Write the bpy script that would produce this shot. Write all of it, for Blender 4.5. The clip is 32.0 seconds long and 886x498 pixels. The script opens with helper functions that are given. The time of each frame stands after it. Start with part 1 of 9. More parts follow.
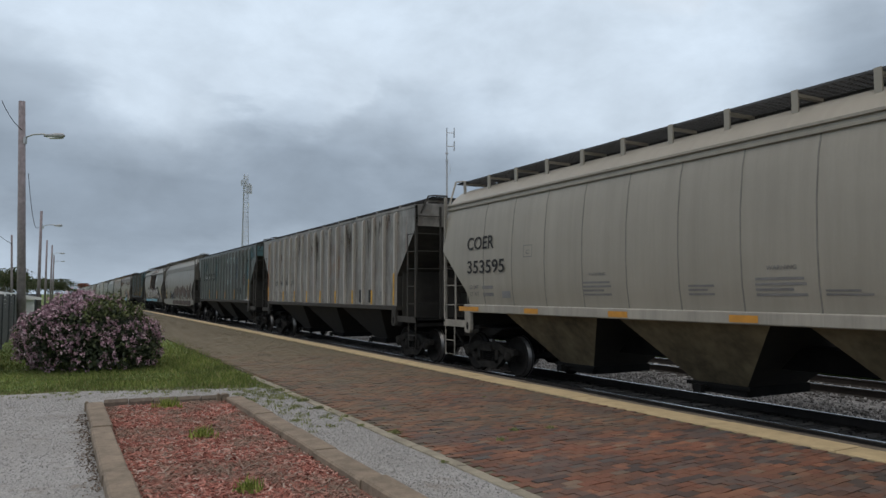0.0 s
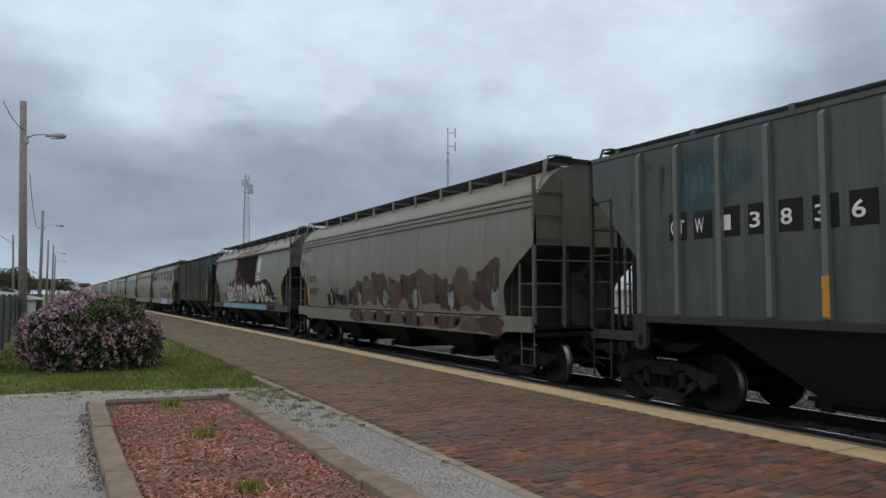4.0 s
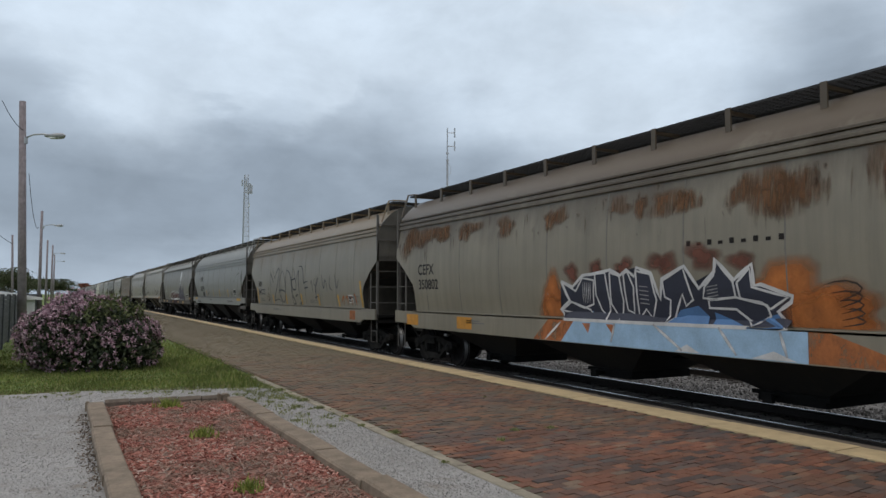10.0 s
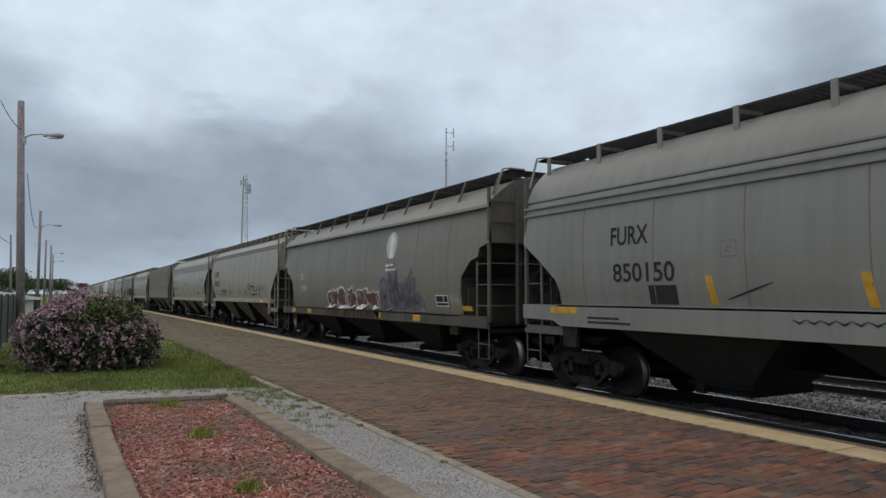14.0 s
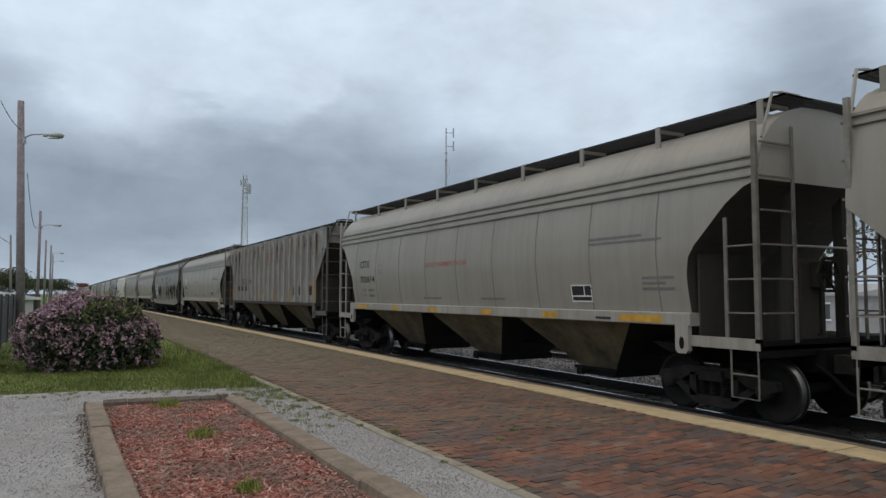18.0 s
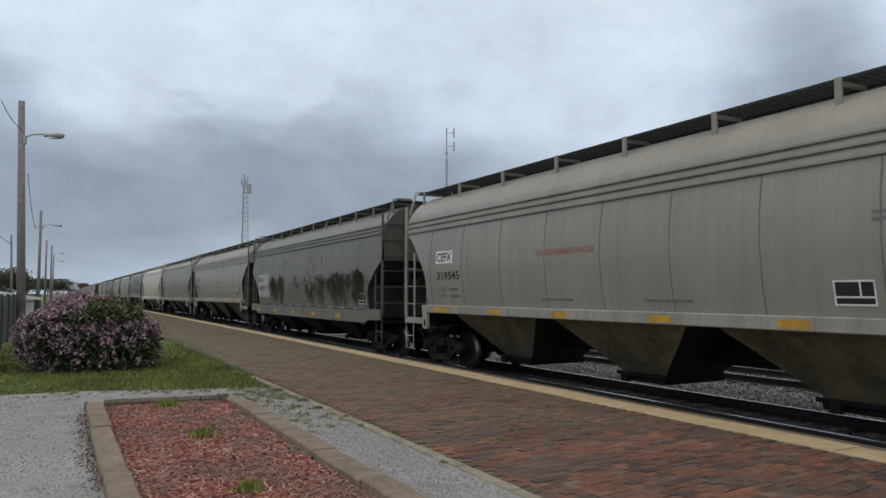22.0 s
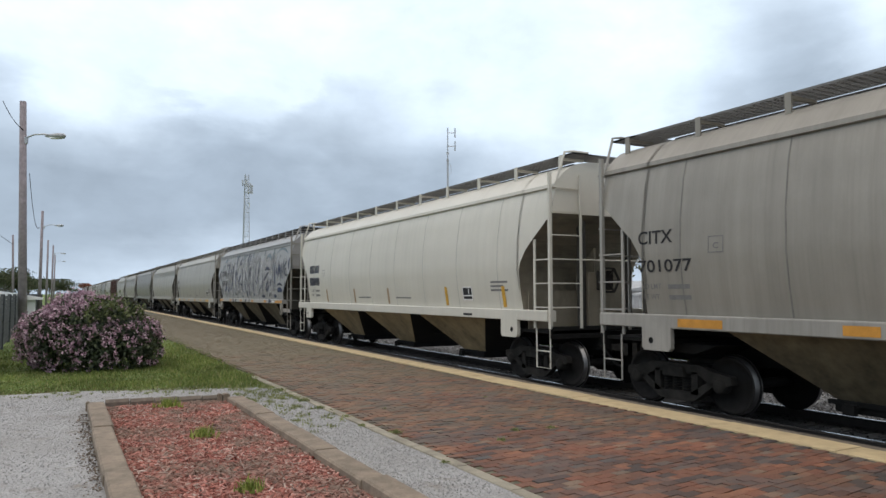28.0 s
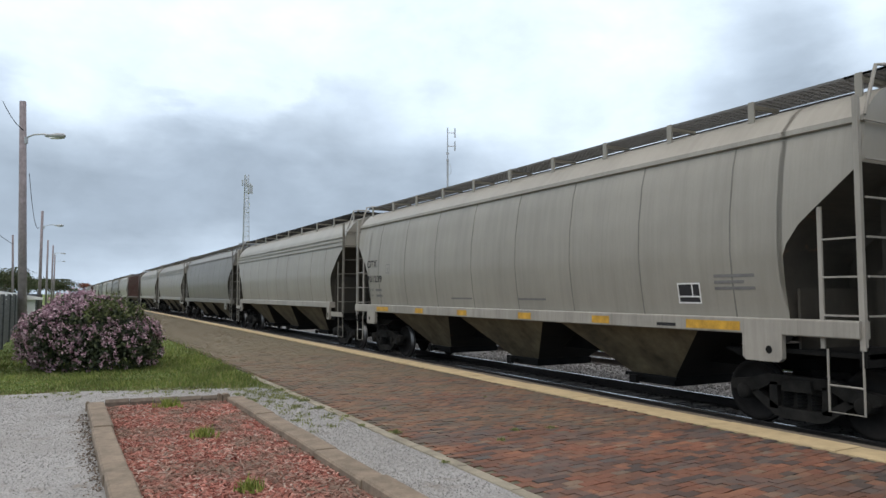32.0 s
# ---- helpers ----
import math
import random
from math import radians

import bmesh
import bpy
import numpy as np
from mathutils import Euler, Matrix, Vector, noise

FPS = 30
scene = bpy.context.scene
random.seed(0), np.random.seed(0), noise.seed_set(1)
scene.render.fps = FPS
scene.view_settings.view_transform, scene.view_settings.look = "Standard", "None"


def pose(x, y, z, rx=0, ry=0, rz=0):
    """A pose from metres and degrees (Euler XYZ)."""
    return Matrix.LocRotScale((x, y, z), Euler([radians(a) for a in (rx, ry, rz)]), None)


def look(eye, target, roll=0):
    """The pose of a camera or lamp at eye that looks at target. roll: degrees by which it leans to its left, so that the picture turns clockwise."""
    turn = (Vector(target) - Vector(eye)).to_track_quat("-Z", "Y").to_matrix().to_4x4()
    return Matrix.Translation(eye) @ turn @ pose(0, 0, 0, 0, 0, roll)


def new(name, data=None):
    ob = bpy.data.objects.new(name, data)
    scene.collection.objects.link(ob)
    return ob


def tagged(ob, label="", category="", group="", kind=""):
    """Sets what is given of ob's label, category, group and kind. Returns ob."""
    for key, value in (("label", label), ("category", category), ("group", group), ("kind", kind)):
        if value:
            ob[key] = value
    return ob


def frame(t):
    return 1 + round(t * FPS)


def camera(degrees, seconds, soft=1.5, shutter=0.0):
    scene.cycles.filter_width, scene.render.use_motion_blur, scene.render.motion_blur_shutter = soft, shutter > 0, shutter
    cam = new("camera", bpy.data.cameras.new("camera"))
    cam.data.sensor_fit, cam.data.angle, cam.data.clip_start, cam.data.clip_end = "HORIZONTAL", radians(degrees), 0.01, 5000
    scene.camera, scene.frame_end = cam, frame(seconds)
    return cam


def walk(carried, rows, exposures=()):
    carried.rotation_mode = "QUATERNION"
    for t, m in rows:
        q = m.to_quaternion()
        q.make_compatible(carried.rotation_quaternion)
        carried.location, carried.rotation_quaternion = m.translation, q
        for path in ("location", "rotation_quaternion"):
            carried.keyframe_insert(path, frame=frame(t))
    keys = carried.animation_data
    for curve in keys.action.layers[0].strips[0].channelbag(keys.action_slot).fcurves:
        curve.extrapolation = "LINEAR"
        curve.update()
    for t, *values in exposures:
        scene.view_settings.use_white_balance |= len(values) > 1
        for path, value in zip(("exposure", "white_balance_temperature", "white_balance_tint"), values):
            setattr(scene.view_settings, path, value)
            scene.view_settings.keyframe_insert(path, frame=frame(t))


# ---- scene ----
# Plan: z = 0 is the brick platform; the track runs along y, the train comes towards -y.
TRACK_X = 10.07          # centre line of the near track
RAIL_Z = -0.22           # top of its rails
SPEED = 10.4             # metres a second at the start
SLOWING = -4.868e-4      # share of the speed gained each second
SIDE_X = 8.47            # near side of the cars
HEADING, TILT = 28.35, 3.62
EYE = Vector((0, 0, 1.67))


def aim(turn):
    a, b = radians(HEADING + turn), radians(TILT)
    return look(EYE, EYE + Vector((math.sin(a) * math.cos(b), math.cos(a) * math.cos(b), math.sin(b))))


# a hair of sway on the stand: seconds and degrees of turn
SWAY = [(0, 0), (3, 0), (3.6, -0.08), (6.5, -0.09), (7.2, -0.13), (8.2, -0.08), (9.2, -0.01), (10, -0.04), (11, 0), (12, 0.05), (14.5, 0.06), (16.5, 0.11), (18, 0.06),
        (20, 0.05), (22, 0.02), (24, 0), (25.5, -0.07), (28, -0.07), (30, -0.01), (31, -0.03), (32, -0.06)]
cam = camera(64.0, 32.0)
walk(cam, [(t, aim(a)) for t, a in SWAY],
     exposures=[(0, 0), (23.8, 0), (25, 0.24), (26.2, 0.46), (28, 0.52), (32, 0.52)])

# ---- world and sun: an overcast afternoon ----
SUN_ELEVATION, SUN_TURN = 55, 235
world = bpy.data.worlds.new("overcast")
scene.world = world
world.use_nodes = True
wt = world.node_tree
wt.nodes.clear()


def clouds(tree, vec):
    """Colour of the cloud cover seen along a direction: bright high up, a dark grey bank lower down, light again at the horizon."""
    def math_node(op, a, b=None, c=None):
        n = tree.nodes.new("ShaderNodeMath")
        n.operation = op
        for i, v in enumerate((a, b, c)):
            if isinstance(v, bpy.types.NodeSocket):
                tree.links.new(v, n.inputs[i])
            elif v is not None:
                n.inputs[i].default_value = v
        return n.outputs[0]

    def cloud_noise(scale, size, detail, rough, twist=0.0):
        mp = tree.nodes.new("ShaderNodeMapping")
        mp.inputs["Scale"].default_value = scale
        tree.links.new(vec, mp.inputs["Vector"])
        n = tree.nodes.new("ShaderNodeTexNoise")
        n.inputs["Scale"].default_value, n.inputs["Detail"].default_value, n.inputs["Roughness"].default_value, n.inputs["Distortion"].default_value = size, detail, rough, twist
        tree.links.new(mp.outputs[0], n.inputs["Vector"])
        return n.outputs["Fac"]

    sep = tree.nodes.new("ShaderNodeSeparateXYZ")
    tree.links.new(vec, sep.inputs[0])
    a = radians(HEADING)
    aside = math_node("SUBTRACT", math_node("MULTIPLY", sep.outputs[0], math.cos(a)), math_node("MULTIPLY", sep.outputs[1], math.sin(a)))
    big = cloud_noise((1, 1, 2.1), 3.2, 3, 0.5, 0.3)
    streak = cloud_noise((1, 1, 2.0), 4.6, 7, 0.54, 0.2)
    h = math_node("MULTIPLY_ADD", aside, 0.05, sep.outputs[2])
    h = math_node("MULTIPLY_ADD", math_node("SUBTRACT", big, 0.5), 0.15, h)
    h = math_node("MULTIPLY_ADD", math_node("SUBTRACT", streak, 0.5), 0.085, h)
    layers = cloud_noise((1, 1, 11), 2.6, 4, 0.5, 0.2)
    h = math_node("MULTIPLY_ADD", math_node("SUBTRACT", layers, 0.5), 0.05, h)
    # banks of thinner and thicker cloud: turn and height in degrees, reach, lift
    for turn, up, reach, lift in ((14, 14, 13, 0.075), (25.5, 17, 8, -0.075), (-24, 9, 15, -0.025), (-24, 20, 9, 0.06), (-14, 19, 6, 0.05), (-4, 12, 9, 0.015), (34, 20, 9, -0.045), (-26, 4, 12, 0.05)):
        b = radians(HEADING + turn)
        d = tree.nodes.new("ShaderNodeVectorMath")
        d.operation = "DOT_PRODUCT"
        tree.links.new(vec, d.inputs[0])
        d.inputs[1].default_value = (math.sin(b) * math.cos(radians(up)), math.cos(b) * math.cos(radians(up)), math.sin(radians(up)))
        mr = tree.nodes.new("ShaderNodeMapRange")
        mr.interpolation_type = "SMOOTHSTEP"
        mr.inputs[1].default_value, mr.inputs[2].default_value = math.cos(radians(reach)), 1.0
        edge = math_node("MULTIPLY_ADD", math_node("SUBTRACT", streak, 0.5), 0.03, d.outputs["Value"])
        tree.links.new(edge, mr.inputs[0])
        h = math_node("MULTIPLY_ADD", mr.outputs[0], lift, h)
    r = tree.nodes.new("ShaderNodeValToRGB")
    stops = [(0.0, 0.43), (0.04, 0.37), (0.085, 0.285), (0.15, 0.275), (0.20, 0.35), (0.265, 0.465), (0.32, 0.565), (0.42, 0.59), (0.65, 0.56), (1.0, 0.56)]
    els = r.color_ramp.elements
    while len(els) < len(stops):
        els.new(0.5)
    for e, (p, v) in zip(els, stops):
        e.position = p
        warm = min(1, max(0, (v - 0.2) / 0.5))
        if p > 0.5:
            # thin bright overcast overhead, a little warm
            e.color = (v * 1.04, v * 0.97, v * 0.915, 1)
            continue
        e.color = (v * (0.785 + 0.08 * warm), v * (0.968 + 0.022 * warm), v * (1.20 - 0.08 * warm), 1)
    tree.links.new(h, r.inputs[0])
    puff = cloud_noise((1, 1, 1.7), 7.0, 9, 0.58, 0.15)
    gain = math_node("MULTIPLY_ADD", puff, 0.62, 0.72)
    mul = tree.nodes.new("ShaderNodeVectorMath")
    mul.operation = "SCALE"
    tree.links.new(r.outputs[0], mul.inputs[0])
    tree.links.new(gain, mul.inputs[3])
    return mul.outputs[0]


sky = wt.nodes.new("ShaderNodeTexSky")
sky.sky_type, sky.sun_disc = "NISHITA", False
sky.sun_elevation, sky.sun_rotation = radians(SUN_ELEVATION), radians(SUN_TURN)
wtc = wt.nodes.new("ShaderNodeTexCoord")
bg_clear = wt.nodes.new("ShaderNodeBackground")
bg_clear.inputs["Strength"].default_value = 0.02
bg_cloud = wt.nodes.new("ShaderNodeBackground")
CLOUD_LIGHT = 1.25
bg_cloud.inputs["Strength"].default_value = CLOUD_LIGHT
both = wt.nodes.new("ShaderNodeAddShader")
wout = wt.nodes.new("ShaderNodeOutputWorld")
wt.links.new(sky.outputs[0], bg_clear.inputs[0])
wt.links.new(clouds(wt, wtc.outputs["Generated"]), bg_cloud.inputs[0])
wt.links.new(bg_clear.outputs[0], both.inputs[0])
wt.links.new(bg_cloud.outputs[0], both.inputs[1])
wt.links.new(both.outputs[0], wout.inputs[0])

sun_data = bpy.data.lights.new("sun", "SUN")
sun_data.energy, sun_data.angle, sun_data.color = 0.5, radians(40), (1.0, 0.97, 0.93)
sun = new("sun", sun_data)
sd = Vector((math.sin(radians(SUN_TURN)) * math.cos(radians(SUN_ELEVATION)),
             math.cos(radians(SUN_TURN)) * math.cos(radians(SUN_ELEVATION)), math.sin(radians(SUN_ELEVATION))))
sun.matrix_basis = look(sd * 50, (0, 0, 0))


# ---- materials ----
def material(name):
    m = bpy.data.materials.new(name)
    m.use_nodes = True
    return m, m.node_tree, m.node_tree.nodes["Principled BSDF"]


def link(tree, a, b):
    tree.links.new(a, b)


def coords(tree, scale=(1, 1, 1), kind="Object"):
    tc = tree.nodes.new("ShaderNodeTexCoord")
    mp = tree.nodes.new("ShaderNodeMapping")
    mp.inputs["Scale"].default_value = scale
    link(tree, tc.outputs[kind], mp.inputs["Vector"])
    return mp.outputs["Vector"]


def noise_of(tree, vec, scale, detail=6, rough=0.6):
    n = tree.nodes.new("ShaderNodeTexNoise")
    n.inputs["Scale"].default_value, n.inputs["Detail"].default_value, n.inputs["Roughness"].default_value = scale, detail, rough
    link(tree, vec, n.inputs["Vector"])
    return n.outputs["Fac"]


def ramp(tree, fac, stops):
    r = tree.nodes.new("ShaderNodeValToRGB")
    els = r.color_ramp.elements
    while len(els) < len(stops):
        els.new(0.5)
    for e, (p, c) in zip(els, stops):
        e.position = p
        e.color = (*c, 1) if len(c) == 3 else c
    link(tree, fac, r.inputs["Fac"])
    return r.outputs["Color"]


def mix(tree, fac, a, b, mode="MIX"):
    m = tree.nodes.new("ShaderNodeMix")
    m.data_type, m.blend_type = "RGBA", mode
    for value, slot in ((fac, 0), (a, 6), (b, 7)):
        if isinstance(value, bpy.types.NodeSocket):
            link(tree, value, m.inputs[slot])
        else:
            m.inputs[slot].default_value = value if slot == 0 else (*value, 1)
    return m.outputs[2]


def bump(tree, bsdf, height, strength=0.3, dist=0.01):
    b = tree.nodes.new("ShaderNodeBump")
    b.inputs["Strength"].default_value, b.inputs["Distance"].default_value = strength, dist
    link(tree, height, b.inputs["Height"])
    link(tree, b.outputs[0], bsdf.inputs["Normal"])


def plain(name, colour, rough=0.7, metal=0.0, scale=8, spread=0.25, grain=60, rnd=0.0):
    """Two-scale mottled surface."""
    m, t, p = material(name)
    v = coords(t)
    dark = tuple(c * (1 - spread) for c in colour)
    lite = tuple(min(1, c * (1 + spread)) for c in colour)
    c = ramp(t, noise_of(t, v, scale), [(0.3, dark), (0.7, lite)])
    g = noise_of(t, v, grain, 3)
    c = mix(t, 0.25, c, ramp(t, g, [(0.3, dark), (0.7, lite)]))
    if rnd:
        oi = t.nodes.new("ShaderNodeObjectInfo")
        c = mix(t, rnd, c, ramp(t, oi.outputs["Random"], [(0, tuple(x * 0.6 for x in colour)), (1, tuple(min(1, x * 1.4) for x in colour))]))
    link(t, c, p.inputs["Base Color"])
    p.inputs["Roughness"].default_value, p.inputs["Metallic"].default_value = rough, metal
    bump(t, p, g, 0.25, 0.004)
    return m


def paint(name, colour, rust=0.0, dirt=0.35, rough=0.40, rust_colour=(0.16, 0.07, 0.03), grime=(0.09, 0.085, 0.07), top_rust=0.0, mottle=0.0, wear=0.0, pale=(0.42, 0.41, 0.38)):
    """Weathered car paint: streaks that run down, blotches of rust, road dirt towards nothing in particular."""
    m, t, p = material(name)
    v = coords(t)
    streak = noise_of(t, coords(t, (0.5, 3.2, 0.22)), 1.6, 7, 0.65)
    blotch = noise_of(t, v, 0.55, 6, 0.6)
    fine = noise_of(t, v, 24, 4)
    colour = (colour[0] * 0.93, colour[1] * 0.90, colour[2] * 0.855)
    c = mix(t, 0.0, colour, colour)
    c = mix(t, ramp(t, blotch, [(0.35, (0, 0, 0)), (0.75, (dirt * 0.75,) * 3)]), c, grime)
    c = mix(t, ramp(t, streak, [(0.42, (0, 0, 0)), (0.75, (min(1, dirt * 0.75),) * 3)]), c, grime)
    run = noise_of(t, coords(t, (0.5, 11.0, 0.30)), 1.9, 5, 0.6)
    c = mix(t, ramp(t, run, [(0.54, (0, 0, 0)), (0.8, (min(1, dirt * 0.32),) * 3)]), c, tuple(x * 0.45 for x in colour))
    c = mix(t, ramp(t, fine, [(0.5, (0, 0, 0)), (0.9, (0.25,) * 3)]), c, tuple(x * 0.7 for x in colour))
    if mottle:
        # soft cloudy soot with ragged rims, pulled downwards
        mo = noise_of(t, coords(t, (0.7, 1.0, 0.42)), 1.35, 9, 0.68)
        c = mix(t, ramp(t, mo, [(0.44, (0, 0, 0)), (0.60, (mottle * 0.7,) * 3), (0.75, (mottle,) * 3)]), c, tuple(x * 0.8 for x in grime))
        dr = noise_of(t, coords(t, (0.5, 7.5, 0.16)), 2.3, 6, 0.62)
        c = mix(t, ramp(t, dr, [(0.5, (0, 0, 0)), (0.72, (mottle * 0.85,) * 3)]), c, tuple(x * 0.8 for x in grime))
    if wear:
        we = noise_of(t, coords(t, (0.8, 1.6, 0.8)), 2.2, 10, 0.72)
        c = mix(t, ramp(t, we, [(0.50, (0, 0, 0)), (0.62, (wear,) * 3)]), c, pale)
    if rust:
        r = noise_of(t, coords(t, (1, 1.0, 0.55)), 0.9, 9, 0.72)
        c = mix(t, ramp(t, r, [(0.70 - rust * 0.35, (0, 0, 0)), (0.80 - rust * 0.30, (0.9,) * 3)]), c, rust_colour)
        r2 = noise_of(t, coords(t, (1, 5, 0.35)), 1.3, 8, 0.7)
        c = mix(t, ramp(t, r2, [(0.64 - rust * 0.2, (0, 0, 0)), (0.85 - rust * 0.2, (0.75,) * 3)]), c, tuple(x * 1.6 for x in rust_colour))
    if top_rust:
        sp = t.nodes.new("ShaderNodeSeparateXYZ")
        link(t, v, sp.inputs[0])
        ad = t.nodes.new("ShaderNodeMath")
        ad.operation = "MULTIPLY_ADD"
        link(t, noise_of(t, coords(t, (1, 0.8, 0.25)), 1.1, 8, 0.7), ad.inputs[0])
        ad.inputs[1].default_value = 2.2
        link(t, sp.outputs[2], ad.inputs[2])
        mr = t.nodes.new("ShaderNodeMapRange")
        mr.inputs[1].default_value, mr.inputs[2].default_value = 4.45 - top_rust, 5.1
        link(t, ad.outputs[0], mr.inputs[0])
        c = mix(t, mr.outputs[0], c, tuple(x * 1.5 for x in rust_colour))
    link(t, c, p.inputs["Base Color"])
    p.inputs["Roughness"].default_value = rough
    bump(t, p, fine, 0.12, 0.003)
    return m


M = {}
M["rail"] = plain("rail_steel", (0.035, 0.029, 0.025), 0.8, 0.0)
M["rail_top"] = plain("polished_rail_head", (0.55, 0.55, 0.56), 0.25, 1.0)
M["tie"] = plain("creosoted_timber", (0.028, 0.024, 0.02), 0.9)
M["running"] = plain("truck_grime", (0.026, 0.024, 0.021), 0.95, 0.0, 5, 0.5)
M["wheel"] = plain("wheel_steel", (0.019, 0.017, 0.0155), 0.85, 0.0)
M["tread"] = plain("wheel_tread", (0.16, 0.155, 0.15), 0.42, 0.9)
M["under"] = plain("underframe_black", (0.009, 0.0088, 0.0083), 0.95, 0, 3, 0.5)
for dull in ("running", "wheel", "under"):
    M[dull].node_tree.nodes["Principled BSDF"].inputs["Specular IOR Level"].default_value = 0.2
M["hopper_tan"] = plain("dusty_hopper_sheet", (0.125, 0.100, 0.057), 0.85, 0, 1.1, 0.75, 7)
# dirty sheet, also the painted shade of the bays' end sheets
M["hopper_dark"] = paint("dirty_shaded_hopper_sheet", (0.030, 0.027, 0.022), 0.05, 0.7, 0.85, grime=(0.012, 0.011, 0.010), mottle=0.5)
M["board"] = plain("grating_steel", (0.026, 0.026, 0.027), 0.8, 0.0)
M["board_worn"] = plain("worn_dark_grating", (0.06, 0.06, 0.06), 0.75, 0.1)
M["board_pale"] = plain("weathered_galvanised_grating", (0.15, 0.147, 0.14), 0.7, 0.2)
M["yellow"] = plain("reflective_yellow", (0.52, 0.29, 0.03), 0.5, 0, 5, 0.4)
M["orange"] = plain("faded_orange_strip", (0.50, 0.23, 0.03), 0.5, 0, 6, 0.2)
M["black"] = plain("black_stencil", (0.018, 0.018, 0.019), 0.85)
M["grey_text"] = plain("worn_grey_stencil", (0.16, 0.155, 0.15), 0.7)
M["white"] = plain("white_stencil", (0.7, 0.7, 0.68), 0.6)
M["red_text"] = plain("red_stencil", (0.36, 0.13, 0.10), 0.6)
M["concrete"] = plain("old_concrete", (0.26, 0.235, 0.18), 0.9, 0, 3, 0.45)
M["yellow_line"] = plain("worn_yellow_edge", (0.46, 0.355, 0.20), 0.85, 0, 4, 0.25)
M["block"] = plain("tan_kerb_block", (0.205, 0.163, 0.12), 0.9, 0, 5, 0.45, 45)
M["wood"] = plain("weathered_pole", (0.235, 0.205, 0.215), 0.9, 0, 6, 0.3)
M["galv"] = plain("galvanised_steel", (0.38, 0.39, 0.40), 0.45, 0.6)
M["pale_siding"] = plain("chalky_pale_siding", (0.34, 0.345, 0.35), 0.7, 0, 2, 0.15)
M["white_wall"] = plain("white_metal_siding", (0.72, 0.72, 0.72), 0.6, 0, 2, 0.06)
M["dark_fence"] = plain("dark_grey_fence", (0.06, 0.065, 0.07), 0.7)
M["bark"] = plain("grey_bark", (0.11, 0.095, 0.08), 0.9)


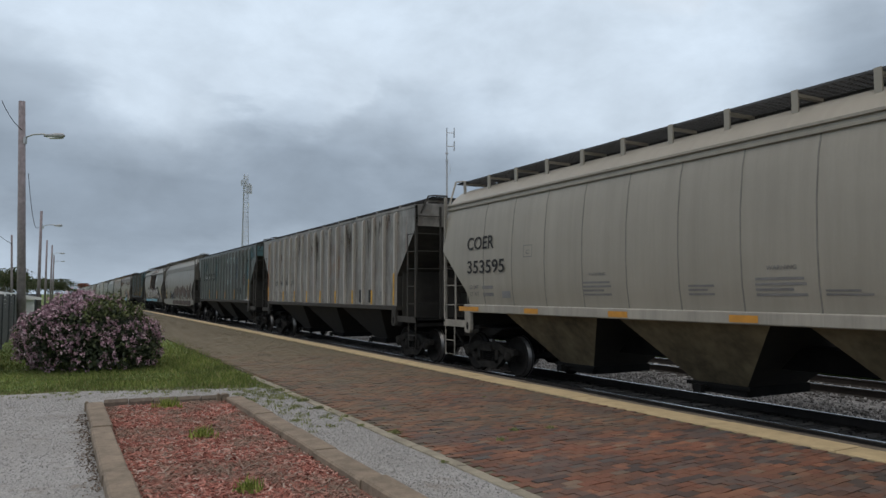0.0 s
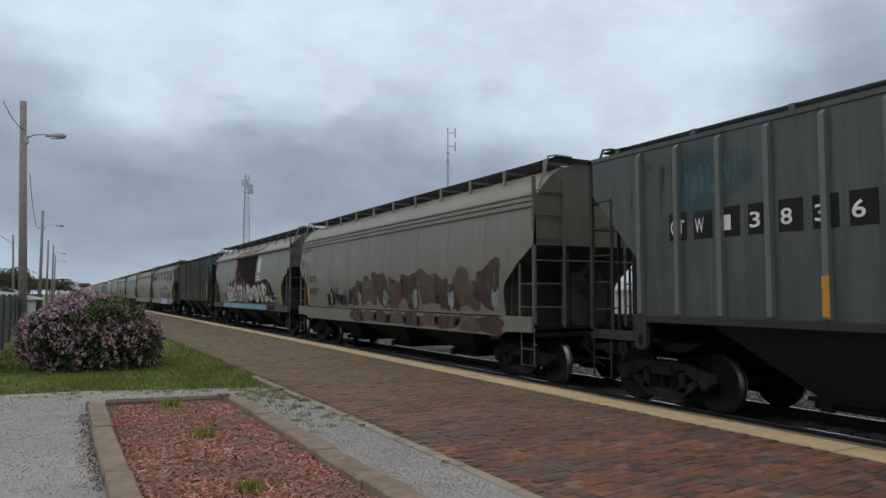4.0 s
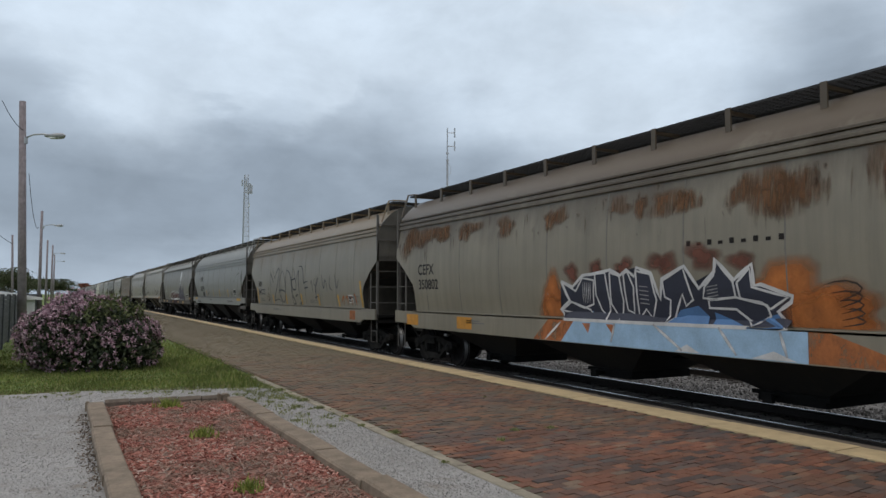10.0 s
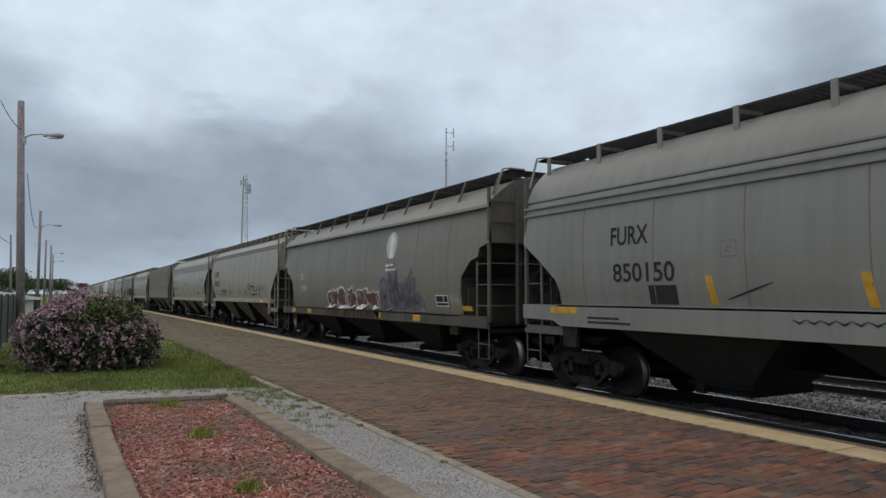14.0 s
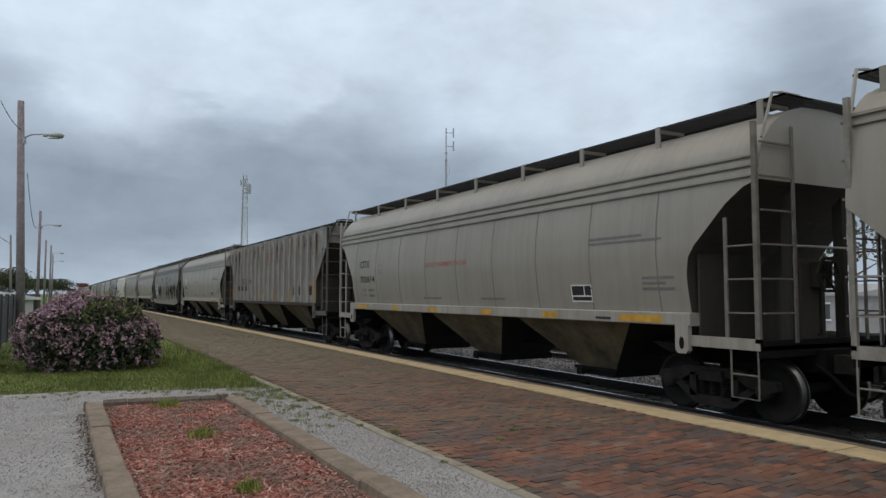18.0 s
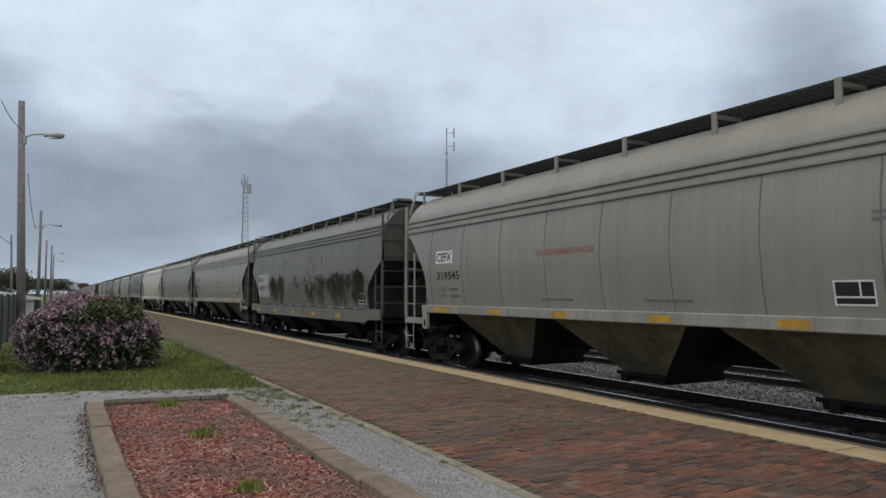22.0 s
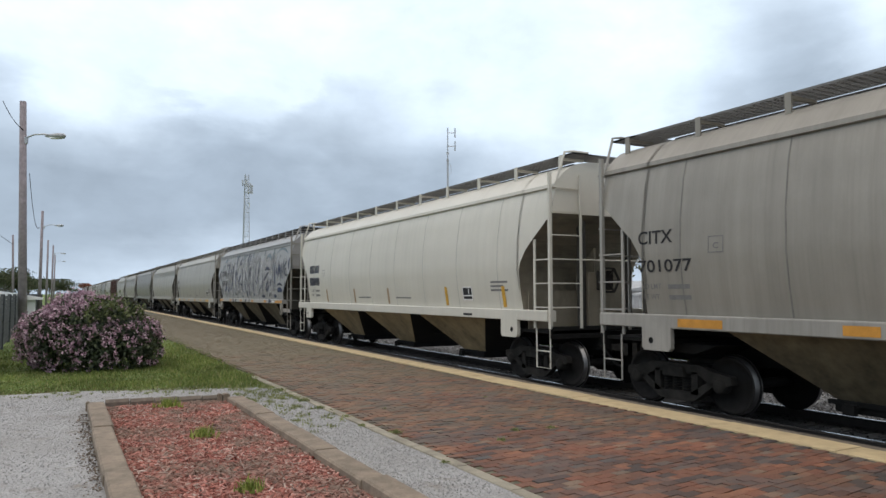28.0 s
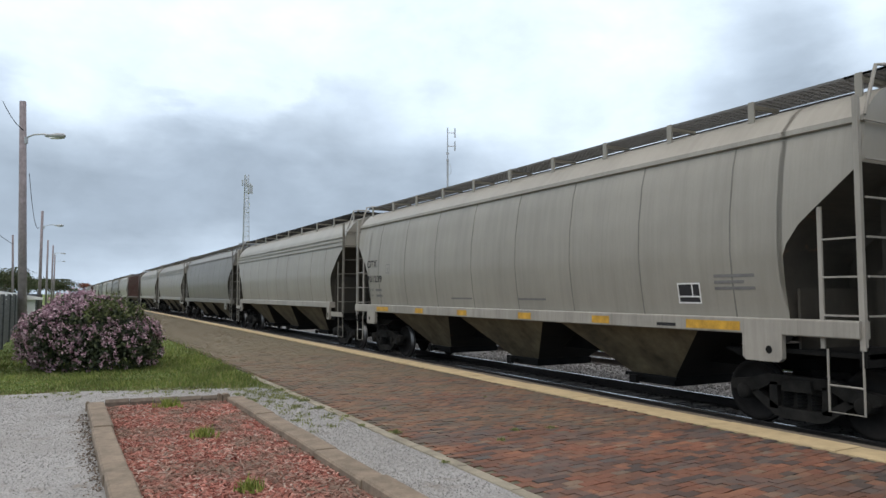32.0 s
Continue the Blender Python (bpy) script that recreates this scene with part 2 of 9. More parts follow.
# ---- mesh building ----
class Shape:
    """Gathers verts and faces of one part."""

    def __init__(self):
        self.v, self.f = [], []

    def add(self, verts, faces):
        n = len(self.v)
        self.v += [tuple(p) for p in verts]
        self.f += [tuple(n + i for i in f) for f in faces]
        return self

    def box(self, x0, x1, y0, y1, z0, z1, b=0.0):
        if b <= 0:
            return self.add([(x, y, z) for x in (x0, x1) for y in (y0, y1) for z in (z0, z1)],
                            [(0, 1, 3, 2), (4, 6, 7, 5), (0, 4, 5, 1), (2, 3, 7, 6), (0, 2, 6, 4), (1, 5, 7, 3)])
        return self.prism([(x0 + b, z0), (x1 - b, z0), (x1, z0 + b), (x1, z1 - b), (x1 - b, z1), (x0 + b, z1), (x0, z1 - b), (x0, z0 + b)], y0, y1)

    def prism(self, xz, y0, y1):
        """A closed outline in x and z, drawn out along y."""
        n = len(xz)
        vs = [(x, y0, z) for x, z in xz] + [(x, y1, z) for x, z in xz]
        return self.add(vs, [tuple(range(n)), tuple(range(2 * n - 1, n - 1, -1))] + [(i, n + i, n + (i + 1) % n, (i + 1) % n) for i in range(n)])

    def slab(self, yz, x0, x1):
        """A closed outline in y and z, drawn out along x."""
        n = len(yz)
        vs = [(x0, y, z) for y, z in yz] + [(x1, y, z) for y, z in yz]
        return self.add(vs, [tuple(range(n)), tuple(range(2 * n - 1, n - 1, -1))] + [(i, n + i, n + (i + 1) % n, (i + 1) % n) for i in range(n)])

    def rod(self, a, b, r, n=6, r2=None):
        a, b = Vector(a), Vector(b)
        q = (b - a).to_track_quat("Z", "Y")
        r2 = r if r2 is None else r2
        ring = [(math.cos(2 * math.pi * i / n), math.sin(2 * math.pi * i / n)) for i in range(n)]
        vs = [a + q @ Vector((c * r, s * r, 0)) for c, s in ring] + [b + q @ Vector((c * r2, s * r2, 0)) for c, s in ring]
        return self.add(vs, [(i, (i + 1) % n, n + (i + 1) % n, n + i) for i in range(n)] + [tuple(range(n - 1, -1, -1)), tuple(range(n, 2 * n))])

    def bent(self, pts, r, n=6):
        """A tube along a line of points."""
        q = [Vector(p) for p in pts]
        k = len(q)
        vs, side = [], None
        for i, p in enumerate(q):
            d = (q[min(i + 1, k - 1)] - q[max(i - 1, 0)]).normalized()
            if side is None or abs(side.dot(d)) > 0.95:
                side = d.orthogonal()
            side = (side - d * side.dot(d)).normalized()
            up = d.cross(side)
            vs += [p + (side * math.cos(2 * math.pi * j / n) + up * math.sin(2 * math.pi * j / n)) * r for j in range(n)]
        fs = [(i * n + j, i * n + (j + 1) % n, (i + 1) * n + (j + 1) % n, (i + 1) * n + j) for i in range(k - 1) for j in range(n)]
        return self.add(vs, fs + [tuple(range(n - 1, -1, -1)), tuple(range((k - 1) * n, k * n))])

    def lathe(self, profile, axis_x=True, n=24):
        """(radius, along) pairs turned about the x axis."""
        k = len(profile)
        vs = [(u, r * math.cos(2 * math.pi * i / n), r * math.sin(2 * math.pi * i / n)) for i in range(n) for r, u in profile]
        return self.add(vs, [(i * k + j, ((i + 1) % n) * k + j, ((i + 1) % n) * k + j + 1, i * k + j + 1) for i in range(n) for j in range(k - 1)])

    def mesh(self, name, smooth=False):
        me = bpy.data.meshes.new(name)
        me.from_pydata(self.v, [], self.f)
        me.materials.append(None)
        bm = bmesh.new()
        bm.from_mesh(me)
        bmesh.ops.recalc_face_normals(bm, faces=bm.faces)
        bm.to_mesh(me)
        bm.free()
        if smooth:
            me.polygons.foreach_set("use_smooth", [True] * len(me.polygons))
        return me


def part(name, shape, mat, parent=None, label="", loc=None, smooth=False):
    """One mesh object, under a thing or a part."""
    me = shape.mesh(name, smooth) if isinstance(shape, Shape) else shape
    ob = new(name, me)
    if not me.materials:
        me.materials.append(None)
    ob.material_slots[0].link = "OBJECT"
    ob.material_slots[0].material = M[mat] if isinstance(mat, str) else mat
    ob.parent = parent
    if loc:
        ob.location = loc
    if label:
        ob["label"] = label
    return ob


def thing(name, label, category, group="", kind="", loc=(0, 0, 0), rz=0):
    ob = new(name)
    ob.empty_display_size = 0.3
    ob.matrix_basis = pose(*loc, 0, 0, rz)
    return tagged(ob, label, category, group, kind)


def setting(name, shape, mat, label, category, smooth=False):
    return tagged(part(name, shape, mat, smooth=smooth), label, category, kind="structure")


# ---- lettering: flat outlines of words, made once ----
WORDS = {}


def letter(word):
    """Verts and faces of a word, one unit wide and high."""
    if word not in WORDS:
        cu = bpy.data.curves.new("lettering", "FONT")
        cu.body = word
        cu.offset = 0.014
        ob = new("lettering", cu)
        me = bpy.data.meshes.new_from_object(ob.evaluated_get(bpy.context.evaluated_depsgraph_get()))
        vs = np.array([v.co[:2] for v in me.vertices])
        lo, hi = vs.min(0), vs.max(0)
        WORDS[word] = ((vs - lo) / np.maximum(hi - lo, 1e-6), [tuple(q.vertices) for q in me.polygons])
        bpy.data.objects.remove(ob)
        bpy.data.curves.remove(cu)
        bpy.data.meshes.remove(me)
    return WORDS[word]


for w in ("COER 353595 353627 353569 WARNING CN 38 35 29 GT W 1 3 8 6 BCOL 829077 IC 799 CEFX 350802 SMW 841272 FURX 850150 CITX 702614 319545 RDRX 100829 352479 701077 350951 701239 R O I S L A 64 C LD LT"
          ).split() + ["DO NOT HAMMER ON CAR", "CU FT 5250", "LD LMT", "LT WT"]:
    letter(w)


# ---- the setting ----
def sheet(x0, x1, y0, y1, z, nx=1, ny=1, rough=0.0):
    s = Shape()
    vs = [(x0 + (x1 - x0) * i / nx, y0 + (y1 - y0) * j / ny, z + (noise.noise((i * 0.37, j * 0.37, 3.0)) * rough if rough else 0)) for i in range(nx + 1) for j in range(ny + 1)]
    return s.add(vs, [(i * (ny + 1) + j, (i + 1) * (ny + 1) + j, (i + 1) * (ny + 1) + j + 1, i * (ny + 1) + j + 1) for i in range(nx) for j in range(ny)])


def raw(name, verts, faces, smooth=False):
    me = bpy.data.meshes.new(name)
    me.from_pydata(verts.tolist() if isinstance(verts, np.ndarray) else verts, [], faces.tolist() if isinstance(faces, np.ndarray) else faces)
    me.materials.append(None)
    if smooth:
        me.polygons.foreach_set("use_smooth", [True] * len(me.polygons))
    return me


def turn_matrices(rng, n, tilt):
    """Random turns about z with some tilt."""
    a, b, c = rng.uniform(0, 2 * math.pi, n), rng.normal(0, tilt, n), rng.normal(0, tilt, n)
    ca, sa, cb, sb, cc, sc = np.cos(a), np.sin(a), np.cos(b), np.sin(b), np.cos(c), np.sin(c)
    m = np.empty((n, 3, 3))
    m[:, 0, 0], m[:, 0, 1], m[:, 0, 2] = ca * cb, ca * sb * sc - sa * cc, ca * sb * cc + sa * sc
    m[:, 1, 0], m[:, 1, 1], m[:, 1, 2] = sa * cb, sa * sb * sc + ca * cc, sa * sb * cc - ca * sc
    m[:, 2, 0], m[:, 2, 1], m[:, 2, 2] = -sb, cb * sc, cb * cc
    return m


CUBE = np.array([(x, y, z) for x in (-0.5, 0.5) for y in (-0.5, 0.5) for z in (-0.5, 0.5)])
CUBE_F = np.array([(0, 1, 3, 2), (4, 6, 7, 5), (0, 4, 5, 1), (2, 3, 7, 6), (0, 2, 6, 4), (1, 5, 7, 3)])
OCTA = np.array([(1, 0, 0), (-1, 0, 0), (0, 1, 0), (0, -1, 0), (0, 0, 1), (0, 0, -1)]) * 0.5
OCTA_F = np.array([(0, 2, 4), (2, 1, 4), (1, 3, 4), (3, 0, 4), (2, 0, 5), (1, 2, 5), (3, 1, 5), (0, 3, 5)])
QUAD = np.array([(-0.5, 0, 0), (0, -0.28, 0.05), (0.5, 0, 0), (0, 0.28, 0.05)])
QUAD_F = np.array([(0, 1, 2, 3)])


def scatter(name, base, base_f, places, sizes, rng, tilt=0.3, jitter=0.0):
    """One mesh of many small pieces."""
    n = len(places)
    v = base[None] * sizes[:, None, :]
    if jitter:
        v = v * rng.uniform(1 - jitter, 1 + jitter, (n, len(base), 1))
    v = np.einsum("nij,nkj->nki", turn_matrices(rng, n, tilt), v) + places[:, None, :]
    f = base_f[None] + (np.arange(n) * len(base))[:, None, None]
    return raw(name, v.reshape(-1, 3), f.reshape(-1, base_f.shape[1]))


def stuff(name, me, mat, label, category):
    return tagged(part(name, me, mat), label, category, kind="stuff")


def island_mat(name, stops, rough=0.85, spread=0.2, scale=2.0, by_object=False, bump_scale=70, big=0.35, dust=False, slate=False, patch=None):
    """Pieces that each take a colour of their own."""
    m, t, p = material(name)
    if by_object:
        fac = t.nodes.new("ShaderNodeObjectInfo").outputs["Random"]
    else:
        fac = t.nodes.new("ShaderNodeNewGeometry").outputs["Random Per Island"]
    c = ramp(t, fac, stops)
    geo = t.nodes.new("ShaderNodeNewGeometry")
    b = noise_of(t, geo.outputs["Position"], scale, 5)
    g = noise_of(t, geo.outputs["Position"], bump_scale, 3)
    c = mix(t, 1.0, c, ramp(t, b, [(0.3, (1 - big,) * 3), (0.7, (1 + big * 0.4,) * 3)]), "MULTIPLY")
    c = mix(t, 1.0, c, ramp(t, g, [(0.3, (1 - spread,) * 3), (0.7, (1, 1, 1))]), "MULTIPLY")
    if patch:
        # rotted grey-brown patches where the colour has gone
        c = mix(t, ramp(t, noise_of(t, geo.outputs["Position"], 1.25, 6, 0.6), [(0.46, (0, 0, 0)), (0.60, (0.85,) * 3)]), c, patch)
    if slate:
        # groups of overburnt blue-grey bricks
        pick = t.nodes.new("ShaderNodeMath")
        pick.operation = "MULTIPLY_ADD"
        link(t, fac, pick.inputs[0])
        pick.inputs[1].default_value = 0.16
        link(t, noise_of(t, geo.outputs["Position"], 1.7, 3, 0.5), pick.inputs[2])
        c = mix(t, ramp(t, pick.outputs[0], [(0.61, (0, 0, 0)), (0.68, (0.7,) * 3)]), c, (0.080, 0.066, 0.060))
    if dust:
        # silt and moss, thicker on the little used far end
        sp = t.nodes.new("ShaderNodeSeparateXYZ")
        link(t, geo.outputs["Position"], sp.inputs[0])
        mr = t.nodes.new("ShaderNodeMapRange")
        mr.inputs[1].default_value, mr.inputs[2].default_value, mr.inputs[3].default_value, mr.inputs[4].default_value = 5, 24, 0.0, 0.62
        link(t, sp.outputs[1], mr.inputs[0])
        ad = t.nodes.new("ShaderNodeMath")
        ad.operation = "MULTIPLY_ADD"
        link(t, noise_of(t, geo.outputs["Position"], 0.55, 8, 0.65), ad.inputs[0])
        ad.inputs[1].default_value = 0.9
        link(t, mr.outputs[0], ad.inputs[2])
        c = mix(t, ramp(t, ad.outputs[0], [(0.45, (0, 0, 0)), (1.0, (0.85,) * 3)]), c, (0.145, 0.125, 0.075))
    link(t, c, p.inputs["Base Color"])
    p.inputs["Roughness"].default_value = rough
    bump(t, p, g, 0.3, 0.003)
    return m


def ground_mat(name, layers, rough=0.95, bump_scale=60, bump_d=0.01):
    """Layers of (noise scale, low, high, colour) laid over the first colour."""
    m, t, p = material(name)
    geo = t.nodes.new("ShaderNodeNewGeometry").outputs["Position"]
    c = None
    for scale, lo, hi, col in layers:
        if c is None:
            c = mix(t, 0.0, col, col)
        else:
            c = mix(t, ramp(t, noise_of(t, geo, scale, 7, 0.62), [(lo, (0, 0, 0)), (hi, (1, 1, 1))]), c, col)
    g = noise_of(t, geo, bump_scale, 4)
    vo = t.nodes.new("ShaderNodeTexVoronoi")
    vo.inputs["Scale"].default_value = bump_scale * 0.6
    link(t, geo, vo.inputs["Vector"])
    c = mix(t, 1.0, c, ramp(t, vo.outputs["Color"], [(0.0, (0.72,) * 3), (1.0, (1.2,) * 3)]), "MULTIPLY")
    link(t, c, p.inputs["Base Color"])
    p.inputs["Roughness"].default_value = rough
    bump(t, p, vo.outputs["Distance"], 0.6, bump_d)
    return m


BRICK_STOPS = [(0.0, (0.07, 0.057, 0.053)), (0.14, (0.115, 0.072, 0.056)), (0.30, (0.185, 0.085, 0.052)), (0.52, (0.25, 0.098, 0.056)), (0.70, (0.22, 0.112, 0.068)), (0.86, (0.32, 0.132, 0.072)), (0.95, (0.24, 0.165, 0.115)), (1.0, (0.10, 0.10, 0.10))]
M["brick"] = island_mat("paving_brick", BRICK_STOPS, 0.85, 0.5, 0.9, dust=True, slate=True)
M["brick_piece"] = island_mat("paving_brick_worn", BRICK_STOPS, 0.85, 0.5, 0.9, by_object=True, slate=True)
M["joint"] = ground_mat("mossy_joint_sand", [(1, 0, 1, (0.10, 0.085, 0.065)), (0.8, 0.45, 0.65, (0.085, 0.09, 0.045)), (6, 0.5, 0.7, (0.14, 0.12, 0.09))])
M["gravel"] = ground_mat("pale_crushed_gravel", [(1, 0, 1, (0.325, 0.322, 0.315)), (0.7, 0.45, 0.7, (0.255, 0.250, 0.238)), (2.2, 0.58, 0.72, (0.19, 0.17, 0.14)), (12, 0.55, 0.8, (0.40, 0.395, 0.385))], bump_scale=110, bump_d=0.012)
M["ballast"] = ground_mat("track_ballast", [(1, 0, 1, (0.20, 0.195, 0.19)), (1.5, 0.45, 0.7, (0.14, 0.13, 0.12)), (9, 0.5, 0.75, (0.30, 0.295, 0.29))], bump_scale=20, bump_d=0.04)
M["oily"] = ground_mat("near_black_ballast", [(1, 0, 1, (0.016, 0.015, 0.014)), (2, 0.45, 0.7, (0.026, 0.024, 0.022)), (9, 0.5, 0.75, (0.011, 0.0105, 0.010))], bump_scale=20, bump_d=0.04)
M["pale_lot"] = ground_mat("pale_lot_gravel", [(1, 0, 1, (0.55, 0.54, 0.51)), (0.3, 0.45, 0.7, (0.45, 0.44, 0.40)), (3, 0.5, 0.8, (0.6, 0.59, 0.56))], bump_scale=14, bump_d=0.02)
M["grass"] = ground_mat("mown_grass", [(1, 0, 1, (0.14, 0.20, 0.045)), (0.5, 0.4, 0.65, (0.105, 0.165, 0.036)), (2.5, 0.5, 0.75, (0.21, 0.20, 0.085)), (9, 0.5, 0.8, (0.08, 0.135, 0.03))], bump_scale=40, bump_d=0.03)
M["blade"] = island_mat("grass_blade", [(0, (0.09, 0.13, 0.026)), (0.5, (0.165, 0.215, 0.042)), (0.85, (0.235, 0.265, 0.07)), (1, (0.34, 0.29, 0.14))], 0.85, 0.15, 0.8, big=0.5)
M["dry_blade"] = island_mat("dry_grass_blade", [(0, (0.12, 0.115, 0.045)), (0.6, (0.21, 0.185, 0.085)), (1, (0.32, 0.27, 0.15))], 0.9, 0.1, 0.8)
M["bed_weed"] = island_mat("yellow_green_blade", [(0, (0.13, 0.19, 0.03)), (0.6, (0.24, 0.30, 0.05)), (1, (0.34, 0.36, 0.09))], 0.8, 0.1, 0.8)
M["dull_weed"] = island_mat("dull_weed_blade", [(0, (0.15, 0.18, 0.06)), (0.6, (0.22, 0.25, 0.09)), (1, (0.32, 0.31, 0.16))], 0.85, 0.1, 0.8)
M["mulch"] = ground_mat("mulch_bed", [(1, 0, 1, (0.30, 0.115, 0.085)), (1.3, 0.52, 0.64, (0.20, 0.16, 0.125)), (8, 0.5, 0.7, (0.24, 0.085, 0.06))], bump_scale=30, bump_d=0.03)
M["chip"] = island_mat("mulch_chip", [(0, (0.20, 0.07, 0.05)), (0.22, (0.35, 0.125, 0.095)), (0.50, (0.48, 0.195, 0.15)), (0.70, (0.58, 0.31, 0.25)), (0.86, (0.32, 0.21, 0.165)), (1, (0.62, 0.48, 0.41))], 0.9, 0.2, 1.1, patch=(0.20, 0.15, 0.115))
M["far_block"] = plain("dark_kerb_stone", (0.135, 0.11, 0.088), 0.95, 0, 9, 0.45, 60)
M["coping"] = plain("broken_dirty_concrete", (0.13, 0.105, 0.078), 0.95, 0, 5, 0.6, 40)
M["spilled"] = island_mat("rotted_chip", [(0, (0.07, 0.052, 0.04)), (0.6, (0.16, 0.125, 0.095)), (1, (0.26, 0.20, 0.15))], 0.95, 0.2, 1.1)
M["stone"] = island_mat("gravel_stone", [(0, (0.26, 0.255, 0.245)), (0.5, (0.35, 0.345, 0.335)), (1, (0.45, 0.445, 0.435))], 0.9, 0.15, 1.0)
M["ballast_stone"] = island_mat("ballast_stone", [(0, (0.10, 0.095, 0.09)), (0.5, (0.26, 0.255, 0.25)), (1, (0.48, 0.475, 0.47))], 0.9, 0.2, 1.0)
M["leaf"] = island_mat("lilac_leaf", [(0, (0.018, 0.028, 0.012)), (0.6, (0.038, 0.058, 0.022)), (1, (0.085, 0.10, 0.035))], 0.65, 0.15, 1.5)
M["young_leaf"] = island_mat("young_lilac_leaf", [(0, (0.06, 0.085, 0.025)), (0.6, (0.11, 0.14, 0.04)), (1, (0.17, 0.18, 0.06))], 0.65, 0.15, 1.5)
M["flower"] = island_mat("lilac_flower", [(0, (0.22, 0.11, 0.155)), (0.45, (0.42, 0.26, 0.32)), (0.8, (0.52, 0.37, 0.42)), (1, (0.62, 0.50, 0.53))], 0.8, 0.1, 1.5)
M["tree_leaf"] = island_mat("spring_leaf", [(0, (0.035, 0.05, 0.02)), (0.6, (0.065, 0.085, 0.035)), (1, (0.12, 0.13, 0.06))], 0.8, 0.1, 0.5)
M["red_leaf"] = island_mat("red_maple_leaf", [(0, (0.14, 0.035, 0.02)), (1, (0.28, 0.09, 0.05))], 0.8, 0.1, 0.5)

PLAT_IN, PLAT_LINE, PLAT_COPE, PLAT_OUT = 3.55, 7.25, 7.71, 7.97
ground = Shape()
GX = [-2500, PLAT_OUT - 0.1, PLAT_OUT - 0.09, 16.4, 17.4, 2500]
GZ = [-0.03, -0.03, -0.62, -0.62, -0.30, -0.30]
for x, z in zip(GX, GZ):
    ground.v += [(x, -400, z), (x, 3500, z)]
for i in range(len(GX) - 1):
    ground.f.append((2 * i, 2 * i + 2, 2 * i + 3, 2 * i + 1))
setting("ground", ground, "grass", "level ground of short green grass", "ground")


def wavy_sheet(x0, x1, y0, far, z, n=60):
    """A sheet whose far edge wanders."""
    s = Shape()
    for i in range(n + 1):
        x = x0 + (x1 - x0) * i / n
        s.v += [(x, y0, z), (x, far(x), z)]
    s.f += [(2 * i, 2 * i + 2, 2 * i + 3, 2 * i + 1) for i in range(n)]
    return s


setting("gravel_yard", wavy_sheet(-14, 3.5, -12, lambda x: 13.93 - 0.32 * max(x, 0) - 0.12 * min(x, 0) + 0.16 * noise.noise((x * 0.9, 0, 0)) + 0.08 * noise.noise((x * 3.1, 5, 0)), -0.012), "gravel", "pale grey crushed gravel path beside the platform", "gravel")
setting("track_ballast", Shape().prism([(PLAT_OUT, -0.6), (16.6, -0.6), (16.0, -0.42), (13.1, -0.39), (12.5, -0.46), (11.8, -0.39), (PLAT_OUT, -0.39)], -60, 900), "ballast", "grey crushed stone ballast under the tracks", "ballast")
# near-black ballast colour from the platform edge to past the near rails
setting("oily_ballast", Shape().box(PLAT_OUT + 0.002, 11.5, -60, 900, -0.5, -0.382), "oily", "near-black ballast under the train", "ballast")
setting("gravel_lot", sheet(16.9, 70, -40, 160, -0.27), "pale_lot", "pale gravel lot beyond the tracks", "gravel lot")
platform = setting("platform", Shape().box(PLAT_IN, PLAT_LINE, -12, 160, -0.4, -0.008), "joint", "old brick paved station platform with mossy joints", "platform")
edging = setting("platform_edging", Shape().box(3.42, PLAT_IN, -12, 3.0, -0.3, 0.004), "concrete", "narrow cracked concrete edging along the brick platform", "edging")
line = setting("platform_line", Shape().box(PLAT_LINE, PLAT_COPE, -12, 2.0, -0.4, 0.002), "yellow_line", "worn yellow safety strip along the platform edge", "platform edge")
coping = setting("platform_coping", Shape().box(PLAT_COPE, PLAT_OUT, -12, 160, -0.62, -0.02), "coping", "grey broken concrete coping of the platform", "platform edge")


def slabs(name, x0, x1, y0, y1, step, z, mat, parent, seed, wob=0.0):
    rng = random.Random(seed)
    y = y0
    while y < y1:
        ln = step * rng.uniform(0.85, 1.15)
        dx, dz = rng.uniform(-wob, wob), rng.uniform(-0.006, 0.006)
        part(name, Shape().box(x0 + dx, x1 + dx, y + 0.006, y + ln - 0.006, -0.3, z + dz, 0.008), mat, parent)
        y += ln


slabs("edging_slab", 3.42, PLAT_IN, 3.0, 14.2, 1.1, 0.004, "concrete", edging, 3, 0.012)
slabs("edge_slab", PLAT_LINE, PLAT_COPE, 2.0, 12.55, 1.5, 0.014, "yellow_line", line, 4, 0.004)
slabs("edge_slab", PLAT_LINE, PLAT_COPE - 0.2, 12.62, 13.0, 0.4, -0.03, "concrete", line, 5)
slabs("edge_slab", PLAT_LINE + 0.05, PLAT_COPE, 13.1, 110, 2.4, 0.014, "yellow_line", line, 6, 0.004)
slabs("coping_slab", PLAT_COPE + 0.005, PLAT_OUT, 2.0, 60, 2.0, -0.008, "coping", coping, 7, 0.02)


def rails(cx, label):
    t = thing("railway_track", label, "railway track", "tracks")
    for sd_ in (-1, 1):
        x = cx + sd_ * 0.7525
        part("rail", Shape().prism([(x - 0.07, -0.393), (x + 0.07, -0.393), (x + 0.07, -0.375), (x + 0.012, -0.36), (x + 0.012, -0.262), (x + 0.035, -0.25), (x + 0.035, -0.226), (x - 0.035, -0.226), (x - 0.035, -0.25), (x - 0.012, -0.262), (x - 0.012, -0.36), (x - 0.07, -0.375)], -60, 900), "rail", t)
        part("rail_head", Shape().box(x - 0.03, x + 0.03, -60, 900, -0.226, RAIL_Z), "rail_top", t, "bright worn rail head")
    return t


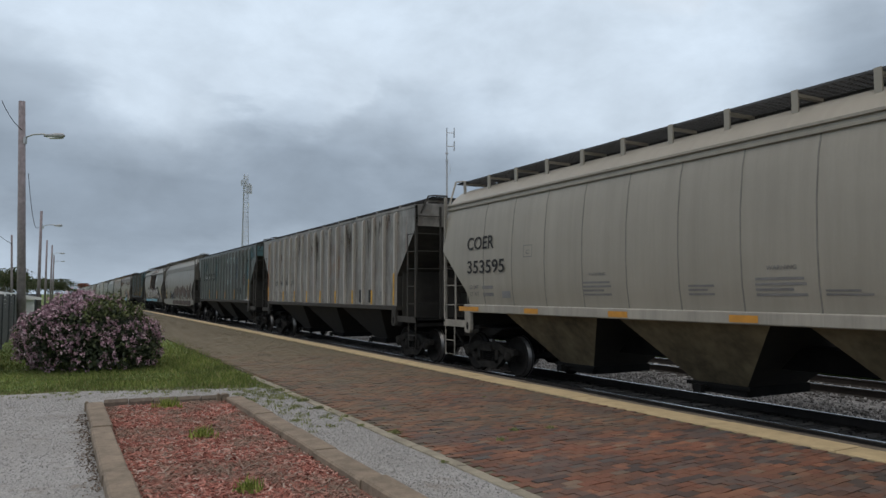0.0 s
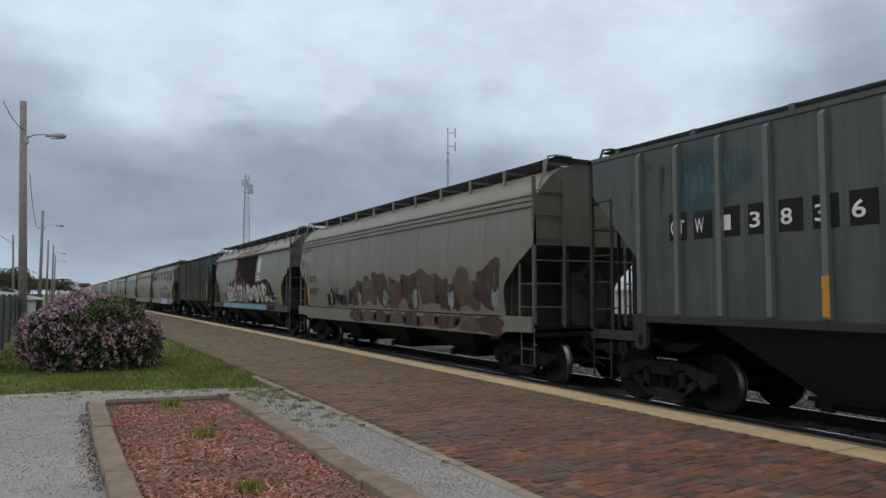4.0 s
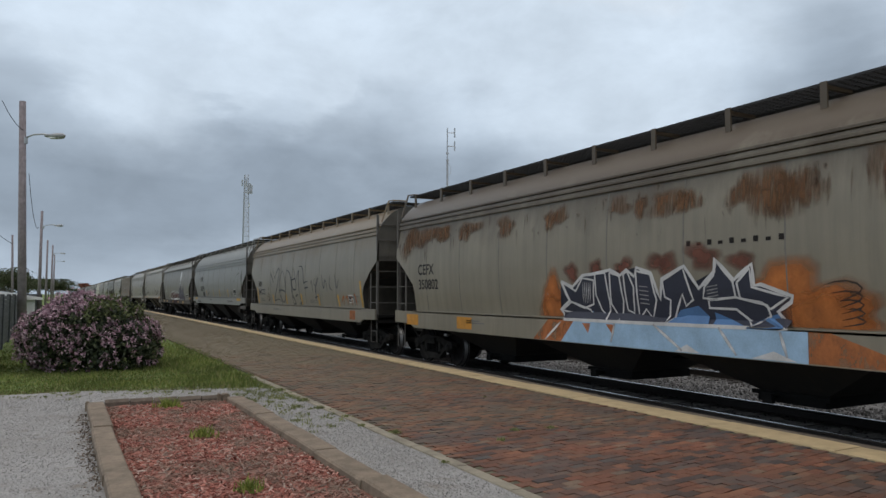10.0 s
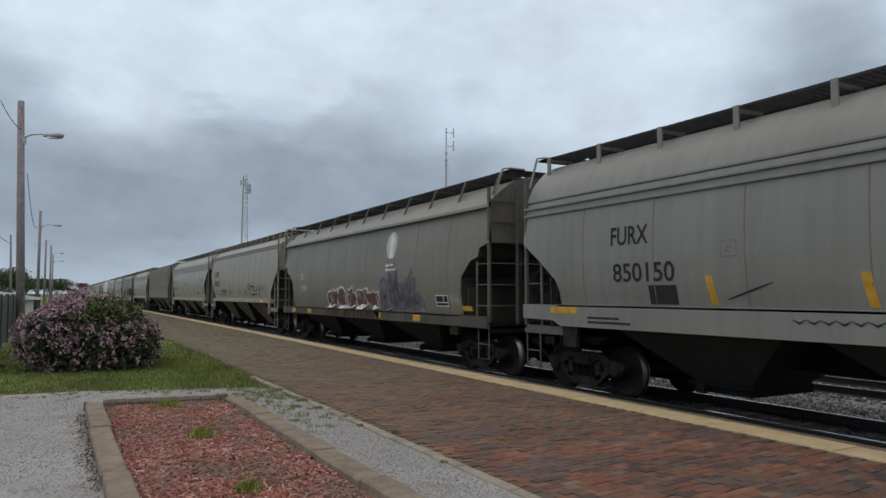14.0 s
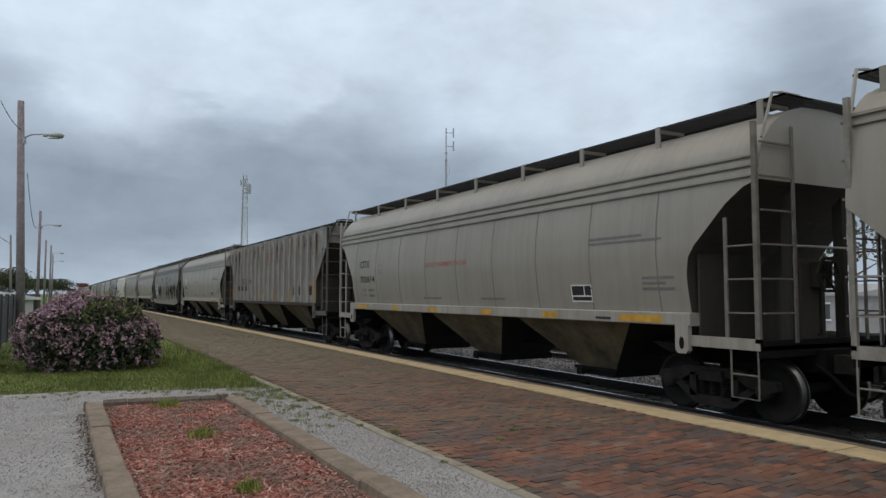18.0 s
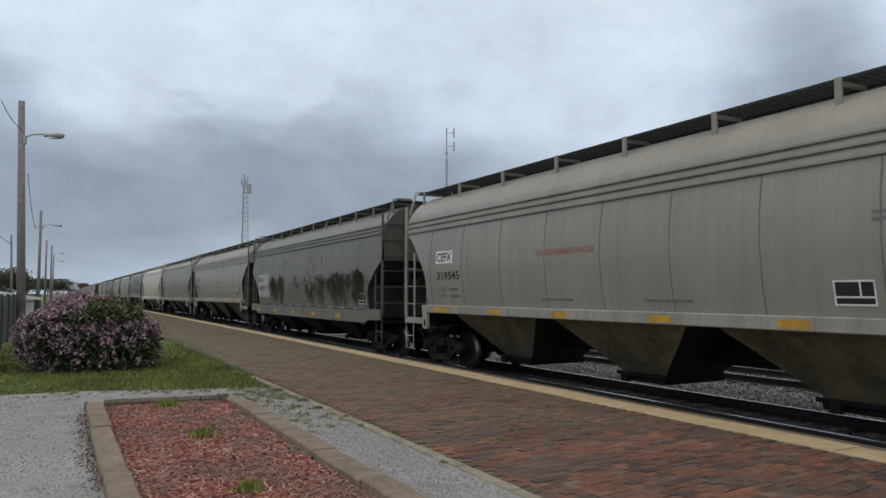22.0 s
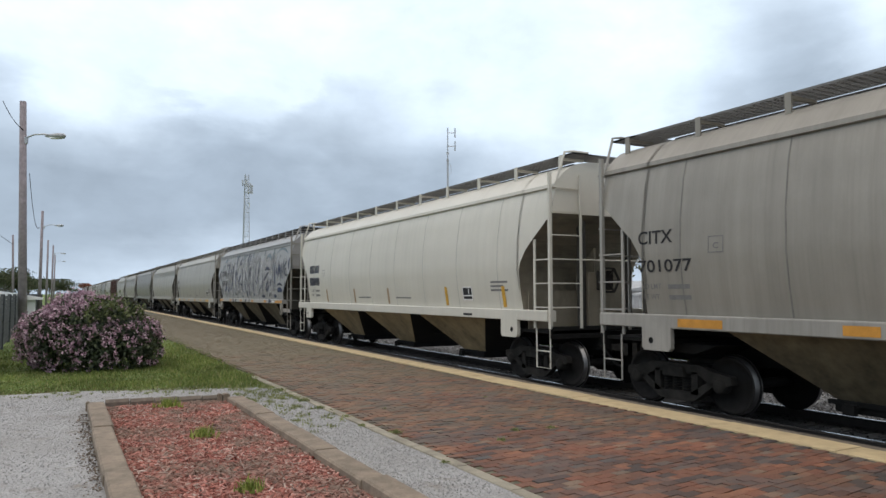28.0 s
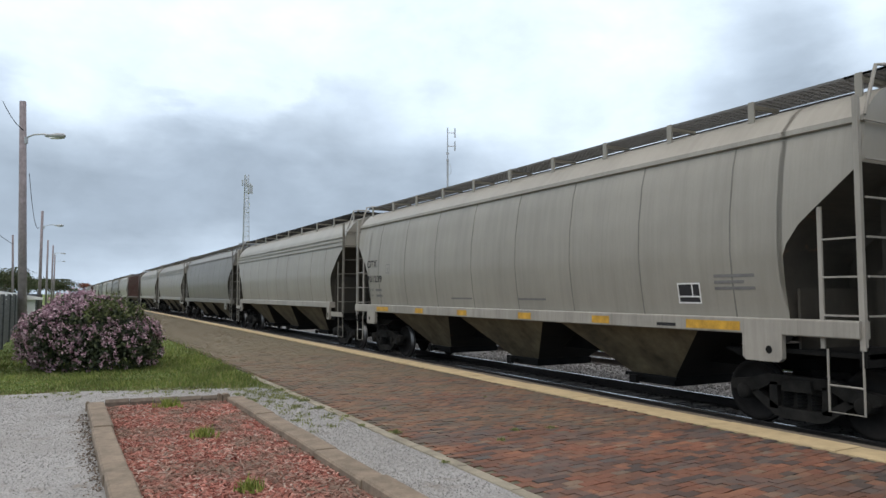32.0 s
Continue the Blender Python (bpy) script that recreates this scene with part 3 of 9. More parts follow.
near_track = rails(TRACK_X, "rusty steel rails with polished heads under the train")
far_track = rails(14.9, "second railway track behind the train on grey ballast")
tie = Shape().box(-1.3, 1.3, -0.11, 0.11, -0.55, -0.372, 0.01).mesh("tie")
for tr, cx in ((near_track, TRACK_X), (far_track, 14.9)):
    for i in range(140):
        part("tie", tie, "tie", tr, loc=(cx, -6 + i * 0.53, 0.0))

# the cloud cover drifts across the view
band = Shape()
NB, RB = 120, 4000
ELS = [-1.2, 2, 6, 10, 15, 20, 25, 28.5]
for e in ELS:
    for i in range(NB):
        a = 2 * math.pi * i / NB
        band.v.append((RB * math.cos(a) * math.cos(radians(e)), RB * math.sin(a) * math.cos(radians(e)), RB * math.sin(radians(e))))
for j in range(len(ELS) - 1):
    band.f += [(j * NB + i, j * NB + (i + 1) % NB, (j + 1) * NB + (i + 1) % NB, (j + 1) * NB + i) for i in range(NB)]
bm_, bt, bp = material("drifting_cloud")
bt.nodes.remove(bp)
btc = bt.nodes.new("ShaderNodeTexCoord")
bn = bt.nodes.new("ShaderNodeVectorMath")
bn.operation = "NORMALIZE"
link(bt, btc.outputs["Object"], bn.inputs[0])
bem = bt.nodes.new("ShaderNodeEmission")
bem.inputs["Strength"].default_value = CLOUD_LIGHT
link(bt, clouds(bt, bn.outputs[0]), bem.inputs["Color"])
btr = bt.nodes.new("ShaderNodeBsdfTransparent")
bsep = bt.nodes.new("ShaderNodeSeparateXYZ")
link(bt, bn.outputs[0], bsep.inputs[0])
bmr = bt.nodes.new("ShaderNodeMapRange")
bmr.inputs[1].default_value, bmr.inputs[2].default_value = 0.42, 0.47
link(bt, bsep.outputs[2], bmr.inputs[0])
bmx = bt.nodes.new("ShaderNodeMixShader")
link(bt, bmr.outputs[0], bmx.inputs[0])
link(bt, bem.outputs[0], bmx.inputs[1])
link(bt, btr.outputs[0], bmx.inputs[2])
link(bt, bmx.outputs[0], bt.nodes["Material Output"].inputs["Surface"])
M["cloud"] = bm_
cloud_backdrop = setting("backdrop", band, "cloud", "drifting grey and white overcast cloud cover", "sky", smooth=True)

# flower bed
rng = np.random.default_rng(11)
bed = thing("flower_bed", "raised bed of red wood mulch edged with tan kerb blocks", "flower bed")
part("mulch", sheet(0.6, 2.31, 2.0, 11.66, 0.010, 30, 150, 0.018), "mulch", bed, "red bark mulch")
block_rng = random.Random(5)


def kerb(x0, x1, y0, y1, z=0.105):
    b = block_rng.uniform(-0.008, 0.008)
    part("kerb_block", Shape().box(x0 + b, x1 + b, y0, y1, -0.05, z + b, 0.018), "block", bed)


y = 2.0
while y < 11.3:
    ln = min(11.5 - y, block_rng.uniform(1.1, 1.35))
    kerb(0.375, 0.60, y, y + ln - 0.006)
    if y < 10.9:
        kerb(2.30, 2.55, y + 0.05, min(11.25, y + 0.05 + ln - 0.006), 0.10)
    y += ln
kerb(0.36, 0.42, 11.47, 11.56, 0.12)
for i in range(5):
    # far row of rounded stones, set a little askew
    x, yr = 0.63 + i * 0.335, 11.70 - i * 0.065
    s_ = Shape().slab([(yr, -0.05), (yr + 0.14, -0.05), (yr + 0.14, 0.05), (yr + 0.11, 0.095), (yr + 0.04, 0.10), (yr, 0.06)], x, x + 0.325)
    part("kerb_block", s_, "far_block", bed)
kerb(2.26, 2.36, 11.32, 11.46, 0.135)
kerb(2.19, 2.245, 11.36, 11.46, 0.14)
n = 17000
pl = np.stack([rng.uniform(0.61, 2.29, n), rng.uniform(4.5, 11.5, n), rng.uniform(-0.008, 0.035, n)], 1)
part("chipped_bark", scatter("chipped_bark", CUBE, CUBE_F, pl, np.stack([rng.uniform(0.025, 0.085, n), rng.uniform(0.007, 0.020, n), rng.uniform(0.005, 0.012, n)], 1), rng, 0.28, 0.15), "chip", bed, "loose red bark chips")["kind"] = "stuff"
n = 420
pl = np.stack([0.37 - np.abs(rng.normal(0, 0.075, n)), 6.6 + 4.6 * rng.beta(1.3, 1.2, n), rng.uniform(-0.008, 0.012, n)], 1)
stuff("spilled_chips", scatter("spilled_chips", CUBE, CUBE_F, pl, np.stack([rng.uniform(0.008, 0.03, n), rng.uniform(0.006, 0.016, n), rng.uniform(0.003, 0.009, n)], 1), rng, 0.3, 0.15), "spilled", "dark rotted chips spilled beside the kerb", "mulch")

n = 30000
pl = np.stack([np.concatenate([rng.uniform(-3.5, 0.34, n // 2), rng.uniform(2.66, 3.42, n // 4), rng.uniform(-6, 3.4, n // 4)]),
               np.concatenate([rng.uniform(5.5, 13, n // 2), rng.uniform(4.5, 13, n // 4), rng.uniform(11.6, 13.6, n // 4)]), np.full(n // 2 + 2 * (n // 4), -0.008)], 1)
sz = rng.uniform(0.006, 0.017, (len(pl), 1)) * rng.uniform(0.7, 1.2, (len(pl), 3))
stuff("gravel_stones", scatter("gravel_stones", OCTA, OCTA_F, pl, sz, rng, 1.0, 0.2), "stone", "loose pale gravel stones on the path", "gravel")
n = 16000
pl = np.stack([np.concatenate([rng.uniform(11.3, 14.0, n * 3 // 4), rng.uniform(15.0, 16.6, n // 4)]), rng.uniform(0.5, 34, n), np.full(n, -0.385)], 1)
sz = rng.uniform(0.035, 0.085, (n, 1)) * rng.uniform(0.7, 1.2, (n, 3))
stuff("ballast_stones", scatter("ballast_stones", OCTA, OCTA_F, pl, sz, rng, 1.0, 0.2), "ballast_stone", "loose grey ballast stones between the tracks", "ballast")


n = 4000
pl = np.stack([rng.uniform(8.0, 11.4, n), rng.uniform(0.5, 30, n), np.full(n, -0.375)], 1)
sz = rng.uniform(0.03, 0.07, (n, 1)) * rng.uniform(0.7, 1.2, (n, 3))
stuff("oily_stones", scatter("oily_stones", OCTA, OCTA_F, pl, sz, rng, 1.0, 0.2), "oily", "near-black stones between the rails", "ballast")


# grass
def blades(n, xs, ys, hs, rng, z=-0.03):
    base = np.stack([xs, ys, np.full(n, z)], 1)
    a = rng.uniform(0, 2 * math.pi, n)
    w = rng.uniform(0.006, 0.013, n)
    d = np.stack([np.cos(a) * w, np.sin(a) * w, np.zeros(n)], 1)
    lean = rng.normal(0, 0.35, (n, 2)) * hs[:, None]
    tip = base + np.stack([lean[:, 0], lean[:, 1], hs], 1)
    v = np.stack([base - d, base + d, tip], 1).reshape(-1, 3)
    return v, np.arange(3 * n).reshape(-1, 3)


n = 70000
ys = 12.9 + 17 * rng.beta(1.0, 2.4, n)
xs = rng.uniform(-6.5, 3.9, n)
keep = (ys > 13.9 - 0.32 * np.maximum(xs, 0) - 0.12 * np.minimum(xs, 0) + rng.normal(0, 0.13, n)) & (xs < 3.38 + 0.035 * (ys - 13) + rng.normal(0, 0.08, n))
xs, ys = xs[keep], ys[keep]
tuft = np.array([noise.noise((float(a) * 0.8, float(b) * 0.8, 0)) for a, b in zip(xs, ys)])
hs = rng.uniform(0.04, 0.09, len(xs)) * (1 + 0.9 * np.clip(tuft, -0.5, 1)) + 0.10 * np.exp(-((xs - 2.9) ** 2) / 0.5) * rng.uniform(0, 1, len(xs))
rim = ys - (13.9 - 0.32 * np.maximum(xs, 0) - 0.12 * np.minimum(xs, 0))
dead = (rim < rng.normal(0.28, 0.22, len(xs))) & (xs < 2.2)
stuff("dry_grass", raw("dry_grass", *blades(int(dead.sum()), xs[dead], ys[dead], hs[dead] * 0.5, rng)), "dry_blade", "dry brownish grass along the gravel", "grass")
xs, ys, hs = xs[~dead], ys[~dead], hs[~dead]
stuff("grass", raw("grass", *blades(len(xs), xs, ys, hs * 0.8, rng)), "blade", "short green lawn grass with taller tufts", "grass")


def weed(px, py, size, label="small green weed tuft growing between the bricks", mat="dull_weed"):
    n = int(40 + 520 * size)
    r = np.abs(rng.normal(0, size * 0.4, n))
    a = rng.uniform(0, 6.283, n)
    v, f = blades(n, px + r * np.cos(a), py + r * np.sin(a), rng.uniform(0.3, 1.0, n) * size * (0.62 if mat == "bed_weed" else 0.5), rng, 0.0)
    w = tagged(part("weed_tuft", raw("weed_tuft", v, f), mat), label, "weed", "weeds", kind="stuff")
    return w


for px, py, size in [(1.43, 11.10, 0.25), (1.485, 8.62, 0.22), (1.445, 6.1, 0.18)]:
    weed(px, py, size, "yellow-green grass tuft growing in the red mulch", "bed_weed").location.z = 0.03
for px, py, size in [(4.48, 6.92, 0.10), (5.43, 7.26, 0.10), (4.96, 7.34, 0.10), (4.2, 9.6, 0.06), (3.6, 7.9, 0.13), (3.46, 9.2, 0.11), (3.4, 10.9, 0.16), (6.1, 9.9, 0.06), (3.4, 12.2, 0.16), (3.35, 11.5, 0.12), (3.4, 10.1, 0.12), (3.42, 8.5, 0.09), (3.4, 6.3, 0.07), (3.3, 12.8, 0.17)]:
    weed(px, py, size * 0.8)
n = 230
cx, cy = rng.uniform(2.64, 3.5, n), 12.9 - 5.5 * rng.beta(0.8, 2.2, n)
cx[150:] = rng.uniform(-5, 2.9, 80)
cy[150:] = 13.8 - 0.32 * np.maximum(cx[150:], 0) - np.abs(rng.normal(0, 0.4, 80))
k = 14
xs, ys = np.repeat(cx, k) + rng.normal(0, 0.035, n * k), np.repeat(cy, k) + rng.normal(0, 0.05, n * k)
stuff("gravel_weeds", raw("gravel_weeds", *blades(n * k, xs, ys, rng.uniform(0.01, 0.045, n * k), rng, -0.01)), "dull_weed", "sparse dull weeds creeping over the gravel path", "weeds")


# ---- lilac bush ----
def view_point(aside, depth, z=0.0):
    """A point at a depth along the view's axis and so many metres aside for each metre of depth."""
    a = radians(HEADING)
    f, r = Vector((math.sin(a), math.cos(a), 0)), Vector((math.cos(a), -math.sin(a), 0))
    p = f * depth + r * aside * depth
    return (p.x, p.y, z)


BUSH = view_point(-0.4975, 16.3)
bush = thing("lilac_bush", "large rounded lilac bush covered in pale purple flowers on the grass", "bush", loc=BUSH, rz=-HEADING)


def bush_shell(n, lo, hi):
    """Points in the outer part of a lumpy mound, x to the viewer's right."""
    d = rng.normal(0, 1, (n, 3))
    d /= np.linalg.norm(d, axis=1)[:, None]
    d[:, 2] = np.where(d[:, 2] < -0.66, -d[:, 2], d[:, 2])
    lump = np.array([1 + 0.13 * noise.noise(Vector(q) * 2.1) + 0.07 * noise.noise(Vector(q) * 5.3) for q in d])
    # fuller low down on one side, drawn in on the other
    lump = lump + np.where(d[:, 2] < 0.15, np.where(d[:, 0] > 0, 0.26, -0.10) * np.abs(d[:, 0]) * np.clip(0.15 - d[:, 2], 0, 0.6) * 1.6, 0)
    r = lump * rng.uniform(lo, hi, n)
    p = d * r[:, None] * np.array([1.42, 1.42, 0.95]) + np.array([0, 0, 0.66])
    p[:, 2] = np.where((p[:, 2] > 1.0), p[:, 2] - 0.10 * np.clip(p[:, 0], 0, 2), p[:, 2])
    p[:, 2] = np.maximum(p[:, 2], 0.0 + 0.10 * rng.random(n))
    return p, d


# solid mound inside the bush, its dark colour standing for shade among the leaves
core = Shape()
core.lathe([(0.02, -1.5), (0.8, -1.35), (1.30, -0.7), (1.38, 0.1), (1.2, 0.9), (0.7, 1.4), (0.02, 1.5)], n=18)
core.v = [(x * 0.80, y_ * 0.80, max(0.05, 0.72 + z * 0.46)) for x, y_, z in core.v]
part("inner_foliage", core, plain("deep_leaf_shade", (0.012, 0.018, 0.009), 0.9), bush, "solid dark core for the shade among the leaves")
p, d = bush_shell(15000, 0.74, 1.03)
part("foliage", scatter("foliage", QUAD, QUAD_F, p, np.stack([rng.uniform(0.06, 0.12, len(p))] * 3, 1), rng, 0.9), "leaf", bush, "dark green lilac leaves")["kind"] = "stuff"
p, d = bush_shell(1500, 0.95, 1.05)
young = (p[:, 0] > 0.25) & (p[:, 0] < 1.25) & (p[:, 2] > 1.05)
tips = p[young][:140]
c = np.repeat(tips, 10, 0) + rng.normal(0, 0.06, (len(tips) * 10, 3))
part("young_leaves", scatter("young_leaves", QUAD, QUAD_F, c, np.stack([rng.uniform(0.05, 0.10, len(c))] * 3, 1), rng, 0.9), "young_leaf", bush, "bright young lilac leaves")["kind"] = "stuff"
green = (p[:, 0] > 0.35) & (p[:, 2] > 1.15)
p = p[(~green | (rng.random(len(p)) < 0.18)) & (rng.random(len(p)) < 0.42 + 0.32 * p[:, 2] - 0.12 * p[:, 0])]
k = 13
c = np.repeat(p, k, 0) + rng.normal(0, 1, (len(p) * k, 3)) * np.array([0.036, 0.036, 0.046]) * np.repeat(rng.uniform(0.55, 1.25, len(p)), k)[:, None]
part("blossom", scatter("blossom", QUAD, QUAD_F, c, np.stack([rng.uniform(0.05, 0.09, len(c))] * 3, 1), rng, 0.9), "flower", bush, "pale purple lilac flower clusters")["kind"] = "stuff"
for i in range(7):
    a = i * 0.9
    part("stem", Shape().rod((0.25 * math.cos(a), 0.25 * math.sin(a), 0), (0.9 * math.cos(a), 0.9 * math.sin(a), 1.0), 0.035, 6, 0.015), "bark", bush)

# ---- lamp poles, wires, masts ----
M["lamp_metal"] = plain("pale_cast_lamp_metal", (0.34, 0.35, 0.36), 0.5, 0.2, 4, 0.2)
def lamp_pole(aside, depth, height, arm, lean=0.0, r=0.17, label="tall weathered wooden pole with a street lamp arm"):
    x, y_, _ = view_point(aside, depth)
    t = thing("street_lamp" if arm else "utility_pole", label, "street lamp" if arm else "utility pole", "poles along the platform", loc=(x, y_, 0), rz=-HEADING)
    part("pole", Shape().rod((0, 0, -0.03), (lean, 0, height), r, 12, r * 0.72), "wood", t, smooth=True)
    if arm:
        z = height - 1.34
        part("arm", Shape().bent([(lean, 0, z - 0.15), (0.4 * arm + lean, 0, z + 0.04), (arm * 0.72 + lean, 0, z + 0.06), (arm + lean, 0, z)], 0.03, 8), "galv", t)
        head = Shape()
        head.lathe([(0.001, -0.4), (0.06, -0.38), (0.10, -0.15), (0.15, 0.1), (0.13, 0.32), (0.001, 0.42)], n=12)
        head.v = [(a + arm + lean + 0.1, b, c * (0.65 if c > 0 else 0.9) + z) for a, b, c in head.v]
        lh = part("lamp_head", head, "lamp_metal", t, "grey cobra-head lamp", smooth=True)
        part("clamp", Shape().box(lean + 0.1, lean + 0.22, -0.07, 0.07, z - 0.32, z - 0.06), "galv", t)
        part("lens", Shape().box(arm + lean - 0.1, arm + lean + 0.3, -0.09, 0.09, z - 0.12, z - 0.06, 0.02), "white_wall", lh, "pale lamp glass")
    return t


lamp_pole(-0.5915, 27.0, 9.1, 1.2, -0.31, 0.16)
lamp_pole(-0.5694, 65.5, 9.35, 1.5, 0.0, 0.15)
lamp_pole(-0.5600, 104, 9.55, 0, 0, 0.16, "tall bare wooden utility pole")
lamp_pole(-0.5525, 116, 9.65, 1.6, 0, 0.16)
lamp_pole(-0.5495, 150, 9.9, 1.8, 0, 0.17)
lamp_pole(-0.586, 250, 10.4, 2.6, 0, 0.2)
lamp_pole(-0.6065, 93, 9.4, 0, -0.35, 0.16, "leaning bare wooden utility pole")


def wire(a, b, sag, r=0.02, label="thin black overhead wire"):
    a, b = Vector(a), Vector(b)
    pts = [a.lerp(b, i / 16) - Vector((0, 0, sag * 4 * (i / 16) * (1 - i / 16))) for i in range(17)]
    tagged(part("overhead_wire", Shape().bent(pts, r, 4), "black"), label, "wire", "overhead wires")


wire(view_point(-0.632, 26.0, 8.85), view_point(-0.598, 27.0, 7.93), 0.17, 0.016)
wire(view_point(-0.590, 27.1, 6.3), view_point(-0.573, 40, 5.45), 0.75, 0.014)
wire(view_point(-0.66, 80, 10.6), view_point(-0.609, 93, 8.2), 0.3, 0.03)


def lattice_tower():
    x, y_, _ = view_point(-0.281, 300)
    t = thing("cell_tower", "tall grey lattice communications tower with antenna panels", "cell tower", loc=(x, y_, -0.3), rz=-HEADING)
    H, w0, w1 = 52.8, 2.3, 1.0
    for i in range(3):
        a = i * 2.094 + 0.4
        ca, sa = math.cos(a), math.sin(a)
        part("leg", Shape().rod((ca * w0, sa * w0, 0), (ca * w1, sa * w1, H), 0.13, 6), "galv", t)
    s = Shape()
    for j in range(26):
        z0, z1 = H * j / 26, H * (j + 1) / 26
        for i in range(3):
            a, b = i * 2.094 + 0.4, (i + 1) * 2.094 + 0.4
            ra, rb = w0 + (w1 - w0) * z0 / H, w0 + (w1 - w0) * z1 / H
            s.rod((ra * math.cos(a), ra * math.sin(a), z0), (rb * math.cos(b), rb * math.sin(b), z1), 0.07, 4)
            s.rod((ra * math.cos(b), ra * math.sin(b), z0), (ra * math.cos(a), ra * math.sin(a), z0), 0.06, 4)
    part("lattice", s, "galv", t)
    for x0, z, h in ((1.4, 46.3, 3.6), (2.2, 46.6, 4.4), (2.9, 46.2, 4.0), (-1.1, 49.0, 2.4), (0.6, 48.6, 3.0)):
        part("antenna_panel", Shape().box(x0 - 0.3, x0 + 0.3, -1.6, -1.2, z - h / 2, z + h / 2, 0.05), "galv", t)
    part("antenna_ring", Shape().bent([(-0.6, -1.2, 45.0), (3.0, -1.2, 45.0)], 0.12).bent([(-0.6, -1.2, 47.6), (3.0, -1.2, 47.6)], 0.12), "galv", t)
    part("dish", Shape().lathe([(0.01, 0.0), (0.8, 0.25), (0.85, 0.3)], n=16), "white_wall", t, loc=(1.6, -1.3, 39.5))


lattice_tower()


def radio_mast():
    x, y_, _ = view_point(0.0055, 62)
    t = thing("radio_mast", "thin steel radio mast with two folded dipole antennas", "antenna mast", loc=(x, y_, -0.3), rz=-HEADING)
    part("mast", Shape().rod((0, 0, 0), (0, 0, 13.85), 0.085, 8), "galv", t)
    part("upper_tube", Shape().rod((0.0, 0, 13.4), (0, 0, 16.65), 0.05, 6), "galv", t)
    for z in (16.2, 15.0):
        part("dipole", Shape().rod((0, 0, z), (0.62, 0, z - 0.02), 0.035, 6).bent([(0.62, 0, z - 0.42), (0.62, 0, z + 0.42), (0.68, 0, z + 0.42), (0.68, 0, z - 0.42), (0.62, 0, z - 0.42)], 0.028, 5), "galv", t)
    part("bracket", Shape().box(-0.12, 0.12, -0.12, 0.12, 14.3, 14.45).box(-0.12, 0.12, -0.12, 0.12, 13.68, 13.8).bent([(0.08, 0, 13.5), (0.3, 0, 13.2), (0.3, 0, 12.6), (0.08, 0, 12.4)], 0.02, 5), "galv", t)


radio_mast()


# ---- trees ----
def tree(aside, depth, height, spread, leaves, mat="tree_leaf", seed=1, z=0.0, label="spring tree with thin green foliage"):
    r = np.random.default_rng(seed)
    x, y_, _ = view_point(aside, depth)
    t = thing("tree", label, "tree", "trees in the distance", loc=(x, y_, z))
    trunk = Shape().rod((0, 0, -0.05), (0, 0, height * 0.42), 0.03 * height, 8, 0.02 * height)
    part("trunk", trunk, "bark", t)
    tips = []
    limbs = Shape()
    for i in range(9):
        a = i * 2.4 + r.uniform(-0.3, 0.3)
        e = r.uniform(0.35, 1.2)
        z0 = height * r.uniform(0.28, 0.42)
        ln = height * r.uniform(0.32, 0.5)
        b = (spread * math.cos(a) * math.cos(e) * 0.8, spread * math.sin(a) * math.cos(e) * 0.8, min(height * 0.92, z0 + ln * math.sin(e) * 1.2))
        limbs.rod((0, 0, z0), b, 0.012 * height, 5, 0.005 * height)
        tips.append(b)
        for j in range(6):
            c_ = (b[0] + r.normal(0, spread * 0.28), b[1] + r.normal(0, spread * 0.28), min(height, b[2] + abs(r.normal(0, height * 0.12))))
            limbs.rod(b, c_, 0.005 * height, 4, 0.002 * height)
            tips.append(c_)
            for q in range(3):
                limbs.rod(c_, (c_[0] + r.normal(0, spread * 0.13), c_[1] + r.normal(0, spread * 0.13), c_[2] + r.normal(0.03, 0.06) * height), 0.0022 * height, 3, 0.001 * height)
    part("branching", limbs, "bark", t)
    if leaves:
        tips = np.array(tips)
        pk = tips[r.integers(0, len(tips), leaves)] + r.normal(0, 1, (leaves, 3)) * np.array([spread * 0.15, spread * 0.15, height * 0.055])
        pk[:, 2] = np.clip(pk[:, 2], height * 0.2, height)
        part("crown", scatter("crown", QUAD, QUAD_F, pk, np.stack([r.uniform(0.045, 0.08, leaves) * height] * 3, 1), r, 0.9), mat, t)["kind"] = "stuff"
    return t


for i, (a, dp, h, sp, lv) in enumerate([(-0.622, 125, 6.2, 4.2, 4200), (-0.598, 150, 4.6, 4.0, 3600), (-0.585, 240, 6.0, 6.0, 4200), (-0.572, 250, 6.6, 6.2, 4800), (-0.556, 240, 6.6, 6.2, 4800), (-0.543, 255, 5.4, 5.6, 4200), (-0.610, 160, 6.0, 4.6, 4200)]):
    tree(a, dp, h, sp, lv, "tree_leaf", 20 + i)
tree(-0.5055, 390, 7.4, 4.2, 2400, "red_leaf", 40, label="distant red-leaved maple tree")
for i, (x, y_, h) in enumerate([(52, 22, 8.5), (49, 31, 7.5), (56, 40, 9.0), (50, 14, 7.5), (60, 60, 9.5), (54, 50, 8.0), (58, 76, 9), (47, 5, 7)]):
    a = radians(HEADING)
    dp = x * math.sin(a) + y_ * math.cos(a)
    tree((x * math.cos(a) - y_ * math.sin(a)) / dp, dp, h, h * 0.45, 260, "tree_leaf", 60 + i, -0.3, "bare grey tree with the first pale leaves")

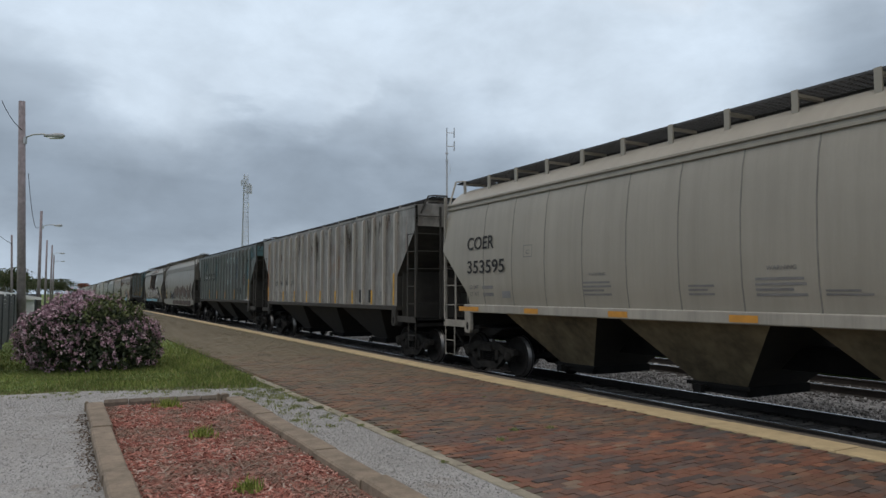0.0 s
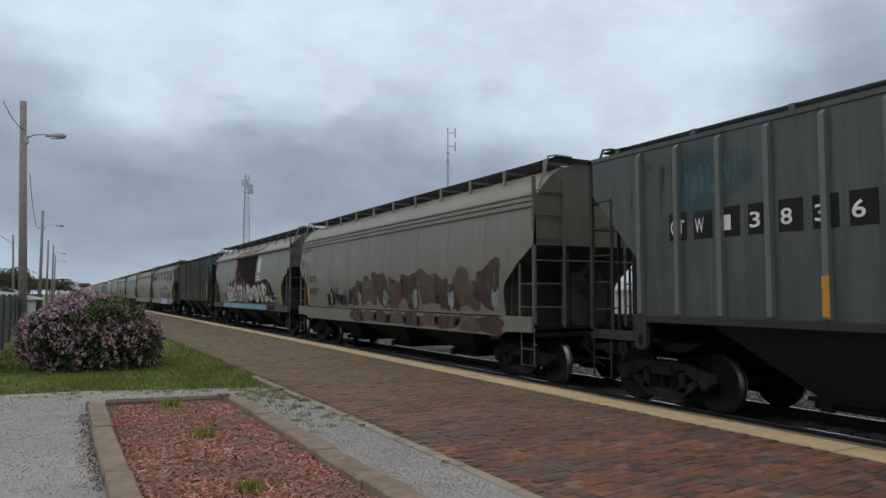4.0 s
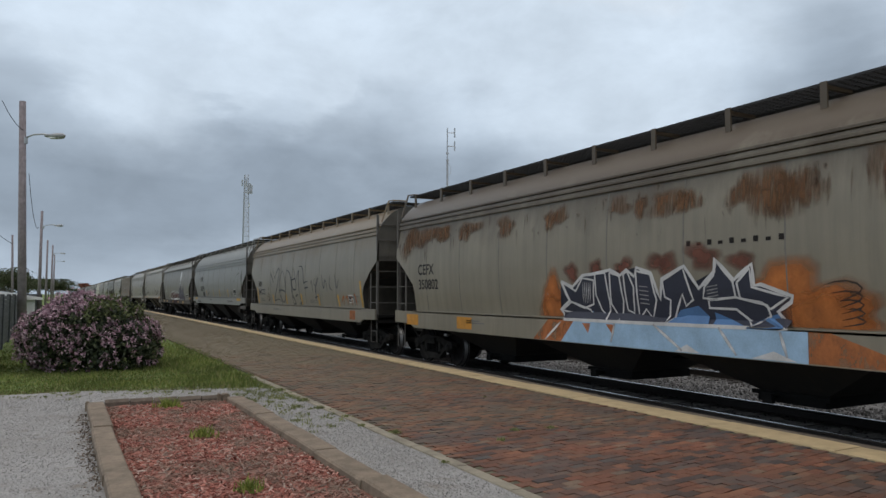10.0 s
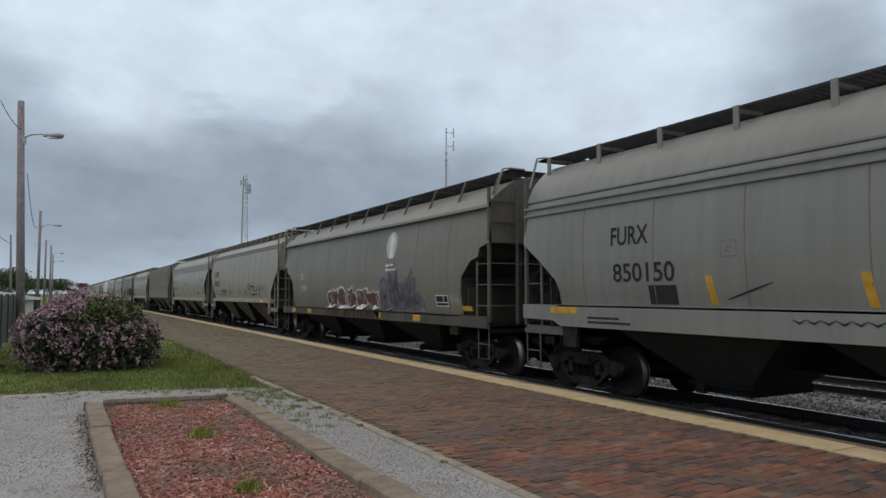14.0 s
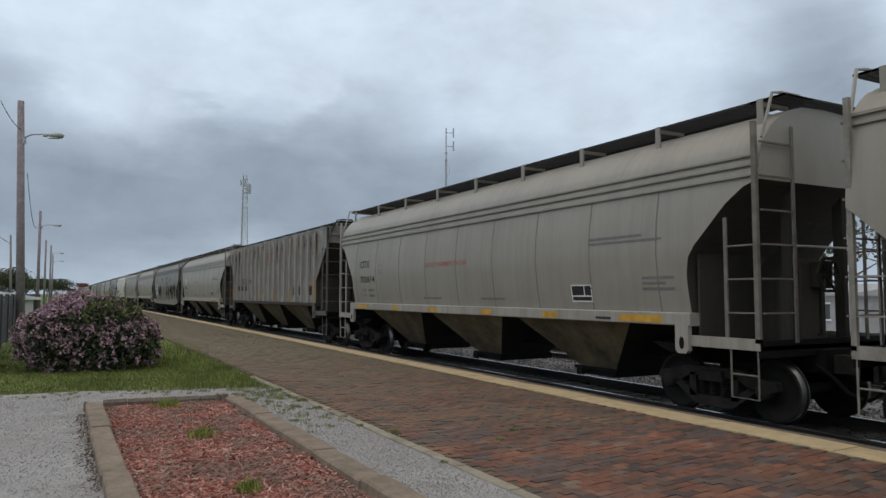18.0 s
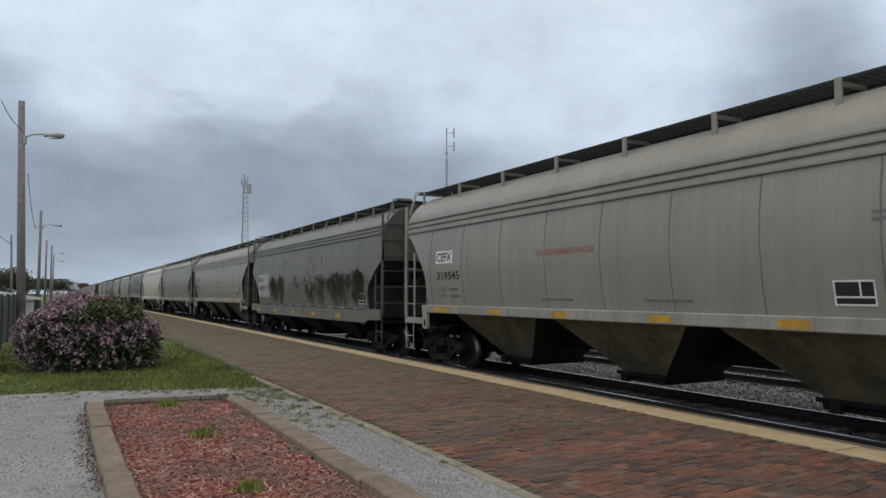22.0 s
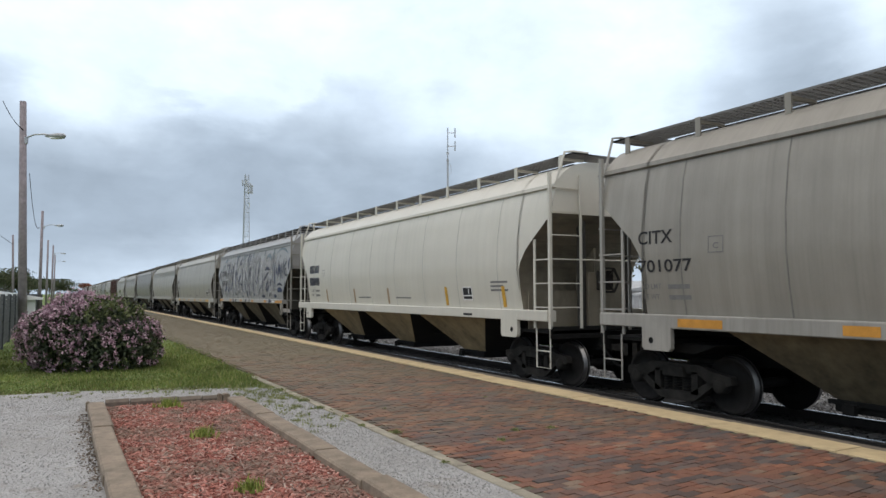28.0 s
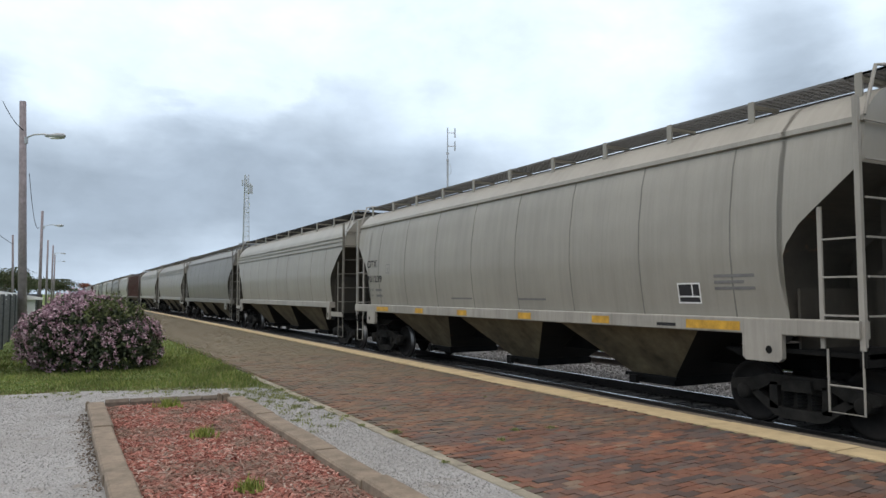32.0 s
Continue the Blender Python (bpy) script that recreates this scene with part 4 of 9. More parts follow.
# ---- fence and sheds beyond the bush ----
fence = thing("slat_fence", "dark grey fence of horizontal slats beside the lawn", "fence")
fa, fb = Vector(view_point(-0.653, 15)), Vector(view_point(-0.566, 95))
for i in range(25):
    q = fa.lerp(fb, i / 24)
    part("post", Shape().box(q.x - 0.06, q.x + 0.06, q.y - 0.06, q.y + 0.06, -0.03, 1.66), "dark_fence", fence)
for j in range(12):
    s = Shape()
    z0 = 0.06 + j * 0.13
    side_v = (fb - fa).cross(Vector((0, 0, 1))).normalized() * 0.02
    s.add([fa - side_v + Vector((0, 0, z0)), fa + side_v + Vector((0, 0, z0)), fb + side_v + Vector((0, 0, z0)), fb - side_v + Vector((0, 0, z0)),
           fa - side_v + Vector((0, 0, z0 + 0.115)), fa + side_v + Vector((0, 0, z0 + 0.115)), fb + side_v + Vector((0, 0, z0 + 0.115)), fb - side_v + Vector((0, 0, z0 + 0.115))],
          [(0, 1, 2, 3), (4, 7, 6, 5), (0, 4, 5, 1), (1, 5, 6, 2), (2, 6, 7, 3), (3, 7, 4, 0)])
    part("slat", s, "dark_fence", fence)


def building(x, y_, lx, ly, h, roof, mat, label, rz=0, z=-0.3, windows=0, name="shed", roof_mat="white_wall"):
    """Walls, a pitched roof with eaves, windows with frames, a door."""
    t = thing(name, label, name.replace("_", " "), loc=(x, y_, z), rz=rz)
    for nm, b in (("wall", (-lx / 2, -lx / 2 + 0.15, -ly / 2, ly / 2)), ("wall", (lx / 2 - 0.15, lx / 2, -ly / 2, ly / 2)), ("wall", (-lx / 2 + 0.15, lx / 2 - 0.15, -ly / 2, -ly / 2 + 0.15)), ("wall", (-lx / 2 + 0.15, lx / 2 - 0.15, ly / 2 - 0.15, ly / 2))):
        part(nm, Shape().box(*b, 0, h), mat, t)
    part("roof", Shape().prism([(-lx / 2 - 0.3, h - 0.02), (lx / 2 + 0.3, h - 0.02), (lx / 2 + 0.3, h + 0.1), (0, h + roof), (-lx / 2 - 0.3, h + 0.1)], -ly / 2 - 0.3, ly / 2 + 0.3), roof_mat, t)
    for i in range(windows):
        yy = -ly / 2 + ly * (i + 0.5) / windows
        wn = part("window", Shape().box(-lx / 2 - 0.03, -lx / 2 + 0.05, yy - 0.6, yy + 0.6, h * 0.40, h * 0.78), "dark_fence", t, "dark window")
        part("frame", Shape().box(-lx / 2 - 0.06, -lx / 2 - 0.02, yy - 0.68, yy + 0.68, h * 0.78, h * 0.82).box(-lx / 2 - 0.06, -lx / 2 - 0.02, yy - 0.68, yy + 0.68, h * 0.36, h * 0.40), "white_wall", wn)
    part("door", Shape().box(-lx / 2 - 0.03, -lx / 2 + 0.05, ly * 0.1, ly * 0.1 + 1.0, 0.02, min(2.05, h * 0.85)), "galv", t)
    return t


xw, yw, _ = view_point(-0.705, 42)
building(xw, yw, 7, 9, 1.35, 0.75, "white_wall", "low shed with a white metal roof behind the fence", 20, 0.0)
building(37, 27, 9, 14, 1.9, 0.6, "pale_siding", "low pale metal-clad trackside building", 0, -0.3, 4, roof_mat="pale_siding")
building(40, 45, 10, 15, 2.2, 0.8, "pale_siding", "long pale metal warehouse beyond the tracks", 0, -0.3, 3, "warehouse", "pale_siding")
building(39, 11.5, 9, 10, 2.0, 0.7, "galv", "grey metal shed beyond the tracks", 0, -0.3, 2, roof_mat="pale_siding")
building(38, 70, 10, 22, 2.6, 0.9, "pale_siding", "far pale warehouse beyond the tracks", 0, -0.3, 5, "warehouse", "pale_siding")
for i, (x, y_) in enumerate([(24, 17), (25, 19.3), (23.5, 9.5), (24.5, 33)]):
    t = thing("pallet_stack", "dark stack of timber pallets on the gravel lot", "pallet stack", "pallet stacks", loc=(x, y_, -0.27))
    for j in range(6):
        part("pallet", Shape().box(-0.55, 0.55, -0.5, 0.5, j * 0.13, j * 0.13 + 0.1), "tie", t)

# ---- bricks of the platform ----
rng = np.random.default_rng(5)
piece = Shape().box(-0.0990, 0.0990, -0.0482, 0.0482, -0.05, 0.0, 0.004).mesh("brick")
COURSE, LENGTH = 0.102, 0.205
y0 = 3.2
SKEW = radians(6.5)   # the courses run a little askew
far_places = []
count = 0
for r_ in range(560):
    yc = y0 + r_ * COURSE
    off = (r_ % 2) * LENGTH / 2 + rng.uniform(-0.012, 0.012)
    for c_ in range(-1, 20):
        xc = PLAT_IN + 0.1 + off + c_ * LENGTH
        if xc < PLAT_IN + 0.04 or xc > PLAT_LINE - 0.04:
            continue
        yc = y0 + r_ * COURSE + (xc - 5.4) * math.tan(SKEW)
        z = 0.002 * rng.normal() + 0.004 * noise.noise((xc * 0.6, yc * 0.6, 0)) + 0.002
        if count < 300 and 4.6 < yc < 6.6:
            ob = part("brick", piece, "brick_piece", platform, loc=(xc, yc, z))
            ob.rotation_euler = (rng.normal(0, 0.012), rng.normal(0, 0.012), SKEW + rng.normal(0, 0.012))
            count += 1
        else:
            far_places.append((xc, yc, z - 0.025))
far_places = np.array(far_places)
n = len(far_places)
sz = np.stack([np.full(n, 0.1985), np.full(n, 0.0965), np.full(n, 0.05)], 1)
v = CUBE[None] * sz[:, None, :]
v[:, :, 2] += v[:, :, 0] * rng.normal(0, 0.02, (n, 1)) + v[:, :, 1] * rng.normal(0, 0.02, (n, 1))
v = np.einsum('ij,nkj->nki', np.array([(math.cos(SKEW), -math.sin(SKEW), 0), (math.sin(SKEW), math.cos(SKEW), 0), (0, 0, 1)]), v) + far_places[:, None, :]
f = CUBE_F[None, [1, 2, 3, 0, 5]] + (np.arange(n) * 8)[:, None, None]
rest = part("brickwork", raw("brickwork", v.reshape(-1, 3), f.reshape(-1, 4)), "brick", platform, "worn red and dark paving bricks")
rest["kind"] = "stuff"


# ---- the train: kinds of hopper car ----
# side: half outline from sill to roof ridge as (half width, height over rail); cut: how the side is cut away at each end as (from the end, height)
KINDS = {
    "round": dict(L=16.65, side=[(1.47, 1.56), (1.55, 2.0), (1.60, 2.55), (1.575, 3.05), (1.50, 3.55), (1.53, 3.56), (1.515, 3.66), (1.50, 3.67), (1.485, 3.80), (1.47, 3.81), (1.445, 3.96), (1.39, 4.06), (1.2, 4.30), (1.05, 4.42), (0.8, 4.56), (0.5, 4.64), (0.0, 4.66)],
                  eave=4, bands=(3.55, 3.70, 3.84), cut=[(0, 3.5), (0.25, 3.42), (0.54, 3.2), (1.10, 2.62), (1.22, 2.45), (1.27, 2.2)], sill=(1.40, 1.58), deep=False, posts=9, board=4.74, bays=3),
    "plain_round": dict(L=16.65, side=[(1.47, 1.52), (1.55, 2.0), (1.60, 2.5), (1.58, 3.05), (1.49, 3.7), (1.40, 4.02), (1.45, 4.03), (1.44, 4.10), (1.36, 4.18), (1.2, 4.35), (1.05, 4.46), (0.8, 4.55), (0.5, 4.60), (0.0, 4.62)],
                        eave=5, bands=(4.02,), cut=[(0, 3.5), (0.62, 2.97), (0.82, 2.8), (1.0, 2.55), (1.1, 2.3), (1.14, 2.05), (1.12, 1.85), (1.06, 1.66)], sill=(1.34, 1.54), deep=False, posts=11, board=4.73, bays=3),
    "short_round": dict(L=15.45, side=[(1.52, 1.60), (1.58, 2.0), (1.60, 2.5), (1.58, 3.1), (1.51, 3.7), (1.43, 4.00), (1.46, 4.01), (1.45, 4.08), (1.37, 4.16), (1.2, 4.34), (1.05, 4.45), (0.8, 4.55), (0.0, 4.62)],
                        eave=5, bands=(3.97, 4.08), cut=[(0, 2.95), (0.6, 2.42), (1.1, 1.98), (1.2, 1.8)], sill=(1.46, 1.62), deep=False, posts=14, board=4.73, bays=3),
    "deep_sill": dict(L=16.1, side=[(1.50, 1.42), (1.57, 1.9), (1.60, 2.5), (1.58, 3.1), (1.51, 3.70), (1.535, 3.71), (1.525, 3.80), (1.50, 3.81), (1.48, 3.92), (1.46, 3.93), (1.42, 4.04), (1.2, 4.29), (1.05, 4.42), (0.8, 4.56), (0.5, 4.64), (0.0, 4.66)],
                      eave=4, bands=(3.70, 3.82, 3.94), cut=[(0, 2.9), (0.55, 2.55), (1.05, 2.15), (1.15, 1.95)], sill=(0.98, 1.42), deep=True, posts=11, board=4.74, bays=3),
    "deep_sill_low": dict(L=16.1, side=[(1.50, 1.68), (1.57, 2.0), (1.60, 2.5), (1.585, 3.0), (1.54, 3.46), (1.56, 3.47), (1.55, 3.60), (1.53, 3.61), (1.50, 3.74), (1.48, 3.75), (1.44, 3.90), (1.34, 4.10), (1.2, 4.28), (1.05, 4.42), (0.8, 4.57), (0.5, 4.65), (0.0, 4.67)],
                          eave=4, cut=[(0, 2.9), (0.55, 2.55), (1.05, 2.15), (1.15, 1.95)], bands=(3.46, 3.60, 3.75), sill=(1.28, 1.68), deep=True, posts=11, board=4.74, bays=3),
    "brim": dict(L=16.4, side=[(1.48, 1.38), (1.57, 1.9), (1.60, 2.5), (1.57, 3.1), (1.46, 3.84), (1.585, 3.86), (1.57, 3.93), (1.42, 4.09), (1.2, 4.28), (1.05, 4.39), (0.8, 4.52), (0.5, 4.60), (0.0, 4.63)],
                 eave=4, cut=[(0, 3.05), (0.40, 2.95), (0.45, 2.75), (0.80, 2.66), (1.24, 2.28), (1.28, 1.75)], sill=(1.12, 1.38), deep=True, posts=11, board=4.73, bays=3),
    "ribbed": dict(L=16.5, side=[(1.55, 1.50), (1.55, 4.26), (1.57, 4.27), (1.57, 4.34), (1.2, 4.38), (0.0, 4.44)],
                   eave=1, cut=[(0, 3.75), (1.25, 2.4)], sill=(1.42, 1.53), deep=False, posts=0, board=4.56, bays=3, ribs=18),
    "ribbed_short": dict(L=14.8, side=[(1.55, 1.50), (1.55, 4.26), (1.57, 4.27), (1.57, 4.34), (1.2, 4.38), (0.0, 4.44)],
                         eave=1, cut=[(0, 3.75), (1.25, 2.4)], sill=(1.42, 1.53), deep=False, posts=0, board=4.56, bays=3, ribs=15, pitch=0.889),
}
WHEEL_R = 0.457
RIBS = {}                # paint of the ribs, where it differs from the panels
M["seam_pale"] = plain("pale_weld_seam", (0.40, 0.39, 0.35), 0.8, 0, 2, 0.3)
M["seam"] = plain("dark_weld_seam", (0.165, 0.157, 0.14), 0.8, 0, 2, 0.4)
M["ladder_grey"] = plain("dull_grey_ironwork", (0.10, 0.094, 0.085), 0.85)
M["ladder_pale"] = plain("grimy_pale_ironwork", (0.155, 0.143, 0.12), 0.85, 0, 4, 0.4)
M["ladder_dusty"] = plain("dusty_pale_ironwork", (0.23, 0.215, 0.185), 0.85, 0, 4, 0.4)
M["sill_soot"] = paint("soot_stained_sill", (0.105, 0.10, 0.085), 0.03, 0.6, 0.8, grime=(0.03, 0.028, 0.024), mottle=0.6)
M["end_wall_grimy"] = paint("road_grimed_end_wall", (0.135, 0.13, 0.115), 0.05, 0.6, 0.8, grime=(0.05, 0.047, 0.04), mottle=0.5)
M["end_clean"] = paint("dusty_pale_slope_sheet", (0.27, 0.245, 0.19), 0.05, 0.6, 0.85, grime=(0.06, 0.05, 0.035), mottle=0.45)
# these two colours hold grime plus the shade below the car ends
M["end_tan"] = paint("dirty_shaded_slope_sheet", (0.068, 0.062, 0.05), 0.1, 0.7, 0.9, grime=(0.028, 0.025, 0.02), mottle=0.5)
M["end_dark"] = paint("sooty_shaded_car_end", (0.017, 0.016, 0.015), 0.1, 0.5, 0.9)


def half_width(kind, z):
    """Half the body's width at a height."""
    side = KINDS[kind]["side"]
    for (w0, z0), (w1, z1) in zip(side, side[1:]):
        if z0 <= z <= z1:
            return w0 + (w1 - w0) * (z - z0) / max(z1 - z0, 1e-6)
    return side[0][0]


def refine(side, step=0.16):
    """The outline with long pieces split and eased into a curve."""
    out = [side[0]]
    for (w0, z0), (w1, z1) in zip(side, side[1:]):
        n = max(1, int(math.hypot(w1 - w0, z1 - z0) / step))
        out += [(w0 + (w1 - w0) * i / n, z0 + (z1 - z0) * i / n) for i in range(1, n + 1)]
    return out


def car_body(kind):
    """Side sheets, roof, end walls and slope sheets as one closed hull."""
    k = KINDS[kind]
    half, zs = k["L"] / 2, k["side"][0][1]
    stations = [(-half + s, z) for s, z in k["cut"]] + [(-half + k["cut"][-1][0], zs)]
    n = 10
    a = half - k["cut"][-1][0]
    stations += [(-a + 2 * a * i / n, zs) for i in range(1, n)]
    stations += [(-y, z) for y, z in reversed(stations[:len(k["cut"]) + 1])]
    side = refine(k["side"])
    m = len(side)
    s = Shape()
    rows = []
    for y, zb in stations:
        ring = []
        for w, z in side:
            zz = max(z, zb)
            ring.append((-half_width(kind, zz) if z < zb else -w, y, zz))
        ring += [(-x, yy, zz) for x, yy, zz in reversed(ring[:-1])]
        rows.append(ring)
    cnt = len(rows[0])
    vs = [p for r in rows for p in r]
    fs = []
    for i in range(len(rows) - 1):
        for j in range(cnt):
            q = (i * cnt + j, i * cnt + (j + 1) % cnt, (i + 1) * cnt + (j + 1) % cnt, (i + 1) * cnt + j)
            if len({tuple(round(c, 5) for c in vs[t]) for t in q}) >= 3:
                fs.append(q)
    fs.append(tuple(range(cnt)))
    fs.append(tuple(reversed(range((len(rows) - 1) * cnt, len(rows) * cnt))))
    s.add(vs, fs)
    me = s.mesh("body")
    me.materials.append(None)
    me.materials.append(None)
    bm = bmesh.new()
    bm.from_mesh(me)
    bmesh.ops.remove_doubles(bm, verts=bm.verts, dist=0.0005)
    bmesh.ops.dissolve_degenerate(bm, edges=bm.edges, dist=0.0005)
    bmesh.ops.recalc_face_normals(bm, faces=bm.faces)
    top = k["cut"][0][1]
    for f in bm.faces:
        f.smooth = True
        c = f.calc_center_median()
        # slope sheets and whatever is cut away at the ends; colour holds grime and shade
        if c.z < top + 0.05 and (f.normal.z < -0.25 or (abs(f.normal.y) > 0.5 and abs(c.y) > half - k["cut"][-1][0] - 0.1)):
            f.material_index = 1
        elif abs(f.normal.y) > 0.9 and abs(c.y) > half - 0.1:
            f.material_index = 2
    for e in bm.edges:
        if len(e.link_faces) == 2 and e.calc_face_angle(0) > 0.5:
            e.smooth = False
    bm.to_mesh(me)
    bm.free()
    return me


def wheelset():
    s = Shape()
    for side in (-1, 1):
        prof = [(0.0, 0.62), (0.16, 0.62), (0.18, 0.66), (0.36, 0.70), (0.39, 0.68), (WHEEL_R + 0.025, 0.685), (WHEEL_R + 0.025, 0.71), (WHEEL_R, 0.725), (WHEEL_R - 0.008, 0.82),
                (0.39, 0.82), (0.375, 0.785), (0.17, 0.76), (0.14, 0.82), (0.0, 0.82)]
        s.lathe([(r, u * side) for r, u in prof], n=28)
    s.rod((-1.05, 0, 0), (1.05, 0, 0), 0.08, 10)
    me = s.mesh("wheelset", True)
    me.materials.append(None)
    for f in me.polygons:
        if math.hypot(f.center.y, f.center.z) > WHEEL_R - 0.025 and abs(f.normal.x) < 0.3:
            f.material_index = 1
    return me


def side_frame(side):
    """Cast truck side frame with its two windows, and the pedestals over the bearings."""
    x0, x1 = sorted((side * 0.93, side * 1.07))
    s = Shape()
    top = [(-1.12, 0.50), (-1.10, 0.62), (-0.78, 0.66), (-0.5, 0.75), (0.5, 0.75), (0.78, 0.66), (1.10, 0.62), (1.12, 0.50), (0.95, 0.44), (0.72, 0.46), (0.46, 0.60), (-0.46, 0.60), (-0.72, 0.46), (-0.95, 0.44)]
    s.slab(top, x0, x1)
    s.slab([(-0.80, 0.47), (-0.66, 0.50), (-0.32, 0.30), (0.32, 0.30), (0.66, 0.50), (0.80, 0.47), (0.40, 0.18), (0.28, 0.15), (-0.28, 0.15), (-0.40, 0.18)], x0, x1)
    for y in (-0.40, 0.40):
        s.slab([(y - 0.07, 0.27), (y + 0.07, 0.27), (y + 0.06, 0.64), (y - 0.06, 0.64)], x0, x1)
    return s.mesh("side_frame")


def spring(side):
    """A coil spring, as a rod wound up in steps."""
    s = Shape()
    pts = [(side + 0.062 * math.cos(i * 0.9), 0.062 * math.sin(i * 0.9), 0.31 + 0.0064 * i) for i in range(36)]
    return s.bent(pts, 0.016, 5).mesh("spring")


def bolster():
    s = Shape()
    s.slab([(-0.24, 0.54), (0.24, 0.54), (0.20, 0.70), (-0.20, 0.70)], -1.13, 1.13)
    s.box(-0.35, 0.35, -0.30, 0.30, 0.66, 0.78)
    for a, b in ((-0.99, -0.84), (0.84, 0.99)):
        s.box(a, b, -0.34, 0.34, 0.26, 0.56)
    return s.mesh("bolster")


def bearing(side):
    s = Shape()
    s.lathe([(0.0, side * 1.12), (0.09, side * 1.12), (0.115, side * 1.09), (0.115, side * 0.92)], n=14)
    return s.mesh("bearing_cap", True)


def grating(x0, x1, y0, y1, z, step=0.12):
    """An open walkway: long bars with cross bars, and side flats."""
    s = Shape()
    n = max(3, int((x1 - x0) / 0.075))
    for i in range(n + 1):
        x = x0 + (x1 - x0) * i / n
        s.box(x - 0.008, x + 0.008, y0, y1, z - 0.035, z)
    m = int((y1 - y0) / step)
    for i in range(m + 1):
        y = y0 + (y1 - y0) * i / max(m, 1)
        s.box(x0, x1, y - 0.008, y + 0.008, z - 0.03, z - 0.004)
    return s


CACHE = {}


def cached(key, make):
    if key not in CACHE:
        v = make()
        CACHE[key] = v.mesh(key[0]) if isinstance(v, Shape) else v
    return CACHE[key]


def truck(car, y, spinning):
    t = new("truck")
    t.parent, t.location = car, (0, y, 0)
    t["label"] = "dark cast-steel truck with two wheelsets"
    for side in (-1, 1):
        part("side_frame", cached(("side_frame", side), lambda: side_frame(side)), "running", t)
        for yy in (-0.21, 0.0, 0.21):
            part("spring", cached(("spring", side), lambda: spring(side)), "under", t, loc=(0, yy, 0))
        for yy in (-0.89, 0.89):
            part("bearing_cap", cached(("bearing_cap", side), lambda: bearing(side)), "running", t, loc=(0, yy, WHEEL_R))
    part("bolster", cached(("bolster",), bolster), "running", t)
    for yy in (-0.89, 0.89):
        w = part("wheelset", cached(("wheelset",), wheelset), "wheel", t, loc=(0, yy, WHEEL_R))
        w.material_slots[1].link = "OBJECT"
        w.material_slots[1].material = M["tread"]
        spinning.append(w)
    return t


def bay(kind, i, n):
    """One discharge hopper under the sill: four sheets that slope in to the gate."""
    k = KINDS[kind]
    run = k["L"] - 2 * 2.35
    w = run / n
    y0 = -run / 2 + i * w
    zt = k["sill"][0] + 0.06
    yc = y0 + w / 2
    top = [(-1.46, y0 + 0.02), (1.46, y0 + 0.02), (1.46, y0 + w - 0.02), (-1.46, y0 + w - 0.02)]
    at_sill = [(-1.45, y0 + 0.30), (1.45, y0 + 0.30), (1.45, y0 + w - 0.30), (-1.45, y0 + w - 0.30)]
    low = [(-0.70, yc - 0.50), (0.70, yc - 0.50), (0.70, yc + 0.50), (-0.70, yc + 0.50)]
    s = Shape()
    s.add([(x, y, zt + 0.34) for x, y in top] + [(x, y, zt - 0.07) for x, y in at_sill] + [(x, y, 0.44) for x, y in low],
          [(0, 1, 2, 3), (8, 11, 10, 9)] + [(a + i, a + 4 + i, a + 4 + (i + 1) % 4, a + (i + 1) % 4) for a in (0, 4) for i in range(4)])
    me = s.mesh("hopper_bay")
    me.materials.append(None)
    # end sheets, picked by their normal, get a slot for shade as colour
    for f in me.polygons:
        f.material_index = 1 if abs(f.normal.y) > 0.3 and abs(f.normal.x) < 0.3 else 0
    return me, yc


def brake_wheel():
    """A rim, six spokes and a hub, cut from one dished plate."""
    angles = [math.radians(60 * i + d) for i in range(6) for d in (-4, 4)]
    radii = ((0.0, 0.05), (0.05, 0.05), (0.24, 0.0), (0.29, 0.0))
    n = len(angles)
    vs = [(r * math.cos(a), y - th, r * math.sin(a)) for th in (0.014, -0.014) for r, y in ((0.025, 0.05),) + radii[1:] for a in angles]
    top = lambda ring, i: ring * n + i % n
    low = lambda ring, i: (ring + 4) * n + i % n
    fs = []
    for i in range(n):
        for ring in range(3):
            if ring == 1 and i % 2:
                continue
            fs += [(top(ring, i), top(ring, i + 1), top(ring + 1, i + 1), top(ring + 1, i)), (low(ring, i), low(ring + 1, i), low(ring + 1, i + 1), low(ring, i + 1))]
        fs.append((top(3, i), top(3, i + 1), low(3, i + 1), low(3, i)))
        if i % 2:
            fs += [(top(1, i), top(1, i + 1), low(1, i + 1), low(1, i)), (top(2, i), low(2, i), low(2, i + 1), top(2, i + 1))]
        fs.append((top(1, i), low(1, i), low(2, i), top(2, i)))
    fs += [tuple(top(0, i) for i in reversed(range(n))), tuple(low(0, i) for i in range(n))]
    return Shape().add(vs, fs)


